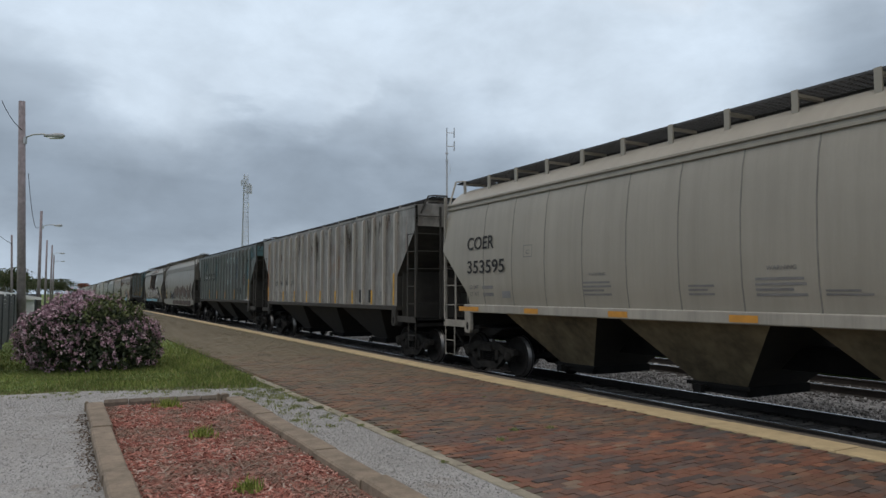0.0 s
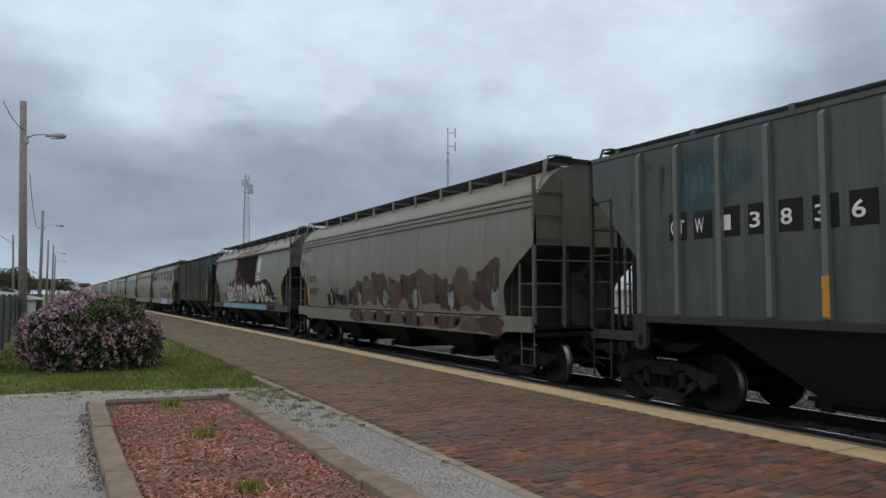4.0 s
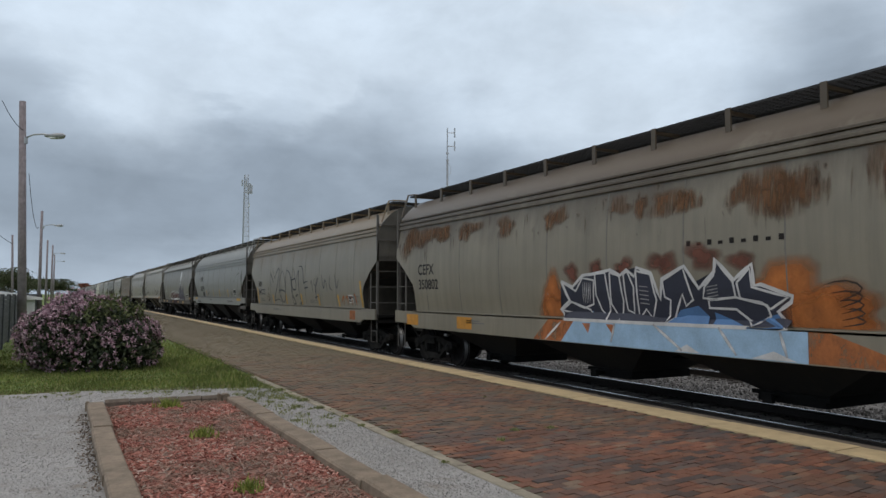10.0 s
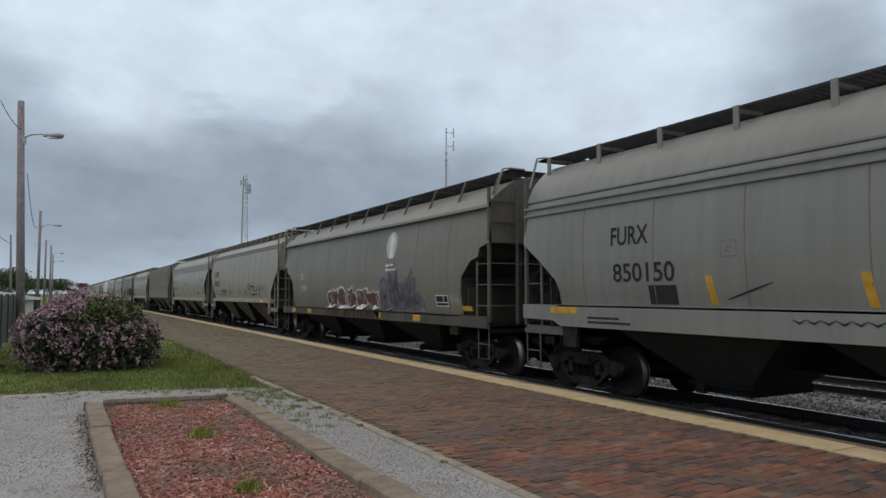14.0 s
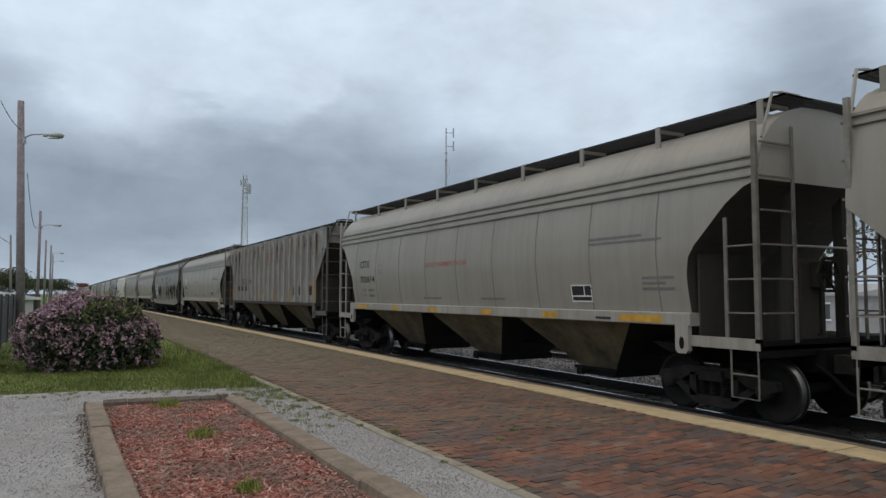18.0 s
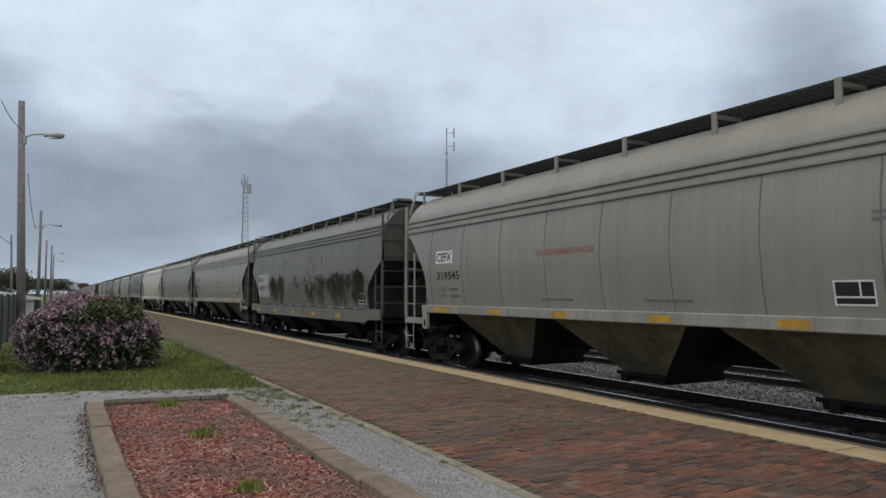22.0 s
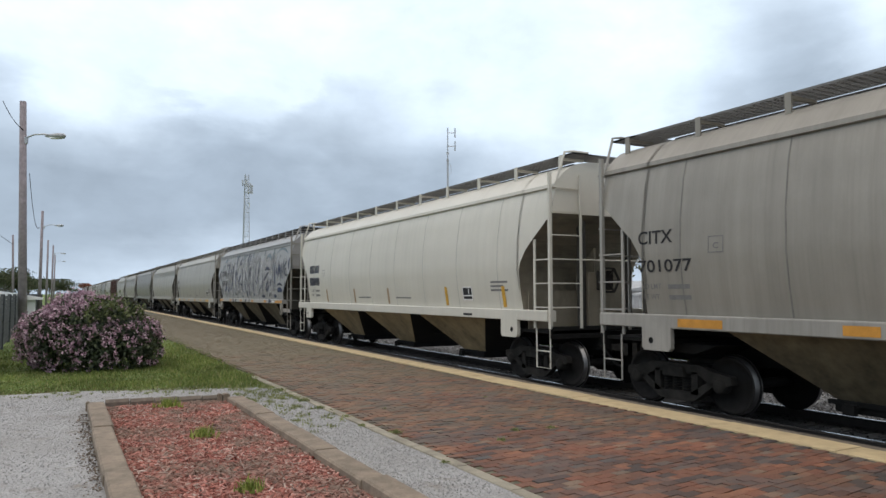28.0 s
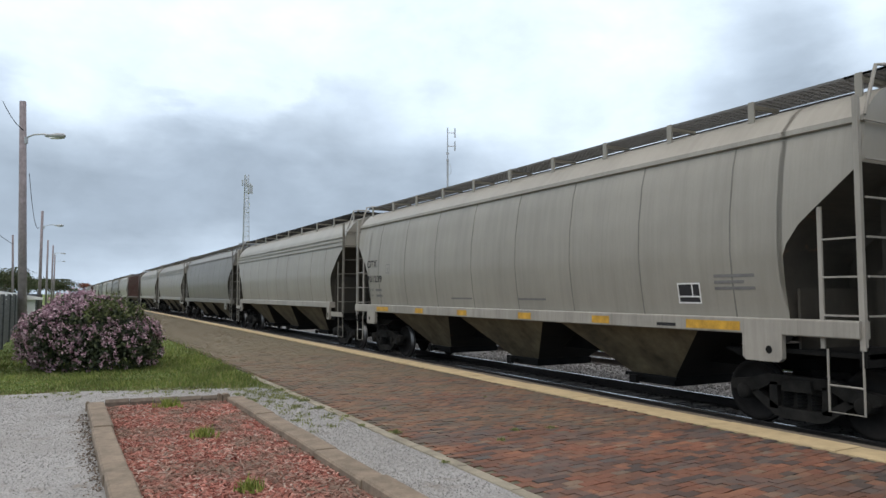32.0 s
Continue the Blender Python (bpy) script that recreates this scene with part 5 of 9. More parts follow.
def build_car(kind, mats, loc_y, name_label, spinning):
    """A hopper car. mats: side, sill, hopper, end paint."""
    k = KINDS[kind]
    half = k["L"] / 2
    car = thing("hopper_car", name_label, "hopper car", "cars of the train", loc=(TRACK_X, loc_y, RAIL_Z))
    side_mat, sill_mat, hop_mat, end_mat = mats
    iron = M["end_dark"] if "ribs" in k and hop_mat == M["hopper_dark"] else M["ladder_grey"] if k["deep"] or "ribs" in k else M["ladder_dusty"] if kind == "short_round" else sill_mat
    hull = part("body", cached(("body", kind), lambda: car_body(kind)), side_mat, car)
    hull.material_slots[1].link = "OBJECT"
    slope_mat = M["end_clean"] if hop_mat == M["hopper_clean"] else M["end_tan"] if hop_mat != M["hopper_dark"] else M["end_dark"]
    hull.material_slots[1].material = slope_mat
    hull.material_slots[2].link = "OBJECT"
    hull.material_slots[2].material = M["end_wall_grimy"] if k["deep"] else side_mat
    z0, z1 = k["sill"]
    cutin = k["cut"][-1][0]
    # side sills
    for sd_ in (-1, 1):
        def sill_shape(sd_=sd_):
            s = Shape()
            xa, xb = sorted((sd_ * 1.40, sd_ * 1.625))
            if kind == "brim":
                s.slab([(-half + 0.02, z0), (half - 0.02, z0), (half - 0.02, z1), (-half + 0.02, z1)], xb - 0.05 if sd_ > 0 else xa, xb if sd_ > 0 else xa + 0.05)
                s.box(xa, xb, -half + cutin, half - cutin, z1 - 0.03, z1 + 0.012)
            elif k["deep"]:
                s.slab([(-half + 0.02, z0 + 0.12), (-half + 1.0, z0 + 0.10), (-half + 1.25, z0), (half - 1.25, z0), (half - 1.0, z0 + 0.10), (half - 0.02, z0 + 0.12), (half - 0.02, z1), (-half + 0.02, z1)], xb - 0.05 if sd_ > 0 else xa, xb if sd_ > 0 else xa + 0.05)
                s.box(xa, xb, -half + cutin, half - cutin, z1 - 0.03, z1 + 0.012)
            else:
                over = 0.04 if kind == "plain_round" else cutin - 0.1
                s.box(xa, xb, -half + over, half - over, z0, z1 + 0.02, 0.015)
            return s
        part("side_sill", cached(("side_sill", kind, sd_), sill_shape), M["sill_soot"] if kind == "brim" else sill_mat, car)
    # centre sill and end platforms
    part("centre_sill", cached(("centre_sill", kind), lambda: Shape().box(-0.3, 0.3, -half - 0.12, half + 0.12, 0.74, 1.08)), "under", car)
    for e in (-1, 1):
        ye = e * half
        end_iron = M["ladder_pale"] if kind == "round" and e < 0 else iron

        def plat(e=e, ye=ye):
            s = Shape()
            a, b = sorted((ye, ye - e * 1.6))
            s.box(-1.5, 1.5, a, b, 1.10, 1.16)
            s.box(-1.55, 1.55, *sorted((ye, ye - e * 0.09)), 1.0, 1.24)
            s.slab([(ye - e * 1.9, 0.95), (ye - e * 1.5, 0.95), (ye - e * 1.3, 1.10), (ye - e * 2.3, 1.10)], -1.3, 1.3)
            return s
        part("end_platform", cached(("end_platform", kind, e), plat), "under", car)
        depth = cutin - 0.12
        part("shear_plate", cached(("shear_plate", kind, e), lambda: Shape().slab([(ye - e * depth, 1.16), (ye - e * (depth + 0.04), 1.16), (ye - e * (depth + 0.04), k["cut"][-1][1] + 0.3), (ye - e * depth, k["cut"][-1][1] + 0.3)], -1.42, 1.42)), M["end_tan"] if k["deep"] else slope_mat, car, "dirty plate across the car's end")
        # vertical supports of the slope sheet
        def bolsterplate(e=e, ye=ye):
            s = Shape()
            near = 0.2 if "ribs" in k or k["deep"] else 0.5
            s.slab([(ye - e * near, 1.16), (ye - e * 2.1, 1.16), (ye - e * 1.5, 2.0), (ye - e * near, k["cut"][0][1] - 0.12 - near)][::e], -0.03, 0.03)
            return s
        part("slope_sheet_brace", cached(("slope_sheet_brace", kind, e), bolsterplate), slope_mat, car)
        for sd_ in (-1, 1):
            x = sd_ * 1.54
            zc = k["cut"][0][1]
            # corner post with ladder on the side and on the end
            def corner(x=x, ye=ye, e=e):
                s = Shape()
                s.box(x - 0.03, x + 0.03, *sorted((ye, ye - e * 0.07)), 1.2, 4.32)
                return s
            part("corner_post", cached(("corner_post", kind, e, sd_), corner), end_iron, car)

            def side_ladder(x=x, ye=ye, e=e):
                yo = ye - e * 0.55
                zt = 1.25 + (k["cut"][0][1] - 1.25) * (0.93 if "ribs" in k else 0.78)
                out = [(yo - e * 0.035, 1.2)]
                for i in range(5):
                    z = 1.62 + i * 0.48
                    if z < zt:
                        out += [(yo + e * 0.02, z - 0.012), (ye - e * 0.03, z - 0.012), (ye - e * 0.03, z + 0.012), (yo + e * 0.02, z + 0.012)]
                return Shape().slab([out[0], (yo + e * 0.02, 1.2)] + out[1:] + [(yo + e * 0.02, zt), (yo - e * 0.035, zt)], x - 0.015, x + 0.015)
            part("side_ladder", cached(("side_ladder", kind, e, sd_), side_ladder), end_iron, car)

            def step(x=x, ye=ye, e=e):
                s = Shape()
                ya, yb = ye - e * 0.05, ye - e * 0.5
                s.bent([(x, ya, 1.2), (x, ya, 0.42), (x, yb, 0.42), (x, yb, 1.2)], 0.016)
                s.rod((x, ya, 0.75), (x, yb, 0.75), 0.014)
                return s
            part("sill_step", cached(("sill_step", kind, e, sd_), step), end_iron, car)
            if kind != "plain_round":
                part("end_sill_plate", cached(("end_sill_plate", kind, e, sd_), lambda: Shape().box(x - 0.03, x + 0.03, *sorted((ye, ye - e * (cutin + 0.12))), 1.10, 1.26)), iron, car)
            if not k["deep"]:
                def pad(x=x, ye=ye, e=e):
                    # a bolster end plate with a slotted or round hole
                    a, w, zb_, zt_ = (cutin + 0.02, 0.62, 0.98, z1 - 0.03) if kind == "plain_round" else (cutin - 0.06, 0.26, 0.98, z1)
                    ya, yb = ye - e * a, ye - e * (a + w)
                    rim = [(ya, zb_ + 0.05), (ya - e * 0.05, zb_), (yb + e * 0.05, zb_), (yb, zb_ + 0.05), (yb, zt_), (ya, zt_)]
                    s = Shape().slab(rim, *sorted((sd_ * 1.55, sd_ * 1.63)))
                    return s
                part("jacking_pad", cached(("jacking_pad", kind, e, sd_), pad), iron, car)
                ph = ye - e * (cutin + (0.22 if kind == "plain_round" else 0.07))
                part("pad_hole", cached(("pad_hole", kind), lambda: Shape().slab([(0.05 * math.cos(a * 0.785), (0.055 if kind == "plain_round" else 0.1) * math.sin(a * 0.785)) for a in range(8)], -0.003, 0.003)), "under", car, loc=(sd_ * 1.632, ph, 1.14))
            else:
                part("jacking_pad", cached(("jacking_pad", kind, e, sd_), lambda: Shape().slab([(ye - e * (cutin + 0.15), 0.9), (ye - e * (cutin + 0.5), 0.9), (ye - e * (cutin + 0.55), z0 + 0.02), (ye - e * (cutin + 0.1), z0 + 0.02)], x - 0.04, x + 0.04)), "running", car)

            def end_ladder(x=x, ye=ye, e=e, sd_=sd_):
                xo = x - sd_ * 0.70
                yy = ye + e * 0.05
                out = [(xo - sd_ * 0.035, 1.2), (xo + sd_ * 0.02, 1.2)]
                for i in range(6):
                    z = 1.62 + i * 0.48
                    out += [(xo + sd_ * 0.02, z - 0.012), (x, z - 0.012), (x, z + 0.012), (xo + sd_ * 0.02, z + 0.012)]
                return Shape().prism(out + [(xo + sd_ * 0.02, 4.3), (xo - sd_ * 0.035, 4.3)], yy - 0.013, yy + 0.013)
            part("end_ladder", cached(("end_ladder", kind, e, sd_), end_ladder), end_iron, car)
        part("coupler", cached(("coupler", e), lambda: Shape().box(-0.12, 0.12, *sorted((e * 0.0, e * 0.75)), 0.74, 1.0).box(-0.2, 0.2, *sorted((e * 0.55, e * 0.8)), 0.68, 1.04)), "running", car, loc=(0, ye, 0))
    # brake wheel on its upright plate at the leading end
    bw = (-0.17, -half - 0.12, 2.17)
    part("brake_plate", cached(("brake_plate", kind), lambda: Shape().slab([(-half + 0.08, 1.16), (-half + 0.14, 1.16), (-half + 0.14, 2.34), (-half + 0.08, 2.34)], -0.52, 0.02).box(-0.52, -0.46, -half + 0.14, -half + 0.45, 1.16, 2.2)), slope_mat, car, "dirty upright plate behind the brake wheel")
    part("brake_wheel", cached(("brake_wheel",), brake_wheel), "running", car, loc=bw)
    part("brake_gear_box", cached(("brake_gear_box",), lambda: Shape().box(-0.16, 0.16, 0.05, 0.2, -0.2, 0.2, 0.02)), "running", car, loc=bw)
    part("brake_chain", cached(("brake_chain", kind), lambda: Shape().bent([(-0.17, -half + 0.03, 1.98), (-0.17, -half + 0.03, 1.3), (0.0, -half + 1.2, 1.06)], 0.02)), "running", car)
    for e in (-1, 1):
        for x in (-0.62, 0.62):
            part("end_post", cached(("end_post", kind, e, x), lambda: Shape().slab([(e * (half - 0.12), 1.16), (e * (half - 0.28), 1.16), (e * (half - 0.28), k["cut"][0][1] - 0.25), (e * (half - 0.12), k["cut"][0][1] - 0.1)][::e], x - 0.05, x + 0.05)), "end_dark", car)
        part("end_handrail", cached(("end_handrail", kind, e), lambda: Shape().bent([(-0.8, e * (half + 0.03), 2.58), (1.5, e * (half + 0.03), 2.58)], 0.016)), iron, car)
        part("air_hose", cached(("air_hose", e), lambda: Shape().bent([(-0.35, 0, 0.85), (-0.35, e * 0.25, 0.7), (-0.32, e * 0.45, 0.5), (-0.25, e * 0.6, 0.42)], 0.03)), "under", car, loc=(0, e * half, 0))
    # hoppers
    for i in range(k["bays"]):
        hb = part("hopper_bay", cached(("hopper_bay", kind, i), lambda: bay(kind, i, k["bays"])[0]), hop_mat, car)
        # dark colour gives the end sheets their shade beside the tan sides
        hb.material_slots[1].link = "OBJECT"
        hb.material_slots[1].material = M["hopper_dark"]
        yc = bay(kind, i, k["bays"])[1]
        part("outlet_gate", cached(("outlet_gate",), lambda: Shape().box(-0.76, 0.76, -0.54, 0.54, 0.30, 0.45, 0.02).rod((-1.0, 0.2, 0.38), (1.0, 0.2, 0.38), 0.03).box(-1.02, -0.94, 0.12, 0.28, 0.31, 0.45).box(-0.80, -0.72, -0.62, 0.62, 0.40, 0.46)), "under", car, loc=(0, yc, 0))
    # roof: trough hatch, running boards, their supports
    zb = k["board"]
    low = 0.03 if kind == "plain_round" else -0.006
    walk_mat = "board_pale" if kind == "plain_round" else "board_worn" if kind == "short_round" else "board"
    part("roof_hatch", cached(("roof_hatch", kind), lambda: Shape().prism([(-0.44, 4.3), (0.44, 4.3), (0.44, zb - low - 0.03), (0.38, zb - low), (-0.38, zb - low), (-0.44, zb - low - 0.03)], -half + 0.75, half - 0.75)), "board", car, "dark trough hatch cover")
    for sd_ in (-1, 1):
        xa, xb = sorted((sd_ * 0.45, sd_ * 1.08))
        part("running_board", cached(("running_board", kind, sd_), lambda: grating(xa, xb, -half - 0.15, half + 0.15, zb)), walk_mat, car)
        np_ = k["posts"] or 10
        for i in range(np_):
            y = -half + 0.25 + (k["L"] - 0.5) * i / (np_ - 1)

            def post(sd_=sd_):
                s = Shape()
                xo = sd_ * 1.08
                zr = half_width_inverse(kind, 1.08)
                if kind == "brim":
                    s.add([(sd_ * 1.36, -0.03, 4.10), (sd_ * 1.36, 0.03, 4.10), (sd_ * 1.10, 0.03, zb), (sd_ * 1.10, -0.03, zb), (sd_ * 1.32, -0.03, 4.08), (sd_ * 1.32, 0.03, 4.08), (sd_ * 1.07, 0.03, zb), (sd_ * 1.07, -0.03, zb)],
                          [(0, 1, 2, 3), (4, 7, 6, 5), (0, 3, 7, 4), (1, 5, 6, 2)])
                else:
                    s.box(*sorted((xo, xo + sd_ * 0.03)), -0.05, 0.05, zr - 0.08, zb + 0.005)
                s.box(*sorted((sd_ * 0.5, xo)), -0.03, 0.03, zb - 0.09, zb - 0.04)
                return s
            part("board_support", cached(("board_support", kind, sd_), post), end_mat if kind.startswith("ribbed") else iron if kind == "brim" else side_mat, car, loc=(0, y, 0))
    for e in (-1, 1):
        part("crossover_board", cached(("crossover_board", kind, e), lambda: grating(-1.08, 1.08, *sorted((e * (half + 0.15), e * (half - 0.45))), zb + 0.002)), walk_mat, car)
        part("end_grab_rail", cached(("end_grab_rail", kind, e), lambda: Shape().bent([(-1.42, e * half, 4.1), (-1.2, e * (half + 0.03), zb + 0.02), (-1.0, e * (half + 0.03), zb + 0.05), (-0.6, e * (half + 0.03), zb + 0.05)], 0.025)), sill_mat, car)
    # raised bands along the roof edge
    for z in k.get("bands", ()):
        for sd_ in (-1, 1):
            def roof_band(z=z, sd_=sd_):
                w = half_width(kind, z)
                xa, xb = sorted((sd_ * (w - 0.05), sd_ * (w + 0.042)))
                return Shape().box(xa, xb, -half + 0.02, half - 0.02, z, z + 0.05, 0.006)
            part("roof_band", cached(("roof_band", kind, z, sd_), roof_band), side_mat, car)
    # ribs or weld seams
    for sd_ in (-1, 1):
        if "ribs" in k:
            n = k["ribs"]
            for i in range(n):
                y = -half + 1.3 + k.get("pitch", (k["L"] - 2.6) / (n - 1)) * i
                def rib(sd_=sd_):
                    s = Shape()
                    s.prism([(sd_ * 1.548, 1.53), (sd_ * 1.633, 1.57), (sd_ * 1.633, 4.18), (sd_ * 1.548, 4.26)], -0.042, 0.042)
                    return s
                part("side_rib", cached(("side_rib", sd_), rib), MIXED_RIBS[i % len(MIXED_RIBS)] if kind == "ribbed_short" else RIBS.get(side_mat, side_mat), car, loc=(0, y, 0))
        else:
            n = {"round": 9, "short_round": 11}.get(kind, 8)
            pitch = {"round": 1.65, "short_round": 1.16}.get(kind, (k["L"] - 3.8) / 7)
            for i in range(n):
                y = pitch * (i - (n - 1) / 2) + (0.15 if kind == "round" else 0)
                def seam(sd_=sd_):
                    s = Shape()
                    pts = [(w, z) for w, z in refine(k["side"][:k["eave"] + 1], 0.3)]
                    for (w0, za), (w1, zc) in zip(pts, pts[1:]):
                        s.add([(sd_ * (w0 + 0.005), -0.01, za), (sd_ * (w0 + 0.005), 0.01, za), (sd_ * (w1 + 0.005), 0.01, zc), (sd_ * (w1 + 0.005), -0.01, zc),
                               (sd_ * (w0 - 0.02), -0.016, za), (sd_ * (w0 - 0.02), 0.016, za), (sd_ * (w1 - 0.02), 0.016, zc), (sd_ * (w1 - 0.02), -0.016, zc)],
                              [(0, 1, 2, 3), (0, 3, 7, 4), (1, 5, 6, 2)])
                    return s
                part("weld_seam", cached(("weld_seam", kind, sd_), seam), "seam_pale" if hop_mat == M["hopper_clean"] else "seam", car, loc=(0, y, 0))
    # trucks
    for e in (-1, 1):
        truck(car, e * (half - 1.25), spinning)
    return car


def half_width_inverse(kind, w):
    """The roof's height at a distance from the centre line."""
    side = KINDS[kind]["side"]
    for (w0, z0), (w1, z1) in zip(side, side[1:]):
        if w0 >= w >= w1 and w0 > w1 and z0 > 3.9:
            return z0 + (z1 - z0) * (w0 - w) / (w0 - w1)
    return 4.3


# ---- the cars in order, with the path-second at which their middles pass the camera ----
M["hopper_clean"] = plain("tan_hopper_sheet", (0.29, 0.215, 0.115), 0.8, 0, 1.1, 0.6, 7)
P = {
    "pale": paint("pale_grey_paint", (0.345, 0.335, 0.30), 0, 0.30, mottle=0.10),
    "coer": paint("warm_grey_paint", (0.32, 0.305, 0.265), 0, 0.28),
    "cream": paint("cream_paint", (0.61, 0.60, 0.545), 0, 0.14),
    "mid": paint("mid_grey_paint", (0.205, 0.20, 0.182), 0.05, 0.45, mottle=0.25),
    "cool": paint("cool_grey_paint", (0.305, 0.292, 0.262), 0.0, 0.35, mottle=0.14),
    "cn": paint("stained_white_paint", (0.265, 0.262, 0.25), 0.37, 0.6, grime=(0.06, 0.055, 0.048), mottle=0.6, wear=0.30),
    "gtw": paint("faded_blue_grey_paint", (0.098, 0.118, 0.116), 0.20, 0.7, grime=(0.042, 0.042, 0.034), mottle=0.5, rust_colour=(0.085, 0.055, 0.032)),
    "dark": paint("soot_dark_green_paint", (0.0185, 0.0185, 0.0175), 0.12, 0.5, 0.85, grime=(0.016, 0.014, 0.011), mottle=0.5, wear=0.25, pale=(0.045, 0.047, 0.043)),
    "rusty": paint("rust_stained_tan_paint", (0.285, 0.265, 0.21), 0.12, 0.5, top_rust=0.3, rust_colour=(0.058, 0.044, 0.029)),
    "soo": paint("grubby_white_paint", (0.30, 0.295, 0.28), 0.20, 0.6, grime=(0.055, 0.048, 0.036), mottle=0.7, wear=0.45),
    "tan_grey": paint("tan_grey_paint", (0.225, 0.215, 0.183), 0.05, 0.5, mottle=0.15),
    "smw": paint("dull_grey_paint", (0.265, 0.25, 0.21), 0.03, 0.4, top_rust=0.15, rust_colour=(0.12, 0.088, 0.05)),
    "furx": paint("cold_grey_paint", (0.25, 0.26, 0.25), 0.0, 0.35),
    "silver": paint("chalky_silver_paint", (0.325, 0.33, 0.338), 0.0, 0.25, mottle=0.08),
    "oxide": paint("oxide_red_paint", (0.09, 0.033, 0.026), 0.1, 0.4),
}
for key, name, colour, dirt in (("cn", "worn_white_rib", (0.50, 0.485, 0.45), 0.4), ("gtw", "blue_grey_rib", (0.15, 0.178, 0.175), 0.5), ("dark", "pale_teal_rib", (0.165, 0.215, 0.23), 0.4), ("soo", "dirty_white_rib", (0.46, 0.44, 0.405), 0.45)):
    RIBS[P[key]] = paint(name, colour, 0.3, dirt, mottle=0.15)
TEAL_RIB, GREY_RIB, BROWN_RIB = paint("bright_teal_rib", (0.10, 0.16, 0.175), 0.2, 0.4, mottle=0.15), paint("worn_grey_rib", (0.105, 0.108, 0.105), 0.3, 0.4, mottle=0.2), paint("rusted_dark_rib", (0.06, 0.05, 0.04), 0.5, 0.5, mottle=0.3)
MIXED_RIBS = [TEAL_RIB, TEAL_RIB, GREY_RIB, BROWN_RIB, GREY_RIB, TEAL_RIB, GREY_RIB, GREY_RIB, BROWN_RIB, TEAL_RIB, BROWN_RIB, GREY_RIB, TEAL_RIB, TEAL_RIB, BROWN_RIB]
DARK_SILL = paint("sooty_sill", (0.045, 0.04, 0.034), 0.1, 0.6, 0.8, grime=(0.02, 0.018, 0.015), mottle=0.5)
SILLS = {"soo": DARK_SILL, "cn": DARK_SILL, "gtw": DARK_SILL, "dark": DARK_SILL,
         "pale": paint("white_sill_paint", (0.42, 0.405, 0.37), 0.0, 0.4, mottle=0.3), "silver": paint("pale_sill_paint", (0.42, 0.41, 0.39), 0.0, 0.3, mottle=0.2), "coer": paint("light_sill_paint", (0.40, 0.385, 0.345), 0.0, 0.35, mottle=0.25),
         "cool": paint("light_grey_sill_paint", (0.36, 0.355, 0.335), 0.0, 0.35, mottle=0.25)}
P["dark"].node_tree.nodes["Principled BSDF"].inputs["Specular IOR Level"].default_value = 0.25
CARS = [
    ("short_round", "coer", "hopper_tan", 1.95 - 0.743, "warm grey covered hopper car with smooth curved sides"),
    ("ribbed", "cn", "hopper_dark", (2.104 + 3.692) / 2, "rust-streaked dirty white ribbed covered hopper car"),
    ("ribbed", "gtw", "hopper_dark", (3.827 + 5.406) / 2, "faded blue-grey ribbed covered hopper car with rust"),
    ("deep_sill", "tan_grey", "hopper_dark", (5.572 + 7.132) / 2, "tan grey covered hopper car with orange graffiti"),
    ("brim", "tan_grey", "hopper_dark", (7.273 + 8.848) / 2, "grey covered hopper car with burnt brown patch and white graffiti"),
    ("ribbed_short", "dark", "hopper_dark", (8.982 + 10.402) / 2, "soot-dark green ribbed covered hopper car"),
    ("deep_sill", "rusty", "hopper_dark", (10.658 + 12.195) / 2, "rust-stained tan hopper car with blue and orange graffiti"),
    ("deep_sill", "smw", "hopper_dark", (12.344 + 13.886) / 2, "tan grey hopper car with black scrawled tags"),
    ("deep_sill_low", "furx", "hopper_dark", (14.013 + 15.56) / 2, "cool grey covered hopper car with deep side sill"),
    ("brim", "tan_grey", "hopper_dark", (15.681 + 17.284) / 2, "grey covered hopper car with red and violet graffiti"),
    ("short_round", "coer", "hopper_tan", 18.868 - 0.743, "warm grey hopper car with smooth sides and black tags"),
    ("round", "pale", "hopper_tan", (18.99 + 20.593) / 2, "pale grey covered hopper car with banded roof edge"),
    ("ribbed", "soo", "hopper_tan", (20.716 + 22.314) / 2, "grubby white ribbed covered hopper car with faded red letters"),
    ("round", "pale", "hopper_tan", (22.441 + 24.06) / 2, "pale grey covered hopper car with white sill"),
    ("deep_sill", "mid", "hopper_dark", (24.208 + 25.751) / 2, "dirt-streaked grey covered hopper car with patched panels"),
    ("round", "pale", "hopper_tan", (25.873 + 27.463) / 2, "pale grey covered hopper car with red stencil"),
    ("plain_round", "cool", "hopper_tan", (27.588 + 29.204) / 2, "cool grey covered hopper car with red stencil"),
    ("plain_round", "cream", "hopper_clean", (29.339 + 30.939) / 2, "clean cream covered hopper car"),
    ("short_round", "silver", "hopper_tan", (31.068 + 32.556) / 2, "grey hopper car covered in large blue-edged graffiti"),
    ("plain_round", "pale", "hopper_tan", (32.685 + 34.281) / 2, "pale grey covered hopper car with orange sill markers"),
]
BEHIND = ["round pale", "plain_round mid", "round cool", "round pale", "ribbed oxide", "plain_round pale", "round mid", "plain_round cool", "round pale", "deep_sill mid", "round pale", "plain_round cool", "ribbed oxide", "round pale", "round mid", "plain_round pale"]
for i, b in enumerate(BEHIND):
    kd, pt = b.split()
    CARS.append((kd, pt, "hopper_tan", 34.281 + 0.125 + 0.80 + i * 1.725, "covered hopper car farther back in the train"))

TRAIN = []
KIND_OF = {}


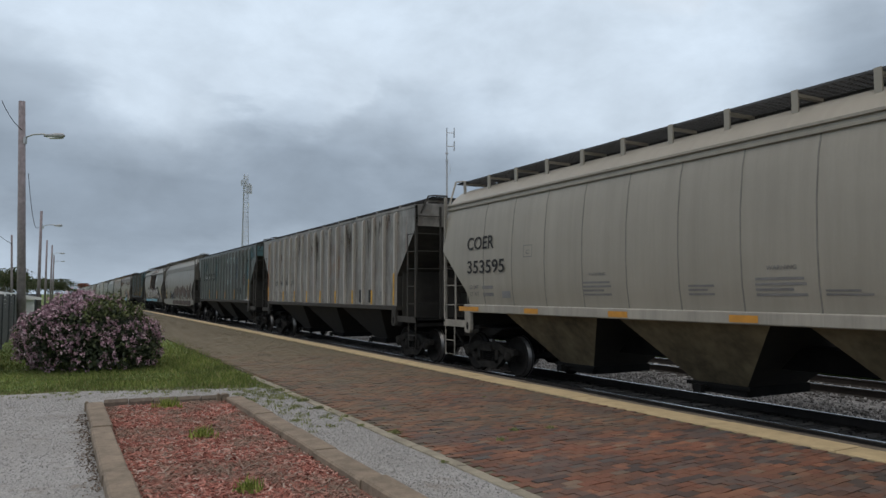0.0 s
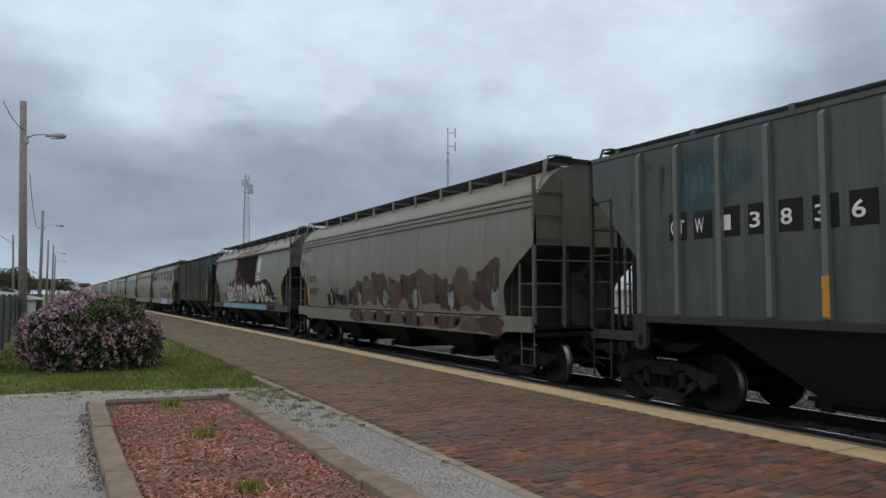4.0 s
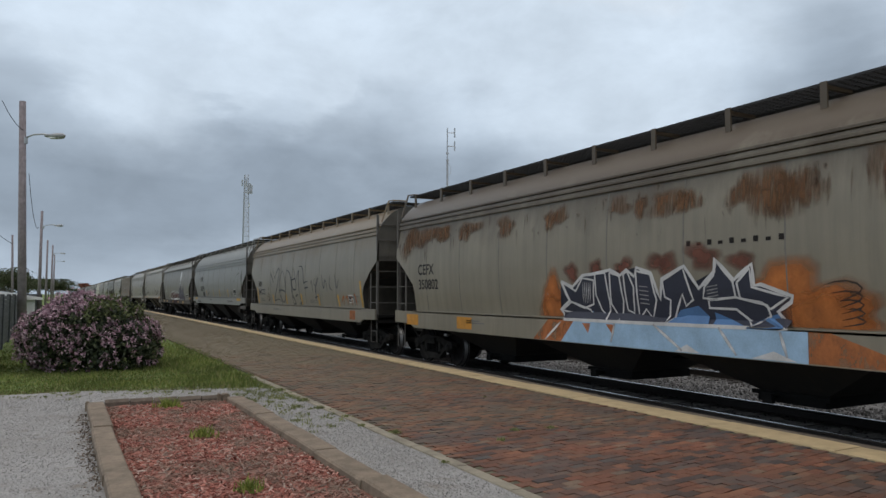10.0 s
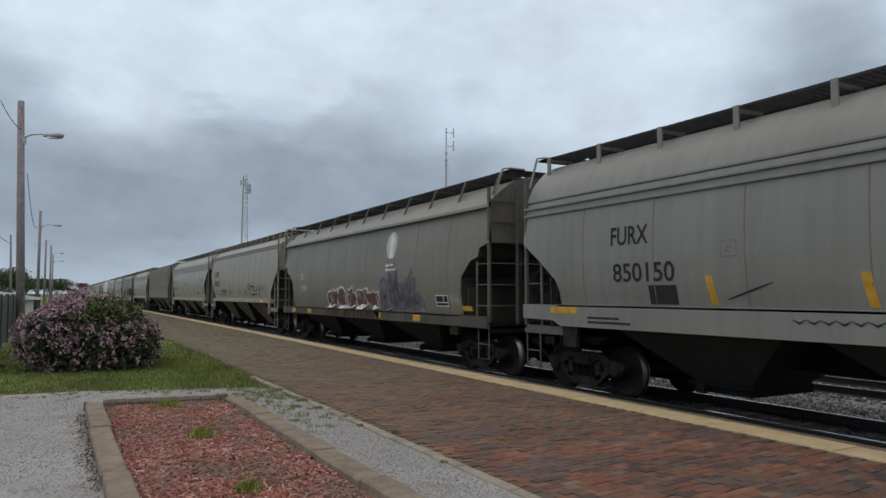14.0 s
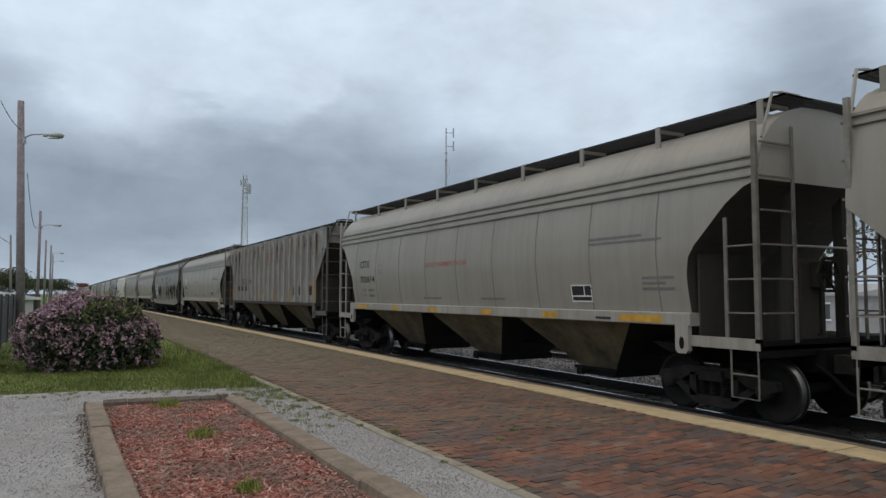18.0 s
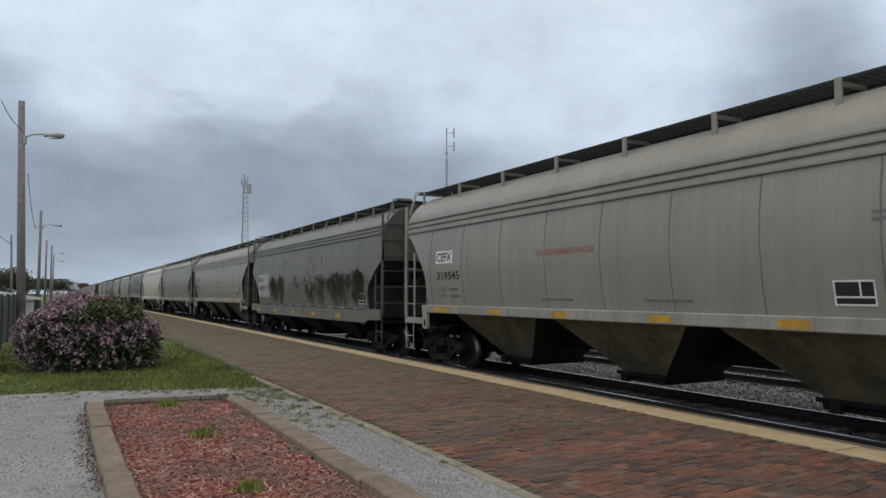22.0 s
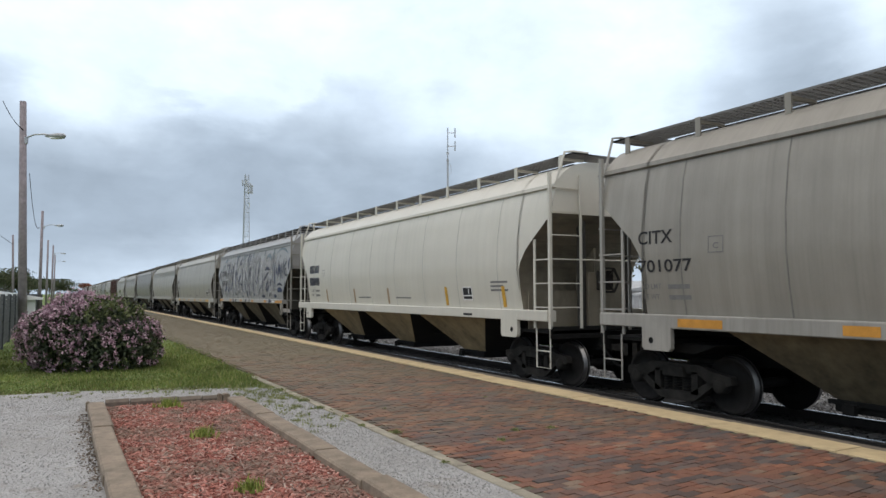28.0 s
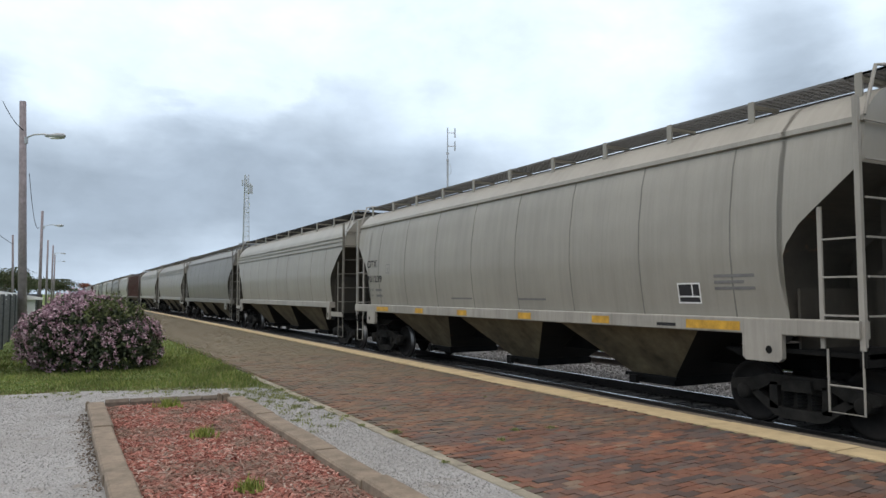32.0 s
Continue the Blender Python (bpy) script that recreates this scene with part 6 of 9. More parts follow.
def place_of(pass_second, t):
    """Where along the track a car stands at t seconds."""
    return SPEED * (pass_second - (t + SLOWING * t * t / 2)) - SIDE_X * math.tan(radians(HEADING))


for kd, pt, hop, when, text in CARS:
    wheels = []
    sill = SILLS.get(pt, P[pt])
    car = build_car(kd, (P[pt], sill, M[hop], P[pt]), place_of(when, 0), text, wheels)
    TRAIN.append((car, when, wheels))
    KIND_OF[car] = kd
# ---- markings, data panels, sprayed paint ----
SPRAY = {}
for key, colour in (("g_white", (0.55, 0.55, 0.54)), ("g_black", (0.025, 0.023, 0.022)), ("g_tan", (0.30, 0.21, 0.12)), ("g_blue", (0.16, 0.34, 0.42)), 
                    ("g_mid_blue", (0.07, 0.16, 0.32)), ("g_pale_blue", (0.30, 0.45, 0.60)), ("g_orange", (0.40, 0.13, 0.035)), ("g_red", (0.13, 0.04, 0.03)), ("g_violet", (0.15, 0.14, 0.17)), ("g_grey", (0.20, 0.20, 0.20)),
                    ("g_brown", (0.017, 0.0115, 0.0085)), ("g_teal", (0.10, 0.14, 0.18)), ("g_slate", (0.055, 0.062, 0.08)), ("g_patch", (0.25, 0.24, 0.215)), ("g_umber", (0.10, 0.065, 0.045)), ("g_panel", (0.265, 0.255, 0.225)), ("g_ink", (0.022, 0.025, 0.042)), ("g_plum", (0.055, 0.022, 0.035)), ("g_moss", (0.05, 0.045, 0.02)), ("g_sea", (0.16, 0.20, 0.225)), ("g_chalk", (0.45, 0.44, 0.43)), ("g_paper", (0.40, 0.40, 0.385)), ("g_rust", (0.10, 0.045, 0.02)), ("g_pale_teal", (0.29, 0.35, 0.35)), ("g_maroon", (0.06, 0.025, 0.022)), ("g_pale_red", (0.36, 0.20, 0.15)), ("g_deep_blue", (0.034, 0.040, 0.066)), ("g_royal", (0.030, 0.043, 0.088)), ("g_smudge", (0.275, 0.265, 0.24))):
    SPRAY[key] = colour
    M[key] = plain(key[2:] + "_spray_paint", colour, 0.6, 0, 2.5, 0.22, 40)
    if key in ("g_umber", "g_patch", "g_slate", "g_deep_blue", "g_royal", "g_teal", "g_pale_teal", "g_smudge", "g_red", "g_maroon", "g_violet", "g_orange", "g_pale_red"):
        # thin coats let the paint below show
        mt = M[key].node_tree
        link(mt, ramp(mt, noise_of(mt, coords(mt, (1, 1.6, 1)), 2.6, 7, 0.68), [(0.34, (0.35,) * 3), (0.58, (0.96,) * 3)]), mt.nodes["Principled BSDF"].inputs["Alpha"])


def film(name, colour, low, high, most):
    """Thin dried run: the paint below shows through where it is worn away."""
    m = plain(name, colour, 0.9, 0, 3, 0.4, 25)
    t = m.node_tree
    worn = noise_of(t, coords(t, (1, 9, 0.9)), 2.4, 7, 0.65)
    cover = t.nodes.new("ShaderNodeAttribute")
    cover.attribute_name = "cover"
    mu = t.nodes.new("ShaderNodeMath")
    mu.operation = "MULTIPLY"
    link(t, ramp(t, worn, [(low, (0, 0, 0)), (high, (most,) * 3)]), mu.inputs[0])
    link(t, cover.outputs["Fac"], mu.inputs[1])
    link(t, mu.outputs[0], t.nodes["Principled BSDF"].inputs["Alpha"])
    return m


def covered(name, pts, faces, cover, lift, car, mat, off, label):
    """A film that thins out towards its rim: cover is how thick it lies at each point."""
    kind = KIND_OF[car]
    me = bpy.data.meshes.new(name)
    me.from_pydata([(-(face_x(kind, z) + off + u), y_, z) for (y_, z), u in zip(pts, lift)], [], faces)
    me.attributes.new("cover", "FLOAT", "POINT").data.foreach_set("value", cover)
    ob = part(name, me, mat, car, label)
    if name != "sprayed_line":
        ob["kind"] = "stuff"
    return ob


M["rust_run"] = film("rust_run_film", (0.12, 0.06, 0.028), 0.28, 0.55, 0.95)
M["rust_patch"] = film("rust_patch_film", (0.14, 0.07, 0.032), 0.34, 0.56, 0.9)
M["orange_mist"] = film("orange_mist", (0.42, 0.14, 0.035), 0.0, 0.2, 0.95)
M["maroon_mist"] = film("maroon_mist", (0.16, 0.06, 0.04), 0.0, 0.3, 0.8)
M["pale_mist"] = film("pale_silver_mist", (0.40, 0.40, 0.40), 0.1, 0.5, 0.5)
M["splat"] = film("grain_splat_film", (0.030, 0.022, 0.015), 0.25, 0.5, 0.95)
M["rust_glow"] = film("orange_rust_film", (0.24, 0.10, 0.04), 0.1, 0.4, 0.85)
M["soot_run"] = film("soot_run_film", (0.042, 0.033, 0.024), 0.28, 0.52, 0.97)
M["tan_run"] = film("tan_run_film", (0.26, 0.17, 0.09), 0.35, 0.7, 0.65)
M["dust_run"] = film("grain_dust_film", (0.12, 0.092, 0.054), 0.34, 0.66, 0.7)
M["rib_rust"] = plain("rust_orange_stain", (0.20, 0.085, 0.03), 0.85, 0, 4, 0.4, 30)


def face_x(kind, z):
    """How far out the near side stands at a height."""
    k = KINDS[kind]
    if k["sill"][0] - 0.01 <= z <= k["sill"][1] + 0.025:
        return 1.625
    return half_width(kind, z)


def flat(name, pts, faces, car, mat, off, label="", fine=0.0, lift=None):
    """A thin film of paint on the near side, from points (y, z)."""
    kind = KIND_OF[car]
    bm = bmesh.new()
    vs = [bm.verts.new((0, y_, z)) for y_, z in pts]
    for f in faces:
        try:
            bm.faces.new([vs[i] for i in f])
        except ValueError:
            pass
    if fine:
        bmesh.ops.triangulate(bm, faces=bm.faces)
        for _ in range(5):
            long_ = [e for e in bm.edges if abs(e.verts[0].co.z - e.verts[1].co.z) > fine]
            if not long_:
                break
            bmesh.ops.subdivide_edges(bm, edges=long_, cuts=1, use_grid_fill=False)
            bmesh.ops.triangulate(bm, faces=[f for f in bm.faces if len(f.verts) > 3])
    for i, v in enumerate(bm.verts):
        v.co.x = -(face_x(kind, v.co.z) + off + (lift[i] if lift else 0))
    bmesh.ops.recalc_face_normals(bm, faces=bm.faces)
    for f in bm.faces:
        if f.normal.x > 0:
            f.normal_flip()
    me = bpy.data.meshes.new(name)
    bm.to_mesh(me)
    bm.free()
    return part(name, me, mat, car, label)


def words(car, text, y_left, y_right, z0, z1, mat="black", off=0.007):
    """Stencilled writing, a piece for each character where it is large."""
    vs, fs = letter(text)
    w = y_left - y_right
    pts = [(y_left - u * w, z0 + v * (z1 - z0)) for u, v in vs]
    if z1 - z0 < 0.16:
        flat("small_stencil", pts, fs, car, mat, off, "small stencilled words")["kind"] = "stuff"
        return
    home = list(range(len(pts)))
    moved = True
    while moved:
        moved = False
        for f in list(fs) + list(reversed(fs)):
            low = min(home[i] for i in f)
            for i in f:
                if home[i] != low:
                    home[i], moved = low, True
    for h in sorted(set(home)):
        own = [i for i in range(len(pts)) if home[i] == h]
        new_i = {q: n for n, q in enumerate(own)}
        flat("numeral" if text[0].isdigit() else "letter", [pts[i] for i in own], [tuple(new_i[i] for i in f) for f in fs if home[f[0]] == h], car, mat, off)


def rect(car, name, ya, yb, z0, z1, mat, off=0.006, lean=0.0, label=""):
    return flat(name, [(ya, z0), (yb, z0), (yb + lean, z1), (ya + lean, z1)], [(0, 1, 2, 3)], car, mat, off, label, 0.16)


def bars(car, ya, yb, z0, z1, rows, mat="grey_text"):
    """Lines of small stencilling too small to read."""
    pts, fs = [], []
    for i in range(rows):
        za = z0 + (z1 - z0) * i / rows
        zb = za + (z1 - z0) / rows * 0.5
        end = yb + (ya - yb) * (0.25 if i % 3 == 1 else 0.04 * (i % 2))
        n = len(pts)
        pts += [(ya, za), (end, za), (end, zb), (ya, zb)]
        fs.append((n, n + 1, n + 2, n + 3))
    ob = flat("small_stencil", pts, fs, car, mat, 0.006, "lines of small stencilling")
    ob["kind"] = "stuff"
    return ob


def data_panel(car, ya, yb, z0, z1):
    p_ = rect(car, "data_panel", ya, yb, z0, z1, "black", 0.006, 0, "black data panel with white frame")
    pts, fs = [], []
    t = 0.025
    m = ya + (yb - ya) * 0.62
    zm = z0 + (z1 - z0) * 0.3
    for a, b, c, d in ((ya, yb, z0, z0 + t), (ya, yb, z1 - t, z1), (ya, ya - t, z0, z1), (yb + t, yb, z0, z1), (m, m - t, zm, z1), (ya, yb, zm, zm + t)):
        n = len(pts)
        pts += [(a, c), (b, c), (b, d), (a, d)]
        fs.append((n, n + 1, n + 2, n + 3))
    flat("panel_frame", pts, fs, car, "white", 0.009)


def small_box(car, ya, yb, z0, z1):
    pts, fs = [], []
    t = 0.014
    for a, b, c, d in ((ya, yb, z0, z0 + t), (ya, yb, z1 - t, z1), (ya, ya - t, z0, z1), (yb + t, yb, z0, z1)):
        n = len(pts)
        pts += [(a, c), (b, c), (b, d), (a, d)]
        fs.append((n, n + 1, n + 2, n + 3))
    flat("stencil_box", pts, fs, car, "grey_text", 0.006)
    words(car, "C", ya - 0.09, yb + 0.09, z0 + 0.06, z0 + 0.15, "grey_text")


def marker(car, y_, z0, z1, w=0.16, mat="yellow", off=0.008, lean=0.0):
    return rect(car, "reflective_strip", y_ + w / 2, y_ - w / 2, z0, z1, mat, off, lean, "yellow reflective strip")


def sill_marks(car, ys, w=0.48, mat="orange", z=None):
    z0, z1 = KINDS[KIND_OF[car]]["sill"]
    za, zb = z or (z0 + (z1 - z0) * 0.18, z0 + (z1 - z0) * 0.82)
    for y_ in ys:
        rect(car, "reflective_strip", y_ + w / 2, y_ - w / 2, za, zb, mat, 0.006, 0, "orange reflective strip on the sill")


LAYER = [0]              # each sprayed line lies a hair over the last


SOFT = {}                # thin soft-edged coats of the sprayed colours


def soft(mat):
    if mat not in SOFT:
        SOFT[mat] = film("soft_" + M[mat].name, SPRAY[mat], 0.0, 0.34, 0.97)
    return SOFT[mat]


def line_path(pts, rounds):
    """A line of points split fine and eased."""
    path = []
    for (a, b), (c, d) in zip(pts, pts[1:]):
        n = max(1, int(math.hypot(c - a, d - b) / 0.12))
        path += [(a + (c - a) * i / n, b + (d - b) * i / n) for i in range(n)]
    path.append(pts[-1])
    for _ in range(rounds):
        path = [path[0]] + [((a[0] + 2 * b[0] + c[0]) / 4, (a[1] + 2 * b[1] + c[1]) / 4) for a, b, c in zip(path, path[1:], path[2:])] + [path[-1]]
    return path


def stroke(car, pts, width, mat, off=0.008, even=False):
    """A sprayed line: hard-edged and even as an outline, or soft-rimmed and swelling."""
    LAYER[0] = (LAYER[0] + 1) % 16
    off += 0.00014 * LAYER[0]
    path = line_path(pts, 0 if even else 2)
    n = len(path)
    vs, cover = [], []
    for i, (y_, z) in enumerate(path):
        a, b = path[max(i - 1, 0)], path[min(i + 1, n - 1)]
        d = math.hypot(b[0] - a[0], b[1] - a[1]) or 1
        u, v = -(b[1] - a[1]) / d, (b[0] - a[0]) / d
        if even:
            vs += [(y_ + u * width / 2, z + v * width / 2), (y_ - u * width / 2, z - v * width / 2)]
            continue
        w = width * 0.60 * (0.34 + 0.66 * math.sin(math.pi * min(1, (i + 0.6) / n)))
        vs += [(y_ + u * w * q, z + v * w * q) for q in (1, 0.68, -0.68, -1)]
        end = 0.55 if i in (0, n - 1) else 1.0
        cover += [0.0, end, end, 0.0]
    if even:
        return flat("sprayed_line", vs, [(2 * i, 2 * i + 1, 2 * i + 3, 2 * i + 2) for i in range(n - 1)], car, mat, off)
    return covered("sprayed_line", vs, [(4 * i + j, 4 * i + j + 1, 4 * i + j + 5, 4 * i + j + 4) for i in range(n - 1) for j in range(3)], cover, [0.0] * len(vs), car, soft(mat), off, "")


def brush(car, pts, mat, off):
    """A sprayed line whose width changes along it: points of (y, z, width)."""
    LAYER[0] = (LAYER[0] + 1) % 16
    off += 0.00014 * LAYER[0]
    path = []
    for p, q in zip(pts, pts[1:]):
        n = max(2, int(math.hypot(q[0] - p[0], q[1] - p[1]) / 0.1))
        path += [tuple(a + (b - a) * i / n for a, b in zip(p, q)) for i in range(n)]
    path.append(pts[-1])
    path = [path[0]] + [tuple((a + 2 * b + c) / 4 for a, b, c in zip(*t_)) for t_ in zip(path, path[1:], path[2:])] + [path[-1]]
    vs, cover, n = [], [], len(path)
    for i, (y_, z, w) in enumerate(path):
        a, b = path[max(i - 1, 0)], path[min(i + 1, n - 1)]
        d = math.hypot(b[0] - a[0], b[1] - a[1]) or 1
        u, v = -(b[1] - a[1]) / d * w / 2, (b[0] - a[0]) / d * w / 2
        vs += [(y_ + u * q, z + v * q) for q in (1.12, 0.82, -0.82, -1.12)]
        cover += [0.0, 1.0, 1.0, 0.0]
    return covered("sprayed_line", vs, [(4 * i + j, 4 * i + j + 1, 4 * i + j + 5, 4 * i + j + 4) for i in range(n - 1) for j in range(3)], cover, [0.0] * len(vs), car, soft(mat), off, "")


def rounded(pts, rounds=2):
    """A closed outline with its corners eased."""
    for _ in range(rounds):
        pts = [q for a, b in zip(pts, list(pts[1:]) + [pts[0]]) for q in ((a[0] * 0.75 + b[0] * 0.25, a[1] * 0.75 + b[1] * 0.25), (a[0] * 0.25 + b[0] * 0.75, a[1] * 0.25 + b[1] * 0.75))]
    return pts


def sprayed_letter(car, pts, fill, edge, width, off, grow=1.0):
    """A filled shape with a sprayed outline."""
    cy, cz = sum(p[0] for p in pts) / len(pts), sum(p[1] for p in pts) / len(pts)
    pts = [(cy + (a - cy) * grow, max(1.41, cz + (b - cz) * grow)) for a, b in pts]
    if fill:
        flat("sprayed_shape", list(pts), [tuple(range(len(pts)))], car, fill, off, "", 0.16)
    if edge:
        stroke(car, pts + pts[:1], width, edge, off + 0.003, True)


def streaks(car, name, rows, mat, off, label, seed, broad=1.0):
    """Many thin runs that hang from a patch: rows of (y, top, spread, longest, count), joined as loose stuff."""
    r = random.Random(seed)
    pts, fs, lift, cover = [], [], [], []
    floor_ = KINDS[KIND_OF[car]]["sill"][1] + 0.03
    for y_, z1, spread, longest, count in rows:
        for _ in range(count):
            a = y_ + r.gauss(0, spread)
            t_ = z1 + r.uniform(-0.18, 0.18) - abs(a - y_) * 0.15
            ln = longest * r.uniform(0.15, 1) ** 1.4
            w = r.uniform(0.012, 0.075) * broad
            up = 0.00045 * r.randrange(24)
            n, k = len(pts), max(3, int(ln / 0.14) + 1)
            deep = r.uniform(0.5, 1.0)
            for i in range(k + 1):
                q = i / k
                ww = w * (1 - 0.6 * q) * r.uniform(0.75, 1.25)
                z = max(floor_, t_ - ln * q) - 0.0004 * i
                dx = r.uniform(-0.012, 0.012)
                pts += [(a + ww + dx, z), (a + dx, z), (a - ww + dx, z)]
                lift += [up] * 3
                cover += [0.0, deep * min(1, 4 * q + 0.1) * (1 - q) ** 0.6, 0.0]
            fs += [(n + 3 * i + j, n + 3 * i + j + 1, n + 3 * i + j + 4, n + 3 * i + j + 3) for i in range(k) for j in (0, 1)]
    return covered(name, pts, fs, cover, lift, car, mat, off, label)


def stains(car, name, rows, mat, off, label, seed):
    """Soft-rimmed uneven stains: rows of (y, z, width, height), joined as loose stuff."""
    r = random.Random(seed)
    pts, fs, lift, cover = [], [], [], []
    z_low = KINDS[KIND_OF[car]]["sill"][1] + 0.03
    for y_, z, w, h in rows:
        ph = [r.uniform(0, 6.28) for _ in range(3)]
        up = 0.0003 * r.randrange(30)
        c0, n = len(pts), 20
        pts.append((y_, z))
        lift.append(up)
        cover.append(1.0)
        for ring, cov in ((0.35, 1.0), (0.6, 0.8), (0.8, 0.4), (1.0, 0.0)):
            for i in range(n):
                a = 2 * math.pi * i / n
                k = ring * (1 + 0.18 * math.sin(2 * a + ph[0]) + 0.16 * math.sin(3 * a + ph[1]) + 0.12 * math.sin(5 * a + ph[2]))
                pts.append((y_ + w / 2 * k * math.cos(a), max(z_low, z + h / 2 * k * math.sin(a))))
                lift.append(up)
                cover.append(cov)
        fs += [(c0, c0 + 1 + i, c0 + 1 + (i + 1) % n) for i in range(n)]
        for g in range(3):
            p_ = c0 + 1 + g * n
            fs += [(p_ + i, p_ + n + i, p_ + n + (i + 1) % n, p_ + (i + 1) % n) for i in range(n)]
    return covered(name, pts, fs, cover, lift, car, mat, off, label)


def blob(car, y_, z, w, h, mat, seed, off=0.007, rough=0.14, spiky=False, name="sprayed_patch", zmin=None, label=""):
    """A sprayed shape with an uneven rim."""
    r = random.Random(seed)
    n = 26 if not spiky else 18
    ph = [r.uniform(0, 6.28) for _ in range(4)]
    pts = []
    for i in range(n):
        a = 2 * math.pi * i / n
        k = 1 + rough * (math.sin(2 * a + ph[0]) * 0.6 + math.sin(3 * a + ph[1]) * 0.5 + math.sin(5 * a + ph[2]) * 0.4)
        if spiky:
            k *= 0.72 + 0.38 * (i % 2) * r.uniform(0.6, 1.2)
        ca, sa = math.cos(a), math.sin(a)
        e = 0.75
        zz = z + h / 2 * k * math.copysign(abs(sa) ** e, sa)
        if zmin is not None:
            zz = max(zz, zmin)
        pts.append((y_ + w / 2 * k * math.copysign(abs(ca) ** e, ca), min(zz, 3.68)))
    return flat(name, pts, [tuple(range(n))], car, mat, off, label, 0.16)


CAR = [c for c, _, _ in TRAIN]


# numbers and marks of the pale grey smooth cars with deep orange strips
def smooth_marks(car, number, mat="black"):
    words(car, "COER", 6.5, 5.34, 2.91, 3.21, mat, 0.0175)
    words(car, number, 6.48, 4.9, 2.36, 2.66, mat, 0.0175)
    small_box(car, 4.2, 3.89, 2.65, 2.9)
    for text, z in (("LD LMT", 2.0), ("LT WT", 1.84)):
        words(car, text, 6.4, 6.0, z, z + 0.09, "grey_text", 0.0175)
        bars(car, 5.85, 5.4, z, z + 0.15, 1)
    rect(car, "slack_plate", 5.05, 4.72, 1.8, 1.95, "g_grey", 0.012)
    for y_ in (1.9, -1.8):
        words(car, "WARNING", y_ + 0.24, y_ - 0.22, 2.215, 2.275, "grey_text")
        bars(car, y_ + 0.42, y_ - 0.35, 1.86, 2.15, 4)
    bars(car, -0.18, -0.67, 1.87, 2.06, 3)
    bars(car, -2.4, -3.0, 1.87, 1.97, 2)
    bars(car, -4.6, -5.6, 2.05, 2.3, 3)
    sill_marks(car, (6.4,), 0.9)
    sill_marks(car, (3.9, 1.35, -1.2, -3.75))
    sill_marks(car, (-6.05,), 1.1)
    rect(car, "routing_card", -5.0, -5.3, 1.50, 1.58, "white", 0.006)


for i, num in ((0, "353595"), (10, "353627"), (18, "353569")):
    smooth_marks(CAR[i], num)


# pale rounded leasing cars
def leased_marks(car, mark, number, shift=0.0, red=None, yellow=True, panel=(-5.0, -5.5), strips=True):
    words(car, mark, 6.35 + shift, 5.6 + shift, 2.70, 2.92)
    words(car, number, 6.35 + shift, 5.22 + shift, 2.24, 2.44)
    small_box(car, 4.9 + shift, 4.62 + shift, 2.5, 2.75)
    for text, z in (("LD LMT", 1.97), ("LT WT", 1.80)):
        words(car, text, 6.3 + shift, 5.95 + shift - (0.06 if text == "LD LMT" else 0), z, z + 0.085, "grey_text")
        bars(car, 5.75 + shift, 5.3 + shift, z, z + 0.14, 1)
    if red:
        words(car, "DO NOT HAMMER ON CAR", red[0], red[1], red[2], red[2] + 0.13, "red_text")
    bars(car, 2.0, 1.0, 1.76, 1.84, 1)
    bars(car, -0.9, -1.9, 1.76, 1.84, 1)
    data_panel(car, panel[0], panel[1], 1.74, 2.06)
    bars(car, -6.1, -6.8, 1.95, 2.22, 3)
    if strips:
        sill_marks(car, (6.05,), 0.85, "yellow" if yellow else "orange")
        sill_marks(car, (3.6, 1.3, -1.3, -3.65), 0.46, "yellow" if yellow else "orange")
        sill_marks(car, (-6.1,), 0.98, "yellow" if yellow else "orange")
    bars(car, -5.0, -5.4, KINDS[KIND_OF[car]]["sill"][0] + 0.05, KINDS[KIND_OF[car]]["sill"][1] - 0.05, 1, "black")


leased_marks(CAR[11], "CITX", "702614", 0, (1.82, -0.4, 2.58), panel=(-4.22, -4.81))
bars(CAR[11], -4.78, -6.57, 2.76, 2.93, 2)
leased_marks(CAR[13], "CEFX", "319545", 0.02, (2.07, 0.31, 2.65), panel=(-4.16, -4.69))
rect(CAR[13], "white_panel", 6.43, 5.56, 2.65, 2.97, "white", 0.003)
bars(CAR[13], -4.7, -6.4, 2.76, 2.93, 2)
leased_marks(CAR[15], "CEFX", "352479", 0.3, (0.21, -0.99, 2.52), panel=(-5.67, -6.12))
leased_marks(CAR[16], "CITX", "701077", 0.98, (1.02, -0.76, 2.60), False, (-5.2, -5.65))
leased_marks(CAR[17], "CEFX", "350951", 0.6, None, panel=(-4.81, -5.26), strips=False)
leased_marks(CAR[19], "CITX", "701239", 0.98, None, panel=(-5.38, -5.83))
for y_ in (5.08, 2.35, -0.38, -3.98, -6.6):
    marker(CAR[17], y_, 1.60, 2.06, 0.13, "yellow" if y_ < -3 else "g_tan")
for z in (2.68, 2.22):
    flat("grey_smudge", [(6.98, z - 0.01), (7.0, z + 0.12), (6.97, z + 0.27), (6.6, z + 0.29), (6.2, z + 0.27), (5.88, z + 0.28), (5.85, z + 0.13), (5.89, z - 0.03), (6.3, z - 0.01), (6.7, z - 0.03)],
         [tuple(range(10))], CAR[17], "g_slate", 0.004, "grey smudge behind the number", 0.1)

# ribbed cars
car = CAR[1]
for text, a, b in (("CN", 6.02, 5.52), ("38", 5.28, 4.9), ("35", 4.43, 4.06), ("29", 3.62, 3.23)):
    words(car, text, a, b, 2.26, 2.43, "black")


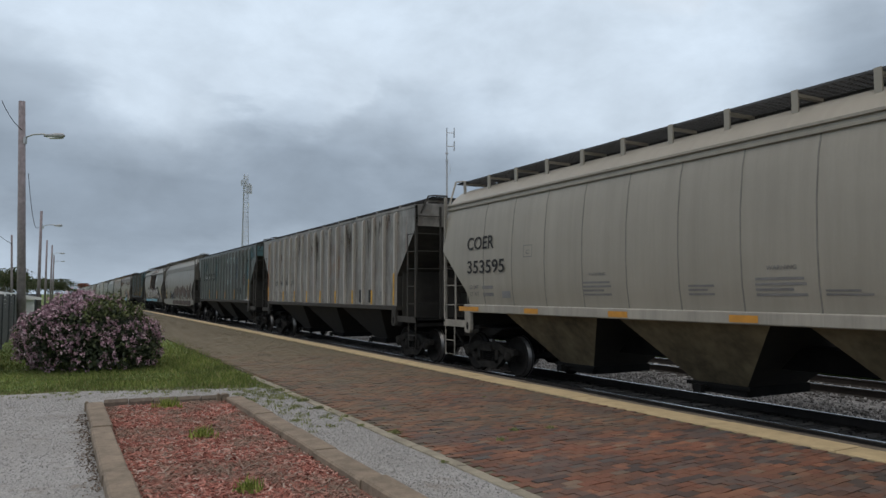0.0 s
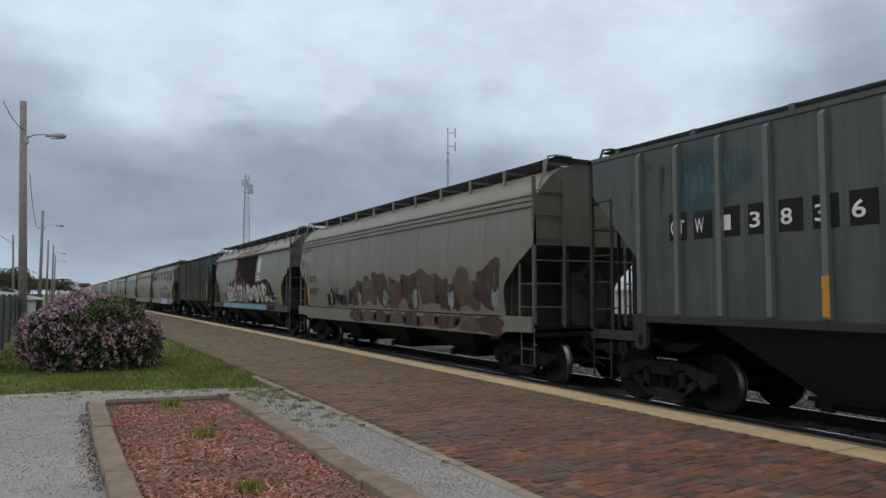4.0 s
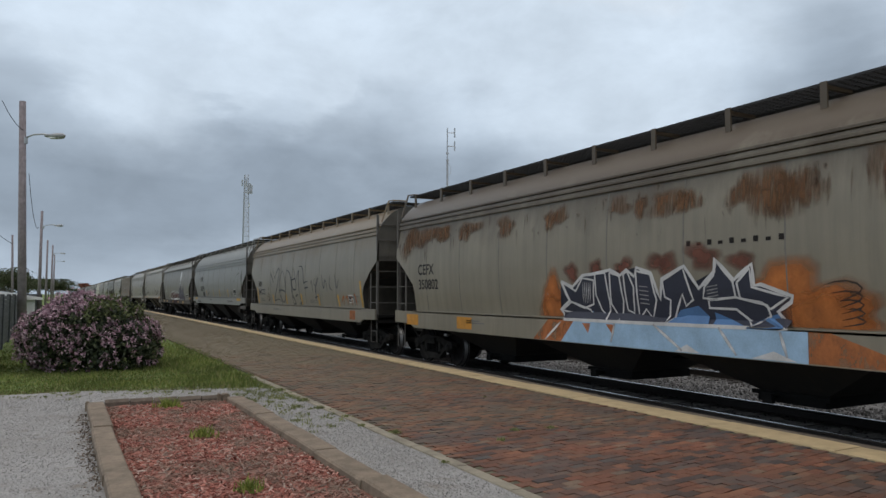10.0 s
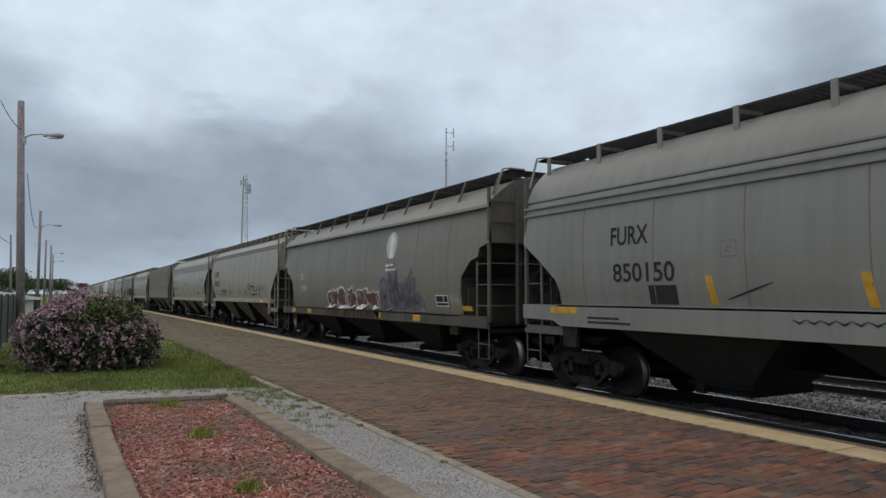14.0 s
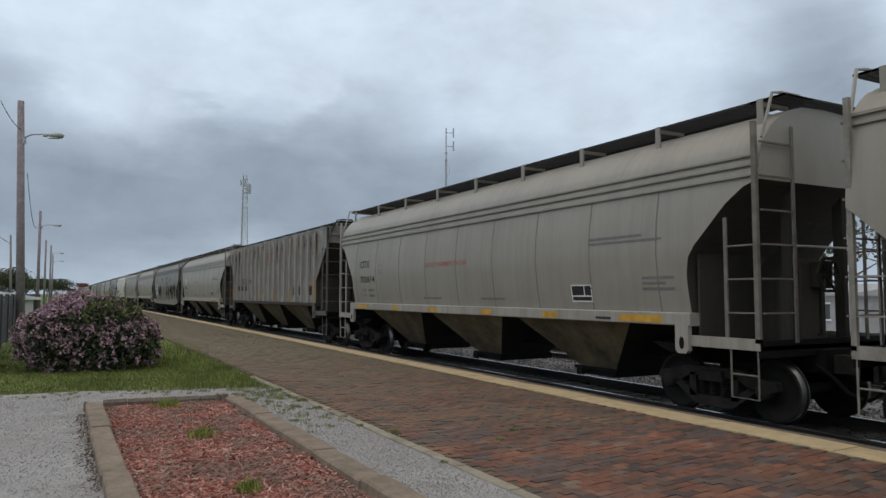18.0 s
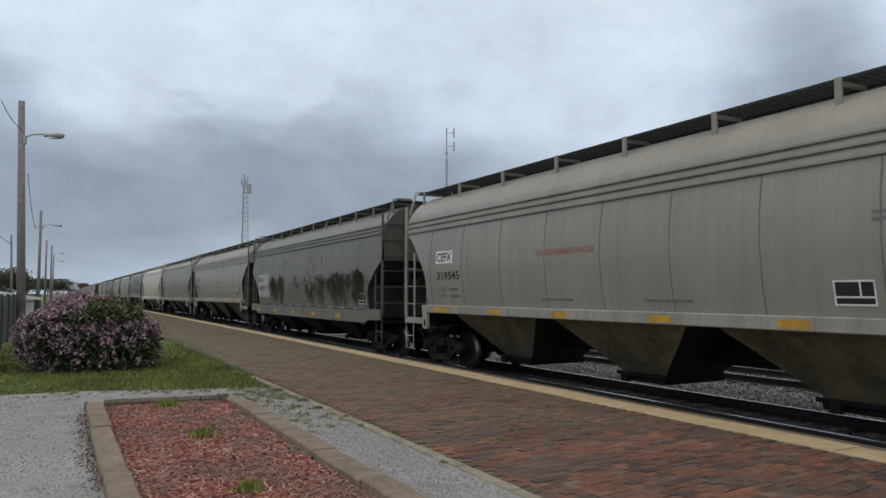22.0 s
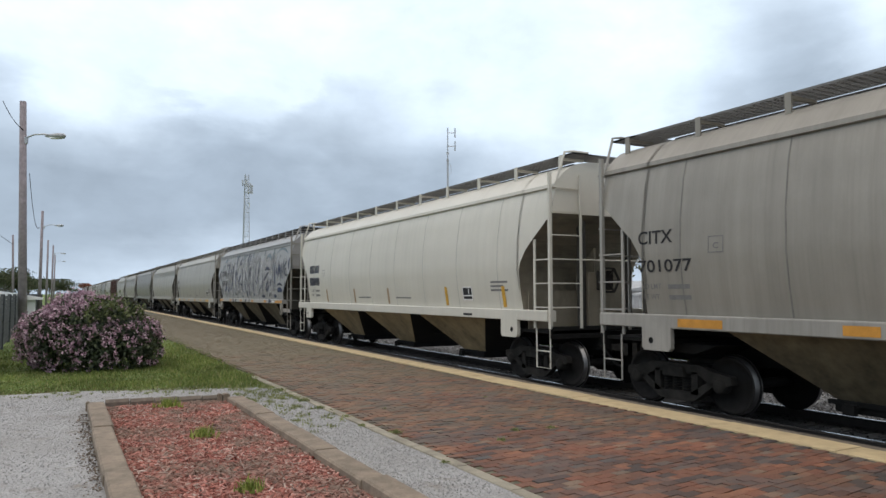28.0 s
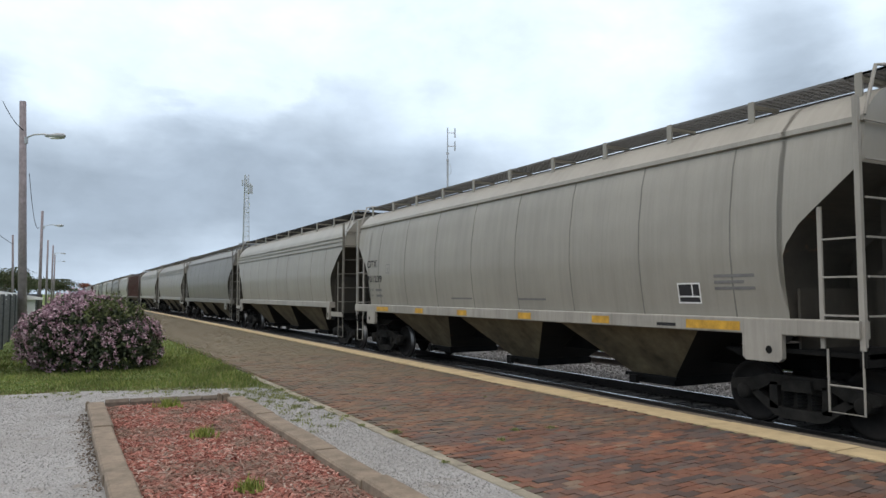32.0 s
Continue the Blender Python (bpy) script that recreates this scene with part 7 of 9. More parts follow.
def rib_y(car, y_):
    """The rib nearest to a place."""
    k = KINDS[KIND_OF[car]]
    ys = [-k["L"] / 2 + 1.3 + k.get("pitch", (k["L"] - 2.6) / (k["ribs"] - 1)) * i for i in range(k["ribs"])]
    return min(ys, key=lambda q: abs(q - y_))


def rib_strip(car, y_, z0, z1, mat="yellow"):
    y_ = rib_y(car, y_)
    s = Shape().box(-1.645, -1.635, y_ - 0.05, y_ + 0.05, z0, z1)
    part("reflective_strip", s, mat, car, "yellow reflective strip on a rib")


for a in (5.77, 5.08, 4.25, 3.43):
    rect(car, "number_panel", a + 0.3, a - 0.3, 1.66, 2.75, "g_smudge", 0.003, 0, "faded white number panel")
    bars(car, a + 0.22, a - 0.2, 1.75, 2.02, 2)
part("rust_strip", Shape().box(-1.641, -1.634, 6.90, 7.0, 2.2, 4.15), "rib_rust", car, "rust-orange stained rib")
for y_ in (4.68, 3.03, 1.3, -0.4, -2.1, -3.8, -5.5):
    rib_strip(car, y_, 1.57, 2.0)
rib_strip(car, -6.95, 1.57, 2.48)
rib_strip(car, 6.95, 1.57, 2.2, "orange")
for a in (-4.07, -4.87):
    rect(car, "dark_panel", a, a - 0.42, 1.62, 2.02, "black", 0.005)
bars(car, -5.75, -6.2, 1.7, 2.0, 3)
streaks(CAR[1], "rust_run", ((5.0, 3.6, 0.5, 0.9, 26), (2.5, 3.7, 0.6, 1.0, 26), (0.5, 3.9, 0.5, 1.2, 20), (-3.0, 3.8, 0.8, 1.2, 24), (-6.6, 4.2, 0.4, 0.6, 24)), "rust_run", 0.004, "rust runs on the panels", 41)
streaks(CAR[2], "rust_run", ((6.0, 4.0, 0.6, 1.2, 24), (1.5, 4.0, 0.9, 1.6, 40), (-5.0, 4.1, 0.9, 1.6, 40), (-2.0, 3.9, 1.2, 1.2, 24)), "soot_run", 0.004, "brown rust runs on the panels", 42)
streaks(CAR[12], "rust_run", ((6.5, 4.1, 0.5, 2.0, 70), (3.0, 4.1, 1.4, 1.1, 50), (-2.0, 4.1, 1.5, 1.1, 50), (-5.5, 4.1, 1.0, 1.5, 60)), "soot_run", 0.004, "rust and dirt runs on the panels", 43)
streaks(CAR[12], "rust_run", ((7.4, 4.15, 0.3, 1.0, 14), (5.7, 4.2, 0.25, 2.6, 9), (4.0, 4.2, 0.2, 2.0, 5), (2.4, 4.2, 0.3, 1.6, 6), (0.9, 4.2, 0.2, 1.6, 5), (-1.6, 4.2, 0.3, 1.6, 6), (-3.4, 4.2, 0.3, 1.8, 6), (-5.0, 4.2, 0.3, 2.0, 6), (-6.8, 4.2, 0.4, 1.8, 9)), "rust_run", 0.016, "broad brown rust runs", 44, 3.2)
streaks(CAR[1], "rust_run", ((2.6, 4.2, 0.3, 1.3, 6), (0.9, 4.2, 0.4, 2.2, 8), (-1.0, 4.2, 0.4, 2.0, 8), (-3.0, 4.2, 0.5, 2.2, 9), (-5.2, 4.2, 0.5, 2.0, 8)), "soot_run", 0.016, "broad dark brown runs", 45, 3.2)
car = CAR[2]
for i, ch in enumerate(("GT", "W", "1", "3", "8", "3", "6", "3")):
    a = 6.3 - i * 0.49
    rect(car, "number_panel", a + 0.03, a - 0.33, 2.72, 3.16, "g_black", 0.004)
    words(car, ch, a, a - (0.28 if len(ch) > 1 else 0.17), 2.82, 3.04, "white")
for a, b, z0, z1 in ((-0.9, -1.32, 2.5, 3.95), (-1.32, -3.2, 3.6, 3.95), (-1.32, -2.7, 2.42, 2.72), (-2.2, -2.75, 3.0, 3.3), (-3.3, -4.0, 2.7, 3.9)):
    rect(car, "faded_emblem", a, b, z0, z1, "g_teal" if a < -3 else "g_pale_teal", 0.004, 0, "faded pale emblem shape")
rect(car, "red_panel", -5.5, -5.84, 2.33, 2.92, "g_maroon", 0.005)
for a in (-3.98, -4.74):
    rect(car, "dark_panel", a, a - 0.42, 1.86, 2.2, "g_black", 0.005)
for y_ in (4.0, 1.4, -1.2, -3.7):
    rib_strip(car, y_, 1.6, 2.12, "orange")
rib_strip(car, -6.95, 1.6, 2.64)
rect(car, "white_panel", -6.1, -6.8, 1.55, 1.74, "g_grey", 0.005)
car = CAR[5]
for y_ in (3.8, 1.15, -1.5, -4.2):
    rib_strip(car, y_, 1.64, 2.14)
rib_strip(car, -6.1, 1.64, 2.67)
car = CAR[12]
for ch, a, b, z0, z1 in (("R", 0.39, -0.13, 3.32, 3.8), ("O", -0.43, -1.09, 3.36, 3.8), ("I", -1.7, -1.85, 3.4, 3.8), ("S", -2.41, -2.85, 3.36, 3.8), ("R", -2.4, -2.77, 2.82, 3.16), ("L", 4.34, 4.05, 3.33, 3.93), ("A", 3.6, 3.2, 3.33, 3.86)):
    words(car, ch, a, b, z0, z1, "g_pale_red")
words(car, "S", 5.2, 4.83, 2.35, 2.65)
words(car, "L", 4.55, 4.38, 2.35, 2.65)
words(car, "L", 4.25, 4.05, 2.35, 2.65)
words(car, "64", 3.61, 3.19, 2.39, 2.63)
for a in (-4.05, -4.82, -6.1):
    rect(car, "dark_panel", a, a - 0.42, 1.84, 2.19, "black", 0.005)
for a in (6.4, 5.6, 4.8):
    rect(car, "dark_panel", a, a - 0.6, 2.05, 2.3, "g_brown", 0.004)
for y_ in (1.4, -1.2, -3.8):
    rib_strip(car, y_, 1.6, 2.12, "orange")
rib_strip(car, -6.95, 1.6, 2.52, "orange")
rib_strip(car, 6.95, 1.6, 2.4, "orange")

# teal paint left on the ends of two ribbed cars
M["teal"] = paint("faded_teal_paint", (0.075, 0.19, 0.22), 0.12, 0.4, mottle=0.3)
M["teal_film"] = film("thin_teal_paint", (0.06, 0.125, 0.14), 0.2, 0.55, 0.8)
for c_ in (CAR[2], CAR[5]):
    half = KINDS[KIND_OF[c_]]["L"] / 2
    for e in (-1, 1):
        part("end_sheet", Shape().box(-1.53, 1.53, *sorted((e * half + e * 0.003, e * half + e * 0.015)), 3.78, 4.25), "teal", c_, "faded teal end sheet")
stains(CAR[5], "teal_fade", ((-6.3, 3.9, 1.6, 1.2), (-6.9, 3.7, 1.0, 1.6), (-3.0, 3.9, 0.9, 0.9), (-2.2, 4.0, 1.0, 0.8), (4.6, 4.0, 1.2, 0.7), (6.6, 3.9, 1.0, 1.0)), "teal_film", 0.003, "patches of older teal paint", 91)
stains(CAR[2], "teal_fade", ((-7.3, 3.9, 1.2, 1.0), (5.6, 3.6, 1.4, 1.4), (2.0, 3.3, 1.6, 1.6), (-6.4, 3.0, 1.2, 2.0)), "teal_film", 0.003, "patches of older teal paint", 92)

# tan grey car with rust-red sprayed panels
car = CAR[3]
words(car, "BCOL", 6.75, 5.83, 2.35, 2.58)
words(car, "829077", 6.72, 5.67, 1.87, 2.1)
small_box(car, 4.36, 4.09, 2.09, 2.36)
bars(car, 6.8, 5.9, 1.55, 1.7, 2)
for i, (a, z, w, h) in enumerate(((4.35, 1.75, 0.8, 0.6), (3.75, 1.85, 0.5, 0.7), (3.3, 1.7, 0.9, 0.45), (2.85, 1.75, 0.6, 0.55), (2.45, 1.85, 0.4, 0.35))):
    blob(car, a, z, w, h, "g_teal" if i % 2 else "g_black", 30 + i, 0.006, 0.3, i % 2 == 0)
for i in range(9):
    a = 1.9 - i * 1.02
    blob(car, a, 1.85 + 0.12 * (i % 3), 1.15, 0.95, "g_umber" if i % 2 else "g_maroon", 50 + i, 0.006, 0.3, i % 3 == 0, zmin=1.46)
    blob(car, a - 0.2, 1.2, 1.2, 0.36, "g_umber" if i % 2 else "g_maroon", 70 + i, 0.006, 0.18)
    if i % 2 == 0:
        blob(car, a - 0.3, 1.75, 0.28, 0.55, "g_pale_teal", 90 + i, 0.010, 0.3, True)
marker(car, 4.3, 1.46, 1.95, 0.13)
marker(car, 6.95, 1.46, 2.2, 0.16)
flat("pale_patch", [(7.97, 3.79), (6.73, 3.76), (6.79, 2.79), (6.94, 2.21), (7.62, 2.53), (7.95, 2.87)], [(0, 1, 2, 3, 4, 5)], car, "g_smudge", 0.005, "pale overpainted patch", 0.16)
for pts in (((7.88, 3.61), (7.74, 3.43), (7.56, 3.65)), ((7.45, 3.55), (7.35, 3.7), (7.27, 3.51)), ((7.18, 3.59), (7.05, 3.65), (6.97, 3.47), (6.83, 3.65)), ((7.74, 3.27), (7.75, 2.86)), ((7.55, 3.28), (7.58, 2.89)), ((7.77, 3.06), (7.56, 3.08)), ((7.46, 3.23), (7.32, 3.2), (7.45, 3.06), (7.3, 3.02), (7.42, 2.87)), ((7.19, 3.24), (7.06, 3.11), (7.2, 2.93), (7.03, 2.84)), ((7.47, 2.76), (7.29, 2.67), (7.39, 2.48), (7.17, 2.51), (7.21, 2.32)), ((7.07, 2.73), (6.95, 2.57), (7.06, 2.43), (6.94, 2.27)),):
    stroke(car, pts, 0.06, "g_black", 0.009)

# car with the burnt patch and white bubble shapes
car = CAR[4]
stains(car, "dust_film", ((5.6, 1.75, 1.6, 0.8), (6.6, 1.8, 1.0, 0.8), (4.9, 1.7, 0.8, 0.5)), "tan_run", 0.004, "brown dust low on the side", 98)
for key in ("g_brown", "g_black"):
    char = M[key].node_tree.nodes["Principled BSDF"]
    char.inputs["Roughness"].default_value, char.inputs["Specular IOR Level"].default_value = 0.95, 0.12
flat("burnt_patch", [(2.2, 3.8), (2.3, 3.2), (2.0, 2.75), (1.3, 2.45), (0.6, 2.5), (-0.2, 2.2), (-2.23, 2.2), (-2.23, 3.8)], [tuple(range(8))], car, "g_brown", 0.005, "scorched dark brown paint", 0.16)
stains(car, "scorch", ((2.3, 3.4, 0.5, 1.0), (2.25, 2.9, 0.5, 0.7), (1.9, 2.62, 0.8, 0.45), (1.2, 2.45, 0.9, 0.4), (0.4, 2.45, 0.9, 0.5)), "rust_glow", 0.0065, "orange-brown scorched rim", 95)
stains(car, "soot_patch", ((1.7, 2.9, 1.2, 0.9), (0.9, 2.6, 1.4, 0.6), (0.0, 2.3, 1.4, 0.7), (-1.0, 2.25, 1.6, 0.6), (2.0, 3.5, 0.5, 0.9)), "splat", 0.0075, "soft sooty patches", 96)
flat("rust_halo", [(2.32, 3.8), (2.5, 3.2), (2.15, 2.62), (1.3, 2.36), (0.5, 2.4), (0.5, 2.6), (1.9, 2.9), (2.15, 3.8)], [tuple(range(8))], car, "g_rust", 0.004, "rust-brown scorch edge", 0.16)
stains(car, "roof_rust", [(1.4 - 0.55 * i, 4.0 + 0.05 * (i % 3), 0.9, 0.22) for i in range(9)], "rust_patch", 0.004, "rust bleeding along the scorched roof edge", 99)
for c_ in (car, CAR[9]):
    for i in range(14):
        z = 2.92 + i * 0.056
        h = 0.36 * math.sqrt(max(0.03, 1 - ((i - 6.5) / 7.2) ** 2))
        flat("emblem_stripe", [(-2.85 + h, z), (-2.85 - h, z), (-2.85 - h, z + 0.034), (-2.85 + h, z + 0.034)], [(0, 1, 2, 3)], c_, "white", 0.008, "white stripe of an oval emblem")
    flat("emblem_spike", [(-2.70, 2.95), (-3.0, 2.95), (-2.92, 3.2), (-3.0, 3.45), (-2.85, 3.66), (-2.70, 3.45), (-2.78, 3.2)], [tuple(range(7))], c_, "white", 0.009)
    bars(c_, -2.5, -3.2, 2.56, 2.82, 2, "white")
    words(c_, "IC", 5.8, 5.49, 2.45, 2.68, "g_white")
    words(c_, "799", 5.72, 5.15, 2.0, 2.2, "g_white")
    bars(c_, 5.7, 4.8, 1.62, 1.8, 2, "g_grey")
rect(car, "blue_band", 5.2, -4.6, 1.15, 1.375, "g_blue", 0.006, 0, "pale blue sprayed band along the sill")
rect(car, "dark_band", -4.6, -6.0, 1.15, 1.375, "g_black", 0.006)
flat("dark_cloud", [(-0.5, 2.1), (-1.8, 2.45), (-3.2, 2.5), (-4.2, 2.62), (-5.0, 2.4), (-5.5, 2.0), (-6.3, 1.6), (-6.2, 1.42), (-0.5, 1.42)], [tuple(range(9))], car, "g_black", 0.004, "", 0.16)
for i, (a, z, w, h) in enumerate(((3.62, 2.45, 0.34, 0.30), (2.8, 2.46, 0.5, 0.36), (1.86, 2.52, 0.5, 0.34), (1.12, 2.54, 0.7, 0.36), (4.8, 1.70, 0.5, 0.3), (3.45, 2.66, 0.14, 0.10), (2.72, 2.70, 0.2, 0.12))):
    blob(car, a, z, w, h, "g_black", 181 + i, 0.0062, 0.22)
FRONT = ((((4.49, 1.78), (4.31, 2.08), (4.09, 2.34), (3.76, 2.38), (3.58, 2.25), (3.56, 2.05), (3.64, 1.89), (3.49, 1.59), (3.3, 1.48), (4.11, 1.47), (4.47, 1.51)), ((4.02, 2.07), (4.1, 1.6))),
         (((3.59, 2.05), (3.45, 2.28), (3.2, 2.36), (2.96, 2.24), (2.94, 2.05), (3.03, 1.92), (2.7, 1.79), (2.51, 1.66), (2.55, 1.55), (2.9, 1.48), (3.3, 1.5), (3.45, 1.79)), ((3.24, 2.05), (3.0, 1.66))),
         (((2.92, 2.14), (2.72, 2.26), (2.53, 2.27), (2.45, 2.5), (2.06, 2.51), (2.08, 2.33), (2.25, 2.19), (2.41, 2.07), (2.08, 1.89), (1.8, 1.7), (1.86, 1.58), (2.06, 1.62), (2.13, 1.47), (2.45, 1.46), (2.48, 1.67), (2.89, 1.86)), ((2.48, 1.95), (2.2, 1.70))),
         (((1.77, 2.2), (1.51, 2.36), (1.27, 2.35), (1.19, 2.19), (1.23, 2), (1.35, 1.89), (0.93, 1.69), (0.9, 1.61), (1.04, 1.54), (1.61, 1.47), (1.56, 1.86), (1.71, 2.06)), ((1.54, 2.02), (1.43, 1.70))),
         (((1.19, 2.21), (0.9, 2.38), (0.66, 2.3), (0.54, 2.07), (0.56, 1.94), (0.68, 1.81), (0.59, 1.48), (0.94, 1.45), (1.03, 1.86), (1.17, 2)), ((0.86, 2.0),)))
REAR = ((((0.28, 2.24), (0.09, 2.29), (-0.2, 1.76), (-0.43, 1.51), (0.02, 1.48), (0.2, 1.84)), ((-0.05, 1.62),)),
        (((-0.31, 2.31), (-0.89, 2.4), (-0.98, 2.21), (-1.41, 2.16), (-1.46, 2.26), (-1.58, 2.12), (-1.87, 2.08), (-1.69, 1.89), (-1.89, 1.54), (-1.45, 1.67), (-1.26, 1.49), (-0.81, 1.56), (-0.52, 1.84)), ((-1.02, 1.85), (-1.45, 1.85))),
        (((-1.79, 2.29), (-2.37, 2.31), (-2.66, 2.1), (-2.88, 1.78), (-2.79, 1.57), (-2.51, 1.43), (-2.19, 1.48), (-2.03, 1.85), (-1.81, 2.12)), ((-2.45, 1.68),)),
        (((-2.74, 2.3), (-2.99, 2.38), (-3.27, 2.2), (-3.54, 1.85), (-3.75, 1.49), (-3.35, 1.46), (-3.17, 1.71), (-2.88, 1.96)), ((-3.32, 1.75),)),
        (((-3.37, 2.33), (-3.64, 2.42), (-3.95, 2.38), (-4.45, 2.22), (-4.42, 1.95), (-3.97, 1.89), (-4.05, 1.79), (-4.68, 1.86), (-4.82, 1.67), (-4.37, 1.48), (-3.96, 1.48), (-3.67, 1.85)), ((-4.02, 1.68), (-4.15, 2.05))),
        (((-4.68, 1.67), (-4.97, 1.71), (-5.08, 1.89), (-5.24, 1.64), (-5.66, 1.58), (-5.44, 1.47), (-4.96, 1.49)), ()))
for row, edge, ease, grow in ((FRONT, "g_black", 2, 1.13), (REAR, "g_plum", 1, 1.04)):
    for n_, (pts, holes) in enumerate(row):
        up = 0.0180 + 0.0012 * (n_ % 2)
        cy, cz = sum(p[0] for p in pts) / len(pts), sum(p[1] for p in pts) / len(pts)
        shape = rounded([(cy + (a - cy) * grow, max(1.43, cz + (b - cz) * grow)) for a, b in pts], ease)
        sprayed_letter(car, shape, None, "g_moss", 0.09, up - 0.0048)
        sprayed_letter(car, shape, "g_chalk", edge, 0.042, up)
        for q, (a, z) in enumerate(holes):
            blob(car, a, z, 0.16, 0.13, edge, 150 + n_ + q, up + 0.0026, 0.3)
            blob(car, a + 0.15, z + 0.06, 0.15, 0.14, "g_tan", 160 + 3 * n_ + q, up + 0.0022, 0.35)
        blob(car, cy, cz + 0.12, 0.18, 0.14, "g_tan", 170 + n_, up + 0.0020, 0.35)
for pts in (((4.32, 1.62), (4.2, 1.58)), ((-0.9, 2.25), (-1.2, 2.0), (-0.85, 1.75)), ((-1.95, 2.2), (-2.2, 1.95)), ((-2.3, 2.05), (-2.5, 1.85)), ((-3.1, 2.2), (-3.3, 1.95)), ((-4.0, 2.1), (-4.3, 2.08))):
    stroke(car, pts, 0.06, "g_plum", 0.0225)
for i in range(9):
    a = 1.6 - i * 0.72
    stroke(car, ((a, 1.17), (a - 0.05, 1.26), (a + 0.02, 1.36)), 0.035, "g_plum", 0.009)
for a in (-0.55, -4.6):
    stroke(car, ((a + 0.3, 1.18), (a, 1.35), (a - 0.3, 1.18)), 0.06, "g_pale_red", 0.010)
for a, z in ((-4.55, 2.3), (-4.75, 2.15), (-4.85, 1.98)):
    blob(car, a, z, 0.2, 0.18, "g_moss", 180, 0.0075, 0.3)
data_panel(car, -5.6, -6.15, 1.47, 1.82)
marker(car, -6.72, 1.45, 2.41, 0.13, lean=0.22)
for y_ in (3.36, 0.70, -3.44):
    marker(car, y_, 1.45, 1.92, 0.12, off=0.024, lean=0.19)
marker(car, 6.16, 1.47, 2.35, 0.12, lean=0.3)

# rust-stained car with blue and orange piece
car = CAR[6]
words(car, "CEFX", 6.61, 5.71, 2.39, 2.67)
words(car, "350802", 6.6, 5.5, 2.01, 2.27)
stains(car, "orange_cloud", ((0.75, 1.8, 0.9, 1.1), (0.7, 1.6, 0.8, 0.7), (-4.3, 1.95, 1.3, 1.0), (-4.7, 1.7, 1.5, 0.9), (-5.1, 1.6, 1.4, 0.6), (-4.9, 1.6, 1.2, 0.7)), "orange_mist", 0.003, "soft orange sprayed cloud", 61)
stains(car, "maroon_cloud", ((0.1, 2.28, 0.5, 0.45), (-0.6, 2.32, 0.5, 0.4), (-1.3, 2.34, 0.5, 0.4), (-2.2, 2.38, 0.7, 0.5), (-3.0, 2.45, 0.7, 0.5), (-3.7, 2.35, 0.5, 0.4)), "maroon_mist", 0.003, "soft maroon sprayed dots", 62)
flat("orange_band", [(1.3, 0.99), (0.8, 1.40), (-5.0, 1.40), (-6.2, 1.0)], [(0, 1, 2, 3)], car, "g_orange", 0.004, "orange sprayed band")
flat("blue_band", [(0.4, 0.99), (0.0, 1.40), (-4.7, 1.40), (-4.7, 0.99)], [(0, 1, 2, 3)], car, "g_pale_blue", 0.007, "pale blue sprayed band")
for pts in (((0.43, 2.13), (0.09, 2.02), (-0.21, 2.23), (-0.52, 2.25), (-0.97, 2.31), (-1.21, 2.21), (-1.37, 2.3), (-1.55, 2.18), (-1.61, 2.33), (-1.94, 2.23), (-2.11, 1.79), (-2.17, 2.13), (-2.64, 2.32), (-2.91, 1.97), (-3.21, 2.22), (-3.23, 2.41), (-3.55, 2.09), (-3.86, 2.31), (-3.88, 2.01), (-3.99, 2.02), (-4.46, 1.86), (-4.43, 1.78), (-4.22, 1.65), (-4.39, 1.42), (-2.03, 1.41), (0.31, 1.37), (0.51, 1.59), (0.22, 1.76)),):
    sprayed_letter(car, pts, "g_ink", "g_white", 0.055, 0.008)
for pts in (((0.35, 2.09), (-0.01, 1.94), (-0.2, 2.16), (-0.49, 2.12), (-0.45, 1.72), (-0.2, 1.65), (0.16, 1.76)), ((-0.57, 2.22), (-0.82, 2.23), (-0.9, 1.77), (-0.88, 1.46), (-0.69, 1.62), (-0.58, 1.87)), ((-0.96, 2.24), (-1.18, 2.17), (-1.25, 1.78), (-1.18, 1.44), (-0.96, 1.72)), ((-1.3, 2.2), (-1.39, 2.24), (-1.52, 2), (-1.49, 1.59), (-1.35, 1.64)), ((-1.61, 2.24), (-1.91, 2.18), (-2.01, 1.79), (-1.9, 1.51), (-1.78, 1.65), (-1.62, 1.5)), ((-2.2, 2.08), (-2.6, 2.26), (-2.76, 1.8), (-2.62, 1.71), (-2.57, 1.88), (-2.45, 1.66), (-2.39, 1.53), (-2.27, 1.43), (-2.34, 1.79), (-2.23, 1.84)),):
    sprayed_letter(car, pts, "g_ink", "g_white", 0.035, 0.011, 1.08)
for pts in (((-3.04, 2), (-3.2, 2.15), (-3.26, 2.33), (-3.51, 2.06), (-3.54, 1.86), (-3.22, 1.82), (-3, 1.84)), ((-3.12, 1.79), (-3.57, 1.83), (-4.03, 1.73), (-4.07, 1.59), (-3.84, 1.47), (-3.56, 1.67), (-3.12, 1.68)), ((-3.62, 2.04), (-3.83, 2.22), (-3.85, 1.98), (-4.36, 1.85), (-4.1, 1.7), (-3.98, 1.78), (-3.66, 1.83)), ((0.43, 1.58), (0.13, 1.73), (-0.35, 1.6), (-0.43, 1.48), (0.05, 1.53)),):
    sprayed_letter(car, pts, "g_ink", "g_white", 0.035, 0.011, 1.08)
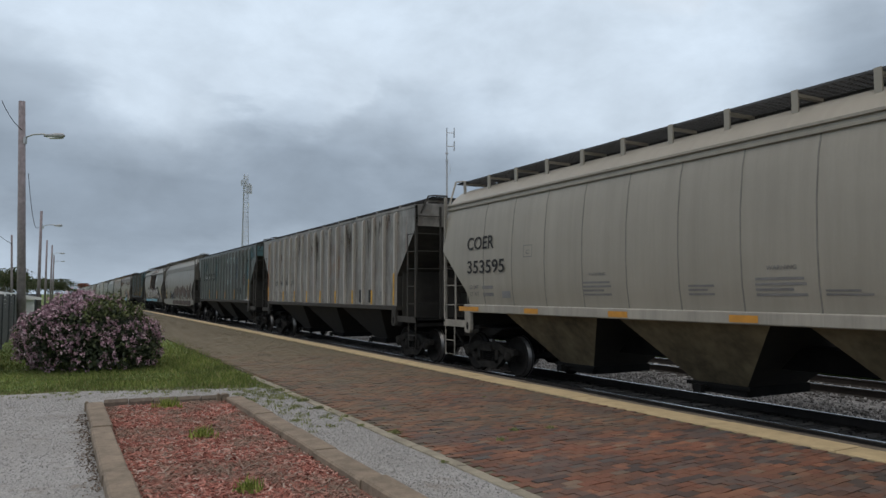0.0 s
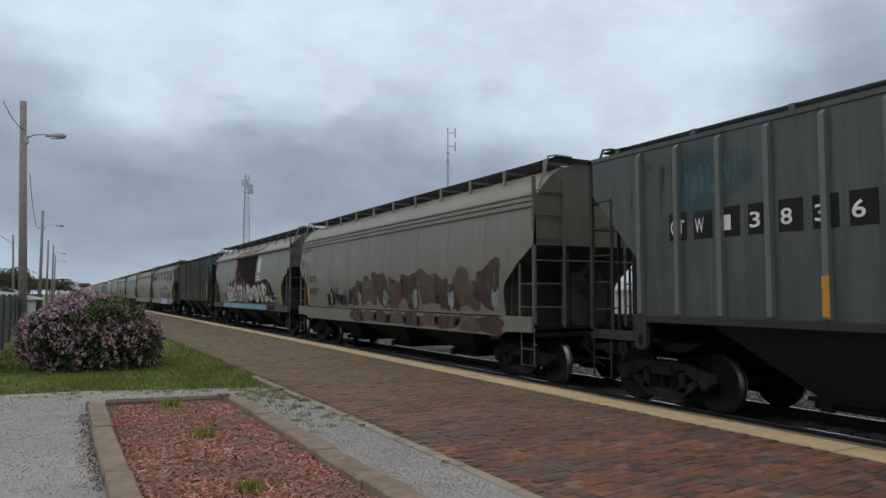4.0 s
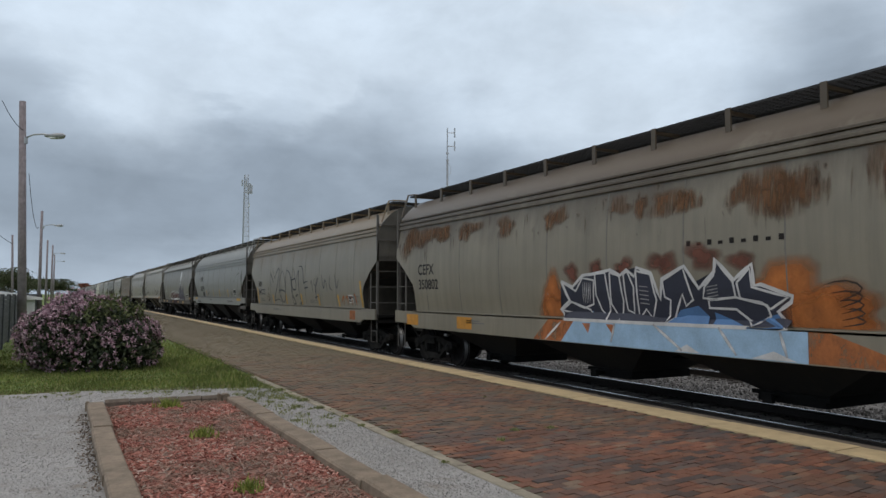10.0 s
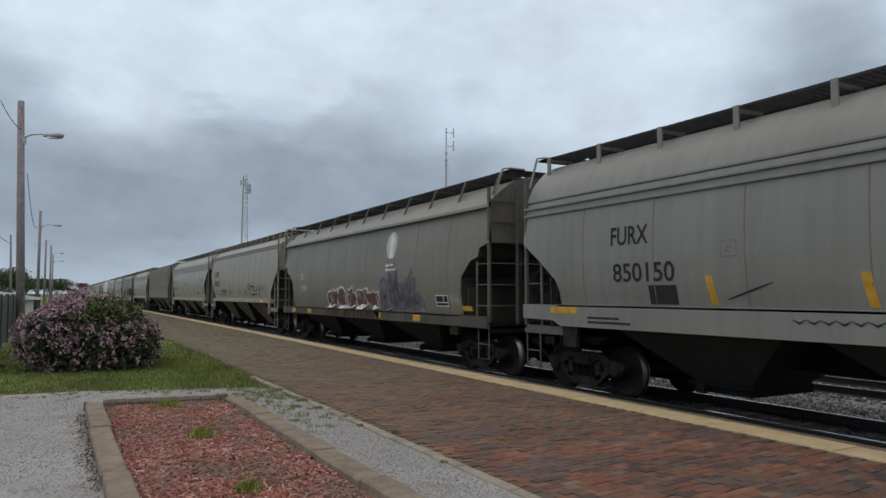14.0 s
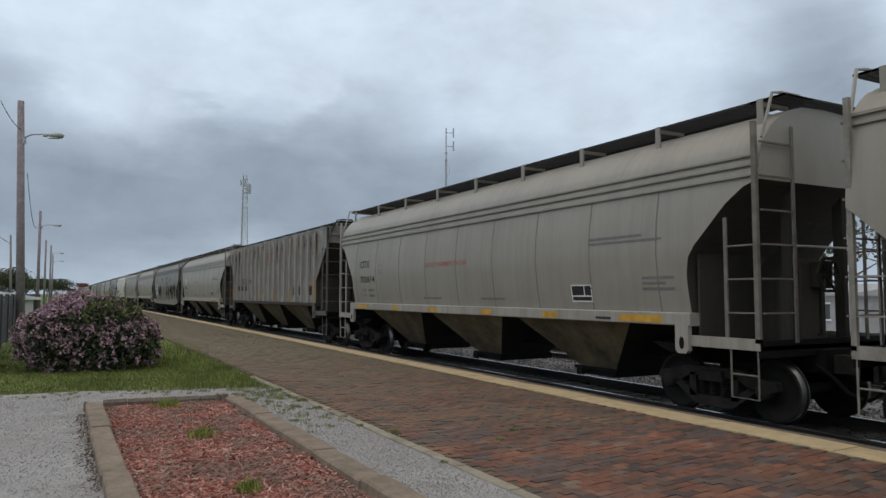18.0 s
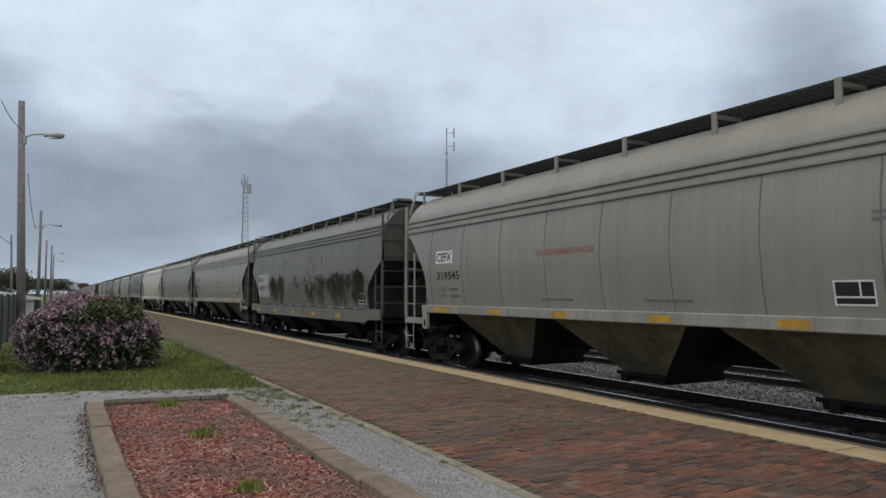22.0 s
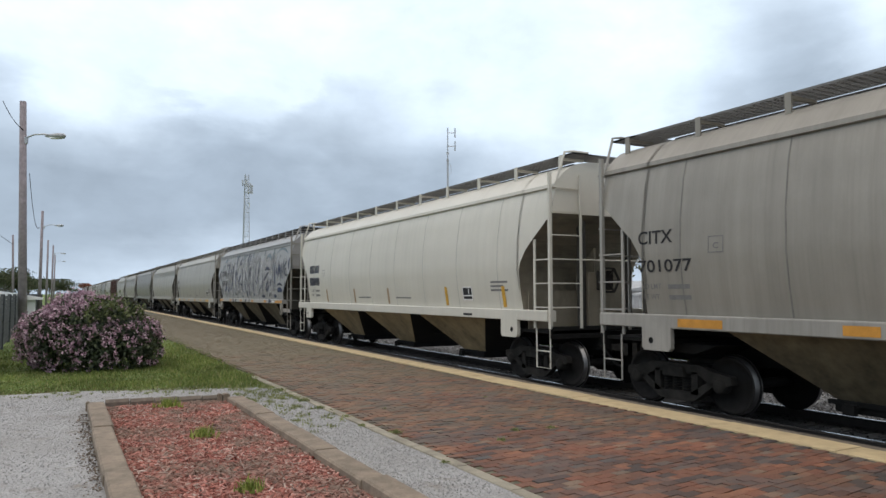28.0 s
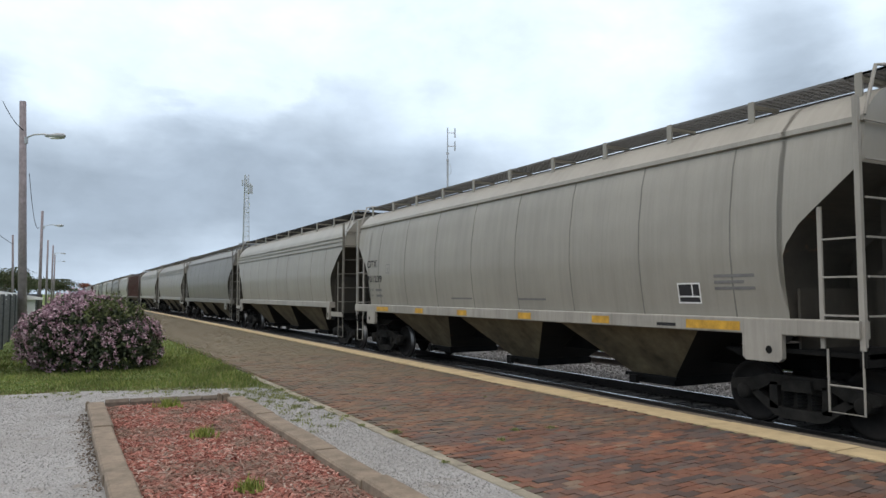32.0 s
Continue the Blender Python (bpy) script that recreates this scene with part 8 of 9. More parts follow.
for pts in (((0.14, 1.48), (-0.43, 1.58), (-0.66, 1.37), (0.05, 1.36)), ((-0.74, 1.51), (-0.93, 1.42), (-1.13, 1.38), (-0.72, 1.38)), ((-1.31, 1.49), (-1.64, 1.41), (-1.84, 1.49), (-2.03, 1.38), (-1.35, 1.37)), ((-2.27, 1.4), (-2.51, 1.64), (-2.87, 1.71), (-3.06, 1.55), (-3.11, 1.41), (-2.45, 1.39)), ((-3.16, 1.62), (-3.46, 1.52), (-3.79, 1.42), (-4.04, 1.57), (-4.22, 1.62), (-4.35, 1.43), (-3.84, 1.41), (-3.18, 1.41)),):
    sprayed_letter(car, pts, "g_mid_blue", None, 0, 0.0095)
for i in range(5):
    stroke(car, ((-1.66, 2.02 - 0.07 * i), (-1.86, 2.0 - 0.07 * i)), 0.022, "g_white", 0.014)
    stroke(car, ((-3.06, 1.99 - 0.05 * i), (-3.26, 2.02 - 0.05 * i)), 0.022, "g_white", 0.014)
    stroke(car, ((-0.22 - 0.05 * i, 2.1), (-0.2 - 0.05 * i, 1.72)), 0.018, "g_white", 0.014)
for pts in (((-2.0, 1.40), (-2.6, 1.02)), ((-3.3, 1.40), (-3.6, 1.02)), ((-4.3, 1.38), (-4.4, 1.05)), ((-1.1, 1.38), (-1.0, 1.05)), ((0.4, 1.36), (0.9, 1.0))):
    stroke(car, pts, 0.05, "g_white", 0.010)
for a, b in ((-2.7, 0.5), (-4.2, 0.7)):
    flat("white_wedge", [(a + b / 2, 1.0), (a, 1.12), (a - b / 2, 1.0)], [(0, 1, 2)], car, "g_white", 0.011)
for a in (-0.35, -1.0):
    flat("orange_wedge", [(a + 0.12, 1.36), (a - 0.12, 1.36), (a - 0.05, 1.18)], [(0, 1, 2)], car, "g_orange", 0.012)
sill_marks(car, (6.9, 4.1), 0.7, "orange")
sill_marks(car, (-1.9, -4.0), 0.5, "orange")
for i in range(5):
    stroke(car, ((-4.9 - 0.1 * i, 2.0 - 0.1 * i), (-5.2, 2.1 - 0.12 * i), (-5.5, 1.95 - 0.1 * i), (-5.1, 1.8 - 0.08 * i)), 0.022, "g_black", 0.010)
streaks(car, "rust_run", ((6.8, 3.6, 0.7, 0.6, 26), (3.0, 3.6, 1.5, 0.5, 26), (-1.5, 3.6, 1.5, 0.5, 26), (-5.5, 3.55, 1.2, 0.8, 40)), "rust_run", 0.003, "brown rust runs below the roof edge", 1)
stains(car, "rust_patch", ((-4.3, 3.3, 1.15, 0.8), (-4.2, 3.2, 0.8, 0.7), (-2.7, 3.32, 0.6, 0.5), (-1.7, 3.35, 0.45, 0.4), (0.8, 3.35, 0.5, 0.4), (4.2, 3.35, 0.7, 0.5), (6.9, 3.4, 1.1, 0.7), (6.2, 3.42, 1.3, 0.6), (5.4, 3.42, 1.1, 0.5), (7.4, 3.2, 0.6, 1.0), (-6.0, 3.3, 1.0, 1.0), (-6.2, 3.1, 0.8, 0.8), (-6.7, 3.35, 0.7, 0.8), (-4.6, 3.3, 0.8, 0.55), (-3.7, 3.35, 0.6, 0.5), (-2.3, 3.35, 1.0, 0.5), (-1.2, 3.42, 0.7, 0.35), (0.5, 3.4, 0.7, 0.4), (2.4, 3.35, 0.9, 0.5), (3.8, 3.45, 0.9, 0.35), (5.2, 3.4, 0.8, 0.45), (7.2, 3.3, 0.6, 0.8)), "rust_patch", 0.014, "soft brown rust patches", 2)
for i in range(9):
    rect(car, "small_mark", -2.7 - i * 0.2, -2.78 - i * 0.2, 2.62, 2.70 - 0.03 * (i % 2), "g_black")
data_panel(car, -5.9, -6.4, 1.6, 1.9)
bars(car, 4.0, 3.2, 1.2, 1.3, 2)
bars(car, -6.0, -6.8, 2.2, 2.5, 3)

# dull grey car with black scrawl
car = CAR[7]
rect(car, "number_panel", 6.6, 5.75, 2.18, 2.54, "g_panel", 0.003)
rect(car, "number_panel", 6.6, 5.2, 1.82, 2.16, "g_panel", 0.003)
bars(car, 6.2, 5.5, 1.55, 1.72, 2)
ring = [(4.73 + 0.24 * math.cos(i * 0.45), 1.74 + 0.17 * math.sin(i * 0.45)) for i in range(16)]
stroke(car, ring, 0.03, "g_umber")
for pts in (((4.73, 2.2), (4.80, 2.05), (4.72, 1.95), (4.66, 2.08), (4.73, 2.2)), ((4.72, 1.95), (4.74, 1.56)), ((4.84, 1.78), (4.6, 1.7)), ((4.66, 1.82), (4.58, 1.66)), ((4.25, 1.75), (4.24, 1.6), (4.14, 1.68), (4.25, 1.75)), ((4.08, 1.7), (4.04, 1.6))):
    stroke(car, pts, 0.03, "g_umber")
words(car, "SMW", 6.53, 5.83, 2.22, 2.5)
words(car, "841272", 6.51, 5.32, 1.86, 2.12)
small_box(car, 4.45, 4.15, 2.2, 2.45)
for y_, z1 in ((6.65, 2.2), (3.9, 1.86), (1.8, 1.87), (-0.38, 1.89), (-2.5, 1.88), (-4.66, 1.86), (-6.8, 2.3)):
    marker(car, y_, 1.46, z1, 0.12, lean=0.08)
for pts in (((4.32, 2.82), (3.77, 2.4)), ((3.98, 3.01), (3.55, 2.49), (3.44, 2.81), (2.93, 3.1), (2.84, 2.81), (3.14, 2.28), (3.78, 1.57), (3.05, 1.68), (2.58, 1.54)),
            ((2.37, 2.93), (2.8, 2.59), (2.85, 2.09), (2.67, 1.66), (2.31, 1.49), (1.96, 1.67), (1.87, 2.08), (2.02, 2.62), (2.37, 2.93)), ((2.95, 2.0), (2.48, 2.09), (1.95, 1.97)),
            ((1.72, 3.04), (1.86, 2.55), (1.91, 1.79)), ((1.68, 2.89), (1.29, 2.81), (1.0, 2.4), (1.01, 1.97), (0.87, 1.45))):
    stroke(car, pts, 0.055, "g_slate")
for pts in (((0.73, 2.96), (0.99, 2.51), (0.93, 2.13), (0.51, 2.02), (0.27, 2.12), (0.43, 2.54), (0.73, 2.96)), ((0.99, 2.46), (0.43, 2.52)), ((1.0, 2.08), (0.59, 1.55), (0.46, 1.45)), ((0.48, 1.81), (0.32, 1.71), (0.24, 1.97), (0.09, 1.82)),
            ((0.3, 2.41), (0.0, 2.93), (0.01, 2.47), (-0.07, 1.87), (-0.27, 1.45)), ((-0.04, 2.98), (-0.34, 3.05), (-0.6, 2.88), (-0.68, 2.54), (-0.64, 2.21), (-0.89, 2.39), (-1.23, 2.37)), ((-0.77, 2.09), (-0.99, 2.18), (-1.25, 2.13))):
    stroke(car, pts, 0.055, "g_slate")
for pts in (((-1.59, 2.27), (-1.72, 2.49), (-1.77, 2.1), (-1.84, 1.97)), ((-2.14, 2.46), (-1.92, 2.43), (-1.91, 2.22), (-2.21, 2.23), (-2.29, 2.13), (-2.08, 1.88)), ((-2.33, 2.56), (-2.18, 2.01), (-2.23, 1.56)), ((-2.55, 2.56), (-2.12, 2.05)), ((-2.05, 1.74), (-2.44, 1.81)),
            ((-2.9, 2.6), (-3.1, 2.0), (-3.3, 2.5), (-3.5, 2.0)), ((-3.8, 2.55), (-3.7, 2.1), (-4.1, 2.0)), ((-4.3, 2.6), (-4.5, 2.0), (-4.7, 2.4))):
    stroke(car, pts, 0.047, "g_slate")
for i in range(4):
    stroke(car, ((-4.9 - 0.4 * i, 1.6 + 0.1 * i), (-5.2 - 0.35 * i, 1.9), (-5.1 - 0.4 * i, 1.5)), 0.07, "g_orange")
rect(car, "orange_tag", -5.9, -6.4, 1.05, 1.35, "g_orange", 0.006)
bars(car, -1.4, -2.2, 1.55, 1.68, 3)
bars(car, 3.6, 2.4, 1.18, 1.28, 2)
bars(car, -6.0, -6.5, 1.62, 1.85, 3)
data_panel(car, -5.6, -6.0, 1.6, 1.85)

# cold grey car with bands
car = CAR[8]
words(car, "FURX", 5.39, 4.5, 2.72, 3.04)
words(car, "850150", 5.35, 3.95, 2.09, 2.41)
rect(car, "black_patch", 4.53, 3.93, 1.72, 2.03, "black", 0.005)
small_box(car, 3.05, 2.77, 2.43, 2.67)
for y_ in (3.22, 0.88, -1.14, -3.53):
    marker(car, y_, 1.72, 2.16, 0.13, lean=0.07)
data_panel(car, -5.06, -5.61, 1.8, 2.13)
words(car, "CU FT 5250", -5.94, -6.57, 1.81, 1.88, "grey_text")
bars(car, -4.2, -4.9, 1.85, 2.05, 3)
sill_marks(car, (-6.6,), 0.9, "yellow", (1.52, 1.64))
sill_marks(car, (6.7,), 0.8, "yellow", (1.52, 1.64))
bars(car, 6.0, 4.9, 1.36, 1.52, 2, "black")
stroke(car, ((-5.0, 2.3), (-5.6, 2.75), (-6.1, 3.0), (-6.3, 3.12), (-6.42, 3.0), (-6.44, 2.6)), 0.022, "g_brown")
stains(car, "rust_patch", ((-7.0, 2.85, 0.22, 0.6), (-7.02, 2.7, 0.18, 0.5), (-7.05, 2.4, 0.14, 0.7)), "splat", 0.004, "dark rust stain with a run", 300)
stains(car, "tan_dust", ((-7.08, 2.15, 0.3, 0.8), (-6.6, 1.9, 0.8, 0.4)), "tan_run", 0.003, "tan run below the stain", 301)
for i in range(6):
    stroke(car, ((1.9 - 0.2 * i, 1.55), (1.8 - 0.2 * i, 1.36), (1.7 - 0.2 * i, 1.56)), 0.03, "g_black")
    stroke(car, ((-3.6 - 0.25 * i, 1.4), (-3.75 - 0.25 * i, 1.6), (-3.9 - 0.25 * i, 1.42)), 0.03, "g_black")
stroke(car, ((3.0, 1.8), (2.2, 2.05)), 0.03, "g_black")

# grey car with red and violet piece
car = CAR[9]
for i in range(5):
    a = 2.2 - i * 0.92
    blob(car, a, 1.72, 1.02, 0.72, "g_white", 310 + i, 0.006, 0.25, i % 2 == 0, zmin=1.40)
    blob(car, a, 1.72, 0.88, 0.6, "g_red", 310 + i, 0.009, 0.25, i % 2 == 0, zmin=1.41)
rect(car, "red_band", 2.6, -2.1, 1.15, 1.35, "g_maroon", 0.006)
for i, (a, z, w, h) in enumerate(((-2.4, 1.85, 0.9, 0.9), (-3.0, 2.1, 0.7, 1.3), (-3.5, 1.8, 1.0, 0.9), (-4.1, 2.0, 0.9, 0.9), (-4.5, 1.65, 0.9, 0.5))):
    blob(car, a, z, w, h, "g_violet", 330 + i, 0.006, 0.22, i % 2 == 1, zmin=1.40)
    stroke(car, ((a + 0.25, z + h * 0.35), (a, z - h * 0.2), (a - 0.2, z + h * 0.3)), 0.04, "g_black", 0.010)
data_panel(car, -5.59, -6.26, 1.57, 1.86)
sill_marks(car, (6.6, 4.6, 0.86, -2.0, -4.64), 0.46, "yellow")
rect(car, "reflective_strip", -6.91, -7.38, 1.48, 1.60, "yellow", 0.006)
for i in range(4):
    stroke(car, ((-6.35 - 0.12 * i, 1.9), (-6.45 - 0.12 * i, 1.6)), 0.03, "g_white")

# tags on the smooth car
car = CAR[10]
for pts in (((-2.23, 2.45), (-2.25, 2.07), (-2.56, 2.23), (-2.23, 2.45)), ((-2.74, 2.43), (-2.73, 1.98)), ((-2.85, 1.98), (-2.91, 2.38), (-3.13, 2.14), (-3.3, 2.41), (-3.4, 1.98)), ((-3.51, 2.37), (-3.56, 1.98), (-3.81, 2.06)),
            ((-3.92, 2.28), (-4.11, 2.2), (-3.91, 2.02), (-4.15, 2.02)), ((-4.48, 2.3), (-4.25, 2.2), (-4.74, 2.02), (-4.56, 1.8), (-4.29, 1.91)), ((-2.79, 1.86), (-3.29, 1.83), (-3.91, 1.91), (-4.15, 1.83))):
    stroke(car, pts, 0.075, "g_black")
for pts in (((4.5, 2.25), (4.5, 1.94)), ((4.5, 2.25), (4.29, 2.2), (4.46, 2.1), (4.25, 2.01), (4.5, 1.94)), ((4.2, 2.16), (4.23, 1.94)), ((3.93, 2.22), (4.12, 2.11), (4.1, 1.94), (3.94, 1.98), (3.96, 2.07)), ((3.86, 1.94), (3.83, 2.2), (3.73, 2.07), (3.63, 2.21), (3.58, 1.94)), ((3.4, 2.19), (3.53, 2.17), (3.51, 2.06), (3.53, 1.95), (3.39, 1.94)), ((3.51, 2.06), (3.41, 2.08)), ((3.19, 2.2), (3.34, 2.15), (3.2, 2.04), (3.28, 1.92), (3.4, 1.85), (3.17, 1.77)), ((3.13, 2.06), (2.99, 1.98)), ((3.01, 2.09), (3.13, 1.94)), ((4.23, 1.85), (3.71, 1.89), (3.22, 1.81)),):
    stroke(car, [(a + 0.05 * math.sin(9 * b + a), b + 0.04 * math.sin(7 * a)) for a, b in pts], 0.05, "g_black")
for i in range(7):
    a = 4.5 - i * 0.23
    stroke(car, ((a, 1.98), (a - 0.07, 2.2), (a - 0.16, 2.02), (a - 0.05, 1.92), (a - 0.22, 2.12)), 0.03, "g_black", 0.010)

# dirt-streaked patched car
car = CAR[14]
rect(car, "white_panel", 6.87, 4.95, 1.75, 2.8, "g_paper", 0.005, 0, "white paper patch")
rect(car, "grey_panel", 6.4, 5.33, 2.95, 3.41, "g_grey", 0.005)
words(car, "RDRX", 6.77, 5.88, 2.45, 2.66, "black", 0.009)
words(car, "100829", 6.7, 5.59, 2.06, 2.27, "black", 0.009)
streaks(car, "grain_run", ((4.2, 2.55, 0.35, 1.0, 110), (3.3, 2.45, 0.35, 1.0, 60), (0.8, 2.5, 0.4, 0.9, 60), (-0.8, 2.4, 0.5, 0.9, 70), (-2.4, 2.5, 0.5, 1.0, 90), (-4.2, 2.55, 0.6, 1.0, 120), (-6.0, 2.6, 0.45, 1.1, 140)), "dust_run", 0.005, "pale grain dust runs", 31)
streaks(car, "grain_run", ((4.3, 2.6, 0.3, 0.5, 14), (3.1, 2.5, 0.2, 0.5, 8), (0.7, 2.55, 0.3, 0.4, 10), (-1.0, 2.35, 0.4, 0.4, 10), (-2.5, 2.55, 0.4, 0.5, 16), (-4.2, 2.55, 0.5, 0.7, 30), (-6.0, 2.65, 0.5, 0.9, 46)), "soot_run", 0.008, "dark brown grain slurry runs", 32)
rs = random.Random(77)
spots = [(c_ + rs.gauss(0, sp), rs.uniform(1.75, 2.66) - 0.1 * rs.random(), rs.uniform(0.04, 0.10), rs.uniform(0.05, 0.13)) for c_, sp, k_ in ((4.25, 0.35, 60), (3.0, 0.45, 50), (1.2, 0.9, 26), (-0.6, 0.8, 40), (-2.4, 0.6, 60), (-4.2, 0.6, 80), (-6.0, 0.5, 90)) for _ in range(k_)]
stains(car, "grain_splat", [(a, z, w, h) for a, z, w, h in spots if not 4.85 < a < 6.95], "splat", 0.020, "dark round grain splats", 78)
stains(car, "grain_halo", [(a + 0.03, z - 0.06, w * 1.7, h * 2.4) for a, z, w, h in spots[::3] if not 4.85 < a < 6.95], "dust_run", 0.012, "brown halos round the splats", 80)
stains(car, "tan_dust", [(c_ + rs.gauss(0, 0.4), rs.uniform(1.6, 2.4), rs.uniform(0.5, 1.0), rs.uniform(0.5, 0.9)) for c_ in (4.3, 3.6, 3.0, -1.2, -2.4, -3.4, -4.2, -4.8, -6.0, -6.4) for _ in range(4)], "dust_run", 0.003, "tan grain dust", 79)
for a, z, w, h in ((2.0, 3.05, 1.6, 0.3), (-0.6, 3.1, 1.8, 0.3), (-3.0, 3.0, 1.3, 0.3), (-1.4, 2.4, 1.6, 0.6)):
    rect(car, "overpainted_panel", a + w / 2, a - w / 2, z, z + h, "g_patch", 0.0025)
sill_marks(car, (6.55, 3.67, 0.94, -1.73, -4.4), 0.5, "yellow", (1.08, 1.22))
for i in range(18):
    rect(car, "reflective_strip", 4.6 - i * 0.62, 4.35 - i * 0.62, 1.405, 1.44, "g_white" if i % 2 else "g_red", 0.012)
data_panel(car, -6.12, -6.76, 1.56, 1.9)
for a in (5.0, 2.3, -0.4, -3.0):
    bars(car, a + 0.3, a - 0.3, 1.1, 1.3, 3)

# large pale piece with blue edges
car = CAR[18]
stains(car, "pale_fill", [(a, z, 1.1, 1.2) for a in (6.2, 5.3, 4.5, 3.6, 2.6, 1.7, 0.8, 0.1, -0.7, -1.5, -2.3, -3.2, -4.1, -4.8) for z in (2.3, 3.3)] + [(-5.9, 2.9, 1.2, 1.2), (-6.8, 3.0, 1.0, 1.0)], "pale_mist", 0.003, "pale sprayed letter fill", 551)
for width, mat, rows in (
        (0.0935, "g_slate", (((-2.11, 3.58), (-1.67, 3.32), (-1.62, 2.62), (-1.95, 2.35)), ((-2.76, 2.29), (-2.56, 2.09), (-2.36, 1.89)), ((-3.21, 2.95), (-3.1, 2.32), (-3.19, 1.85)), ((-4.95, 3.74), (-4.98, 2.82), (-5.19, 1.99)), ((-7, 2.44), (-6.71, 1.92)),)),
        (0.1445, "g_deep_blue", (((-2.35, 3.55), (-2.38, 3.26), (-2.17, 2.6), (-1.95, 2.35)), ((-2.88, 1.78), (-3.54, 1.78)), ((-3.51, 2.97), (-3.8, 3.12), (-4.39, 3.01)), ((-3.38, 2.51), (-3.79, 2.68), (-3.9, 2.82), (-4.23, 2.88)), ((-3.72, 2.04), (-3.78, 2.26), (-4.22, 2.47)), ((-3.78, 2.04), (-4.16, 2.11), (-4.32, 2.29)), ((-4.26, 1.79), (-4.51, 1.89)), ((-4.58, 2.56), (-4.67, 2.24)),)),
        (0.153, "g_royal", (((-5.09, 1.8), (-5.53, 1.79)), ((-5.24, 3.35), (-5.26, 2.94), (-5.41, 2.19)), ((-5.53, 3.05), (-5.65, 2.71), (-5.69, 2.97)), ((-5.9, 3.34), (-5.92, 2.95), (-5.85, 2.63)), ((-5.99, 3.2), (-6.17, 2.74)), ((-6.38, 3.25), (-6.3, 2.92), (-6.4, 2.57)), ((-7.5, 3.43), (-7.41, 3.16), (-7.5, 2.92)),)),
        (0.102, "g_deep_blue", (((-6.61, 3.38), (-6.62, 2.52)), ((-7.19, 3.33), (-6.92, 3.13), (-6.74, 3.06)), ((-6.74, 3.06), (-6.94, 2.74), (-7.2, 2.63), (-7.4, 2.71)), ((-5.72, 2.28), (-6.12, 2.35), (-6.54, 2.25)), ((-6.95, 2.95), (-7.1, 2.98)),)),
        (0.221, "g_royal", (((-5.75, 2.03), (-6.12, 2.09), (-6.53, 2.02)),)),
        (0.17, "g_sea", (((-3.58, 3.54), (-3.92, 3.73), (-4.5, 3.58), (-4.55, 3.43)), ((-4.76, 3.98), (-4.8, 3.47)), ((-3.11, 3.92), (-3.08, 3.68)),)),
        (0.0935, "g_sea", (((-5.28, 3.69), (-5.76, 3.89), (-6.33, 3.89), (-6.97, 3.72), (-7.2, 3.62)), ((-6, 3.62), (-6.05, 3.5)),))):
    for pts in rows:
        stroke(car, pts, width, mat, 0.0135)
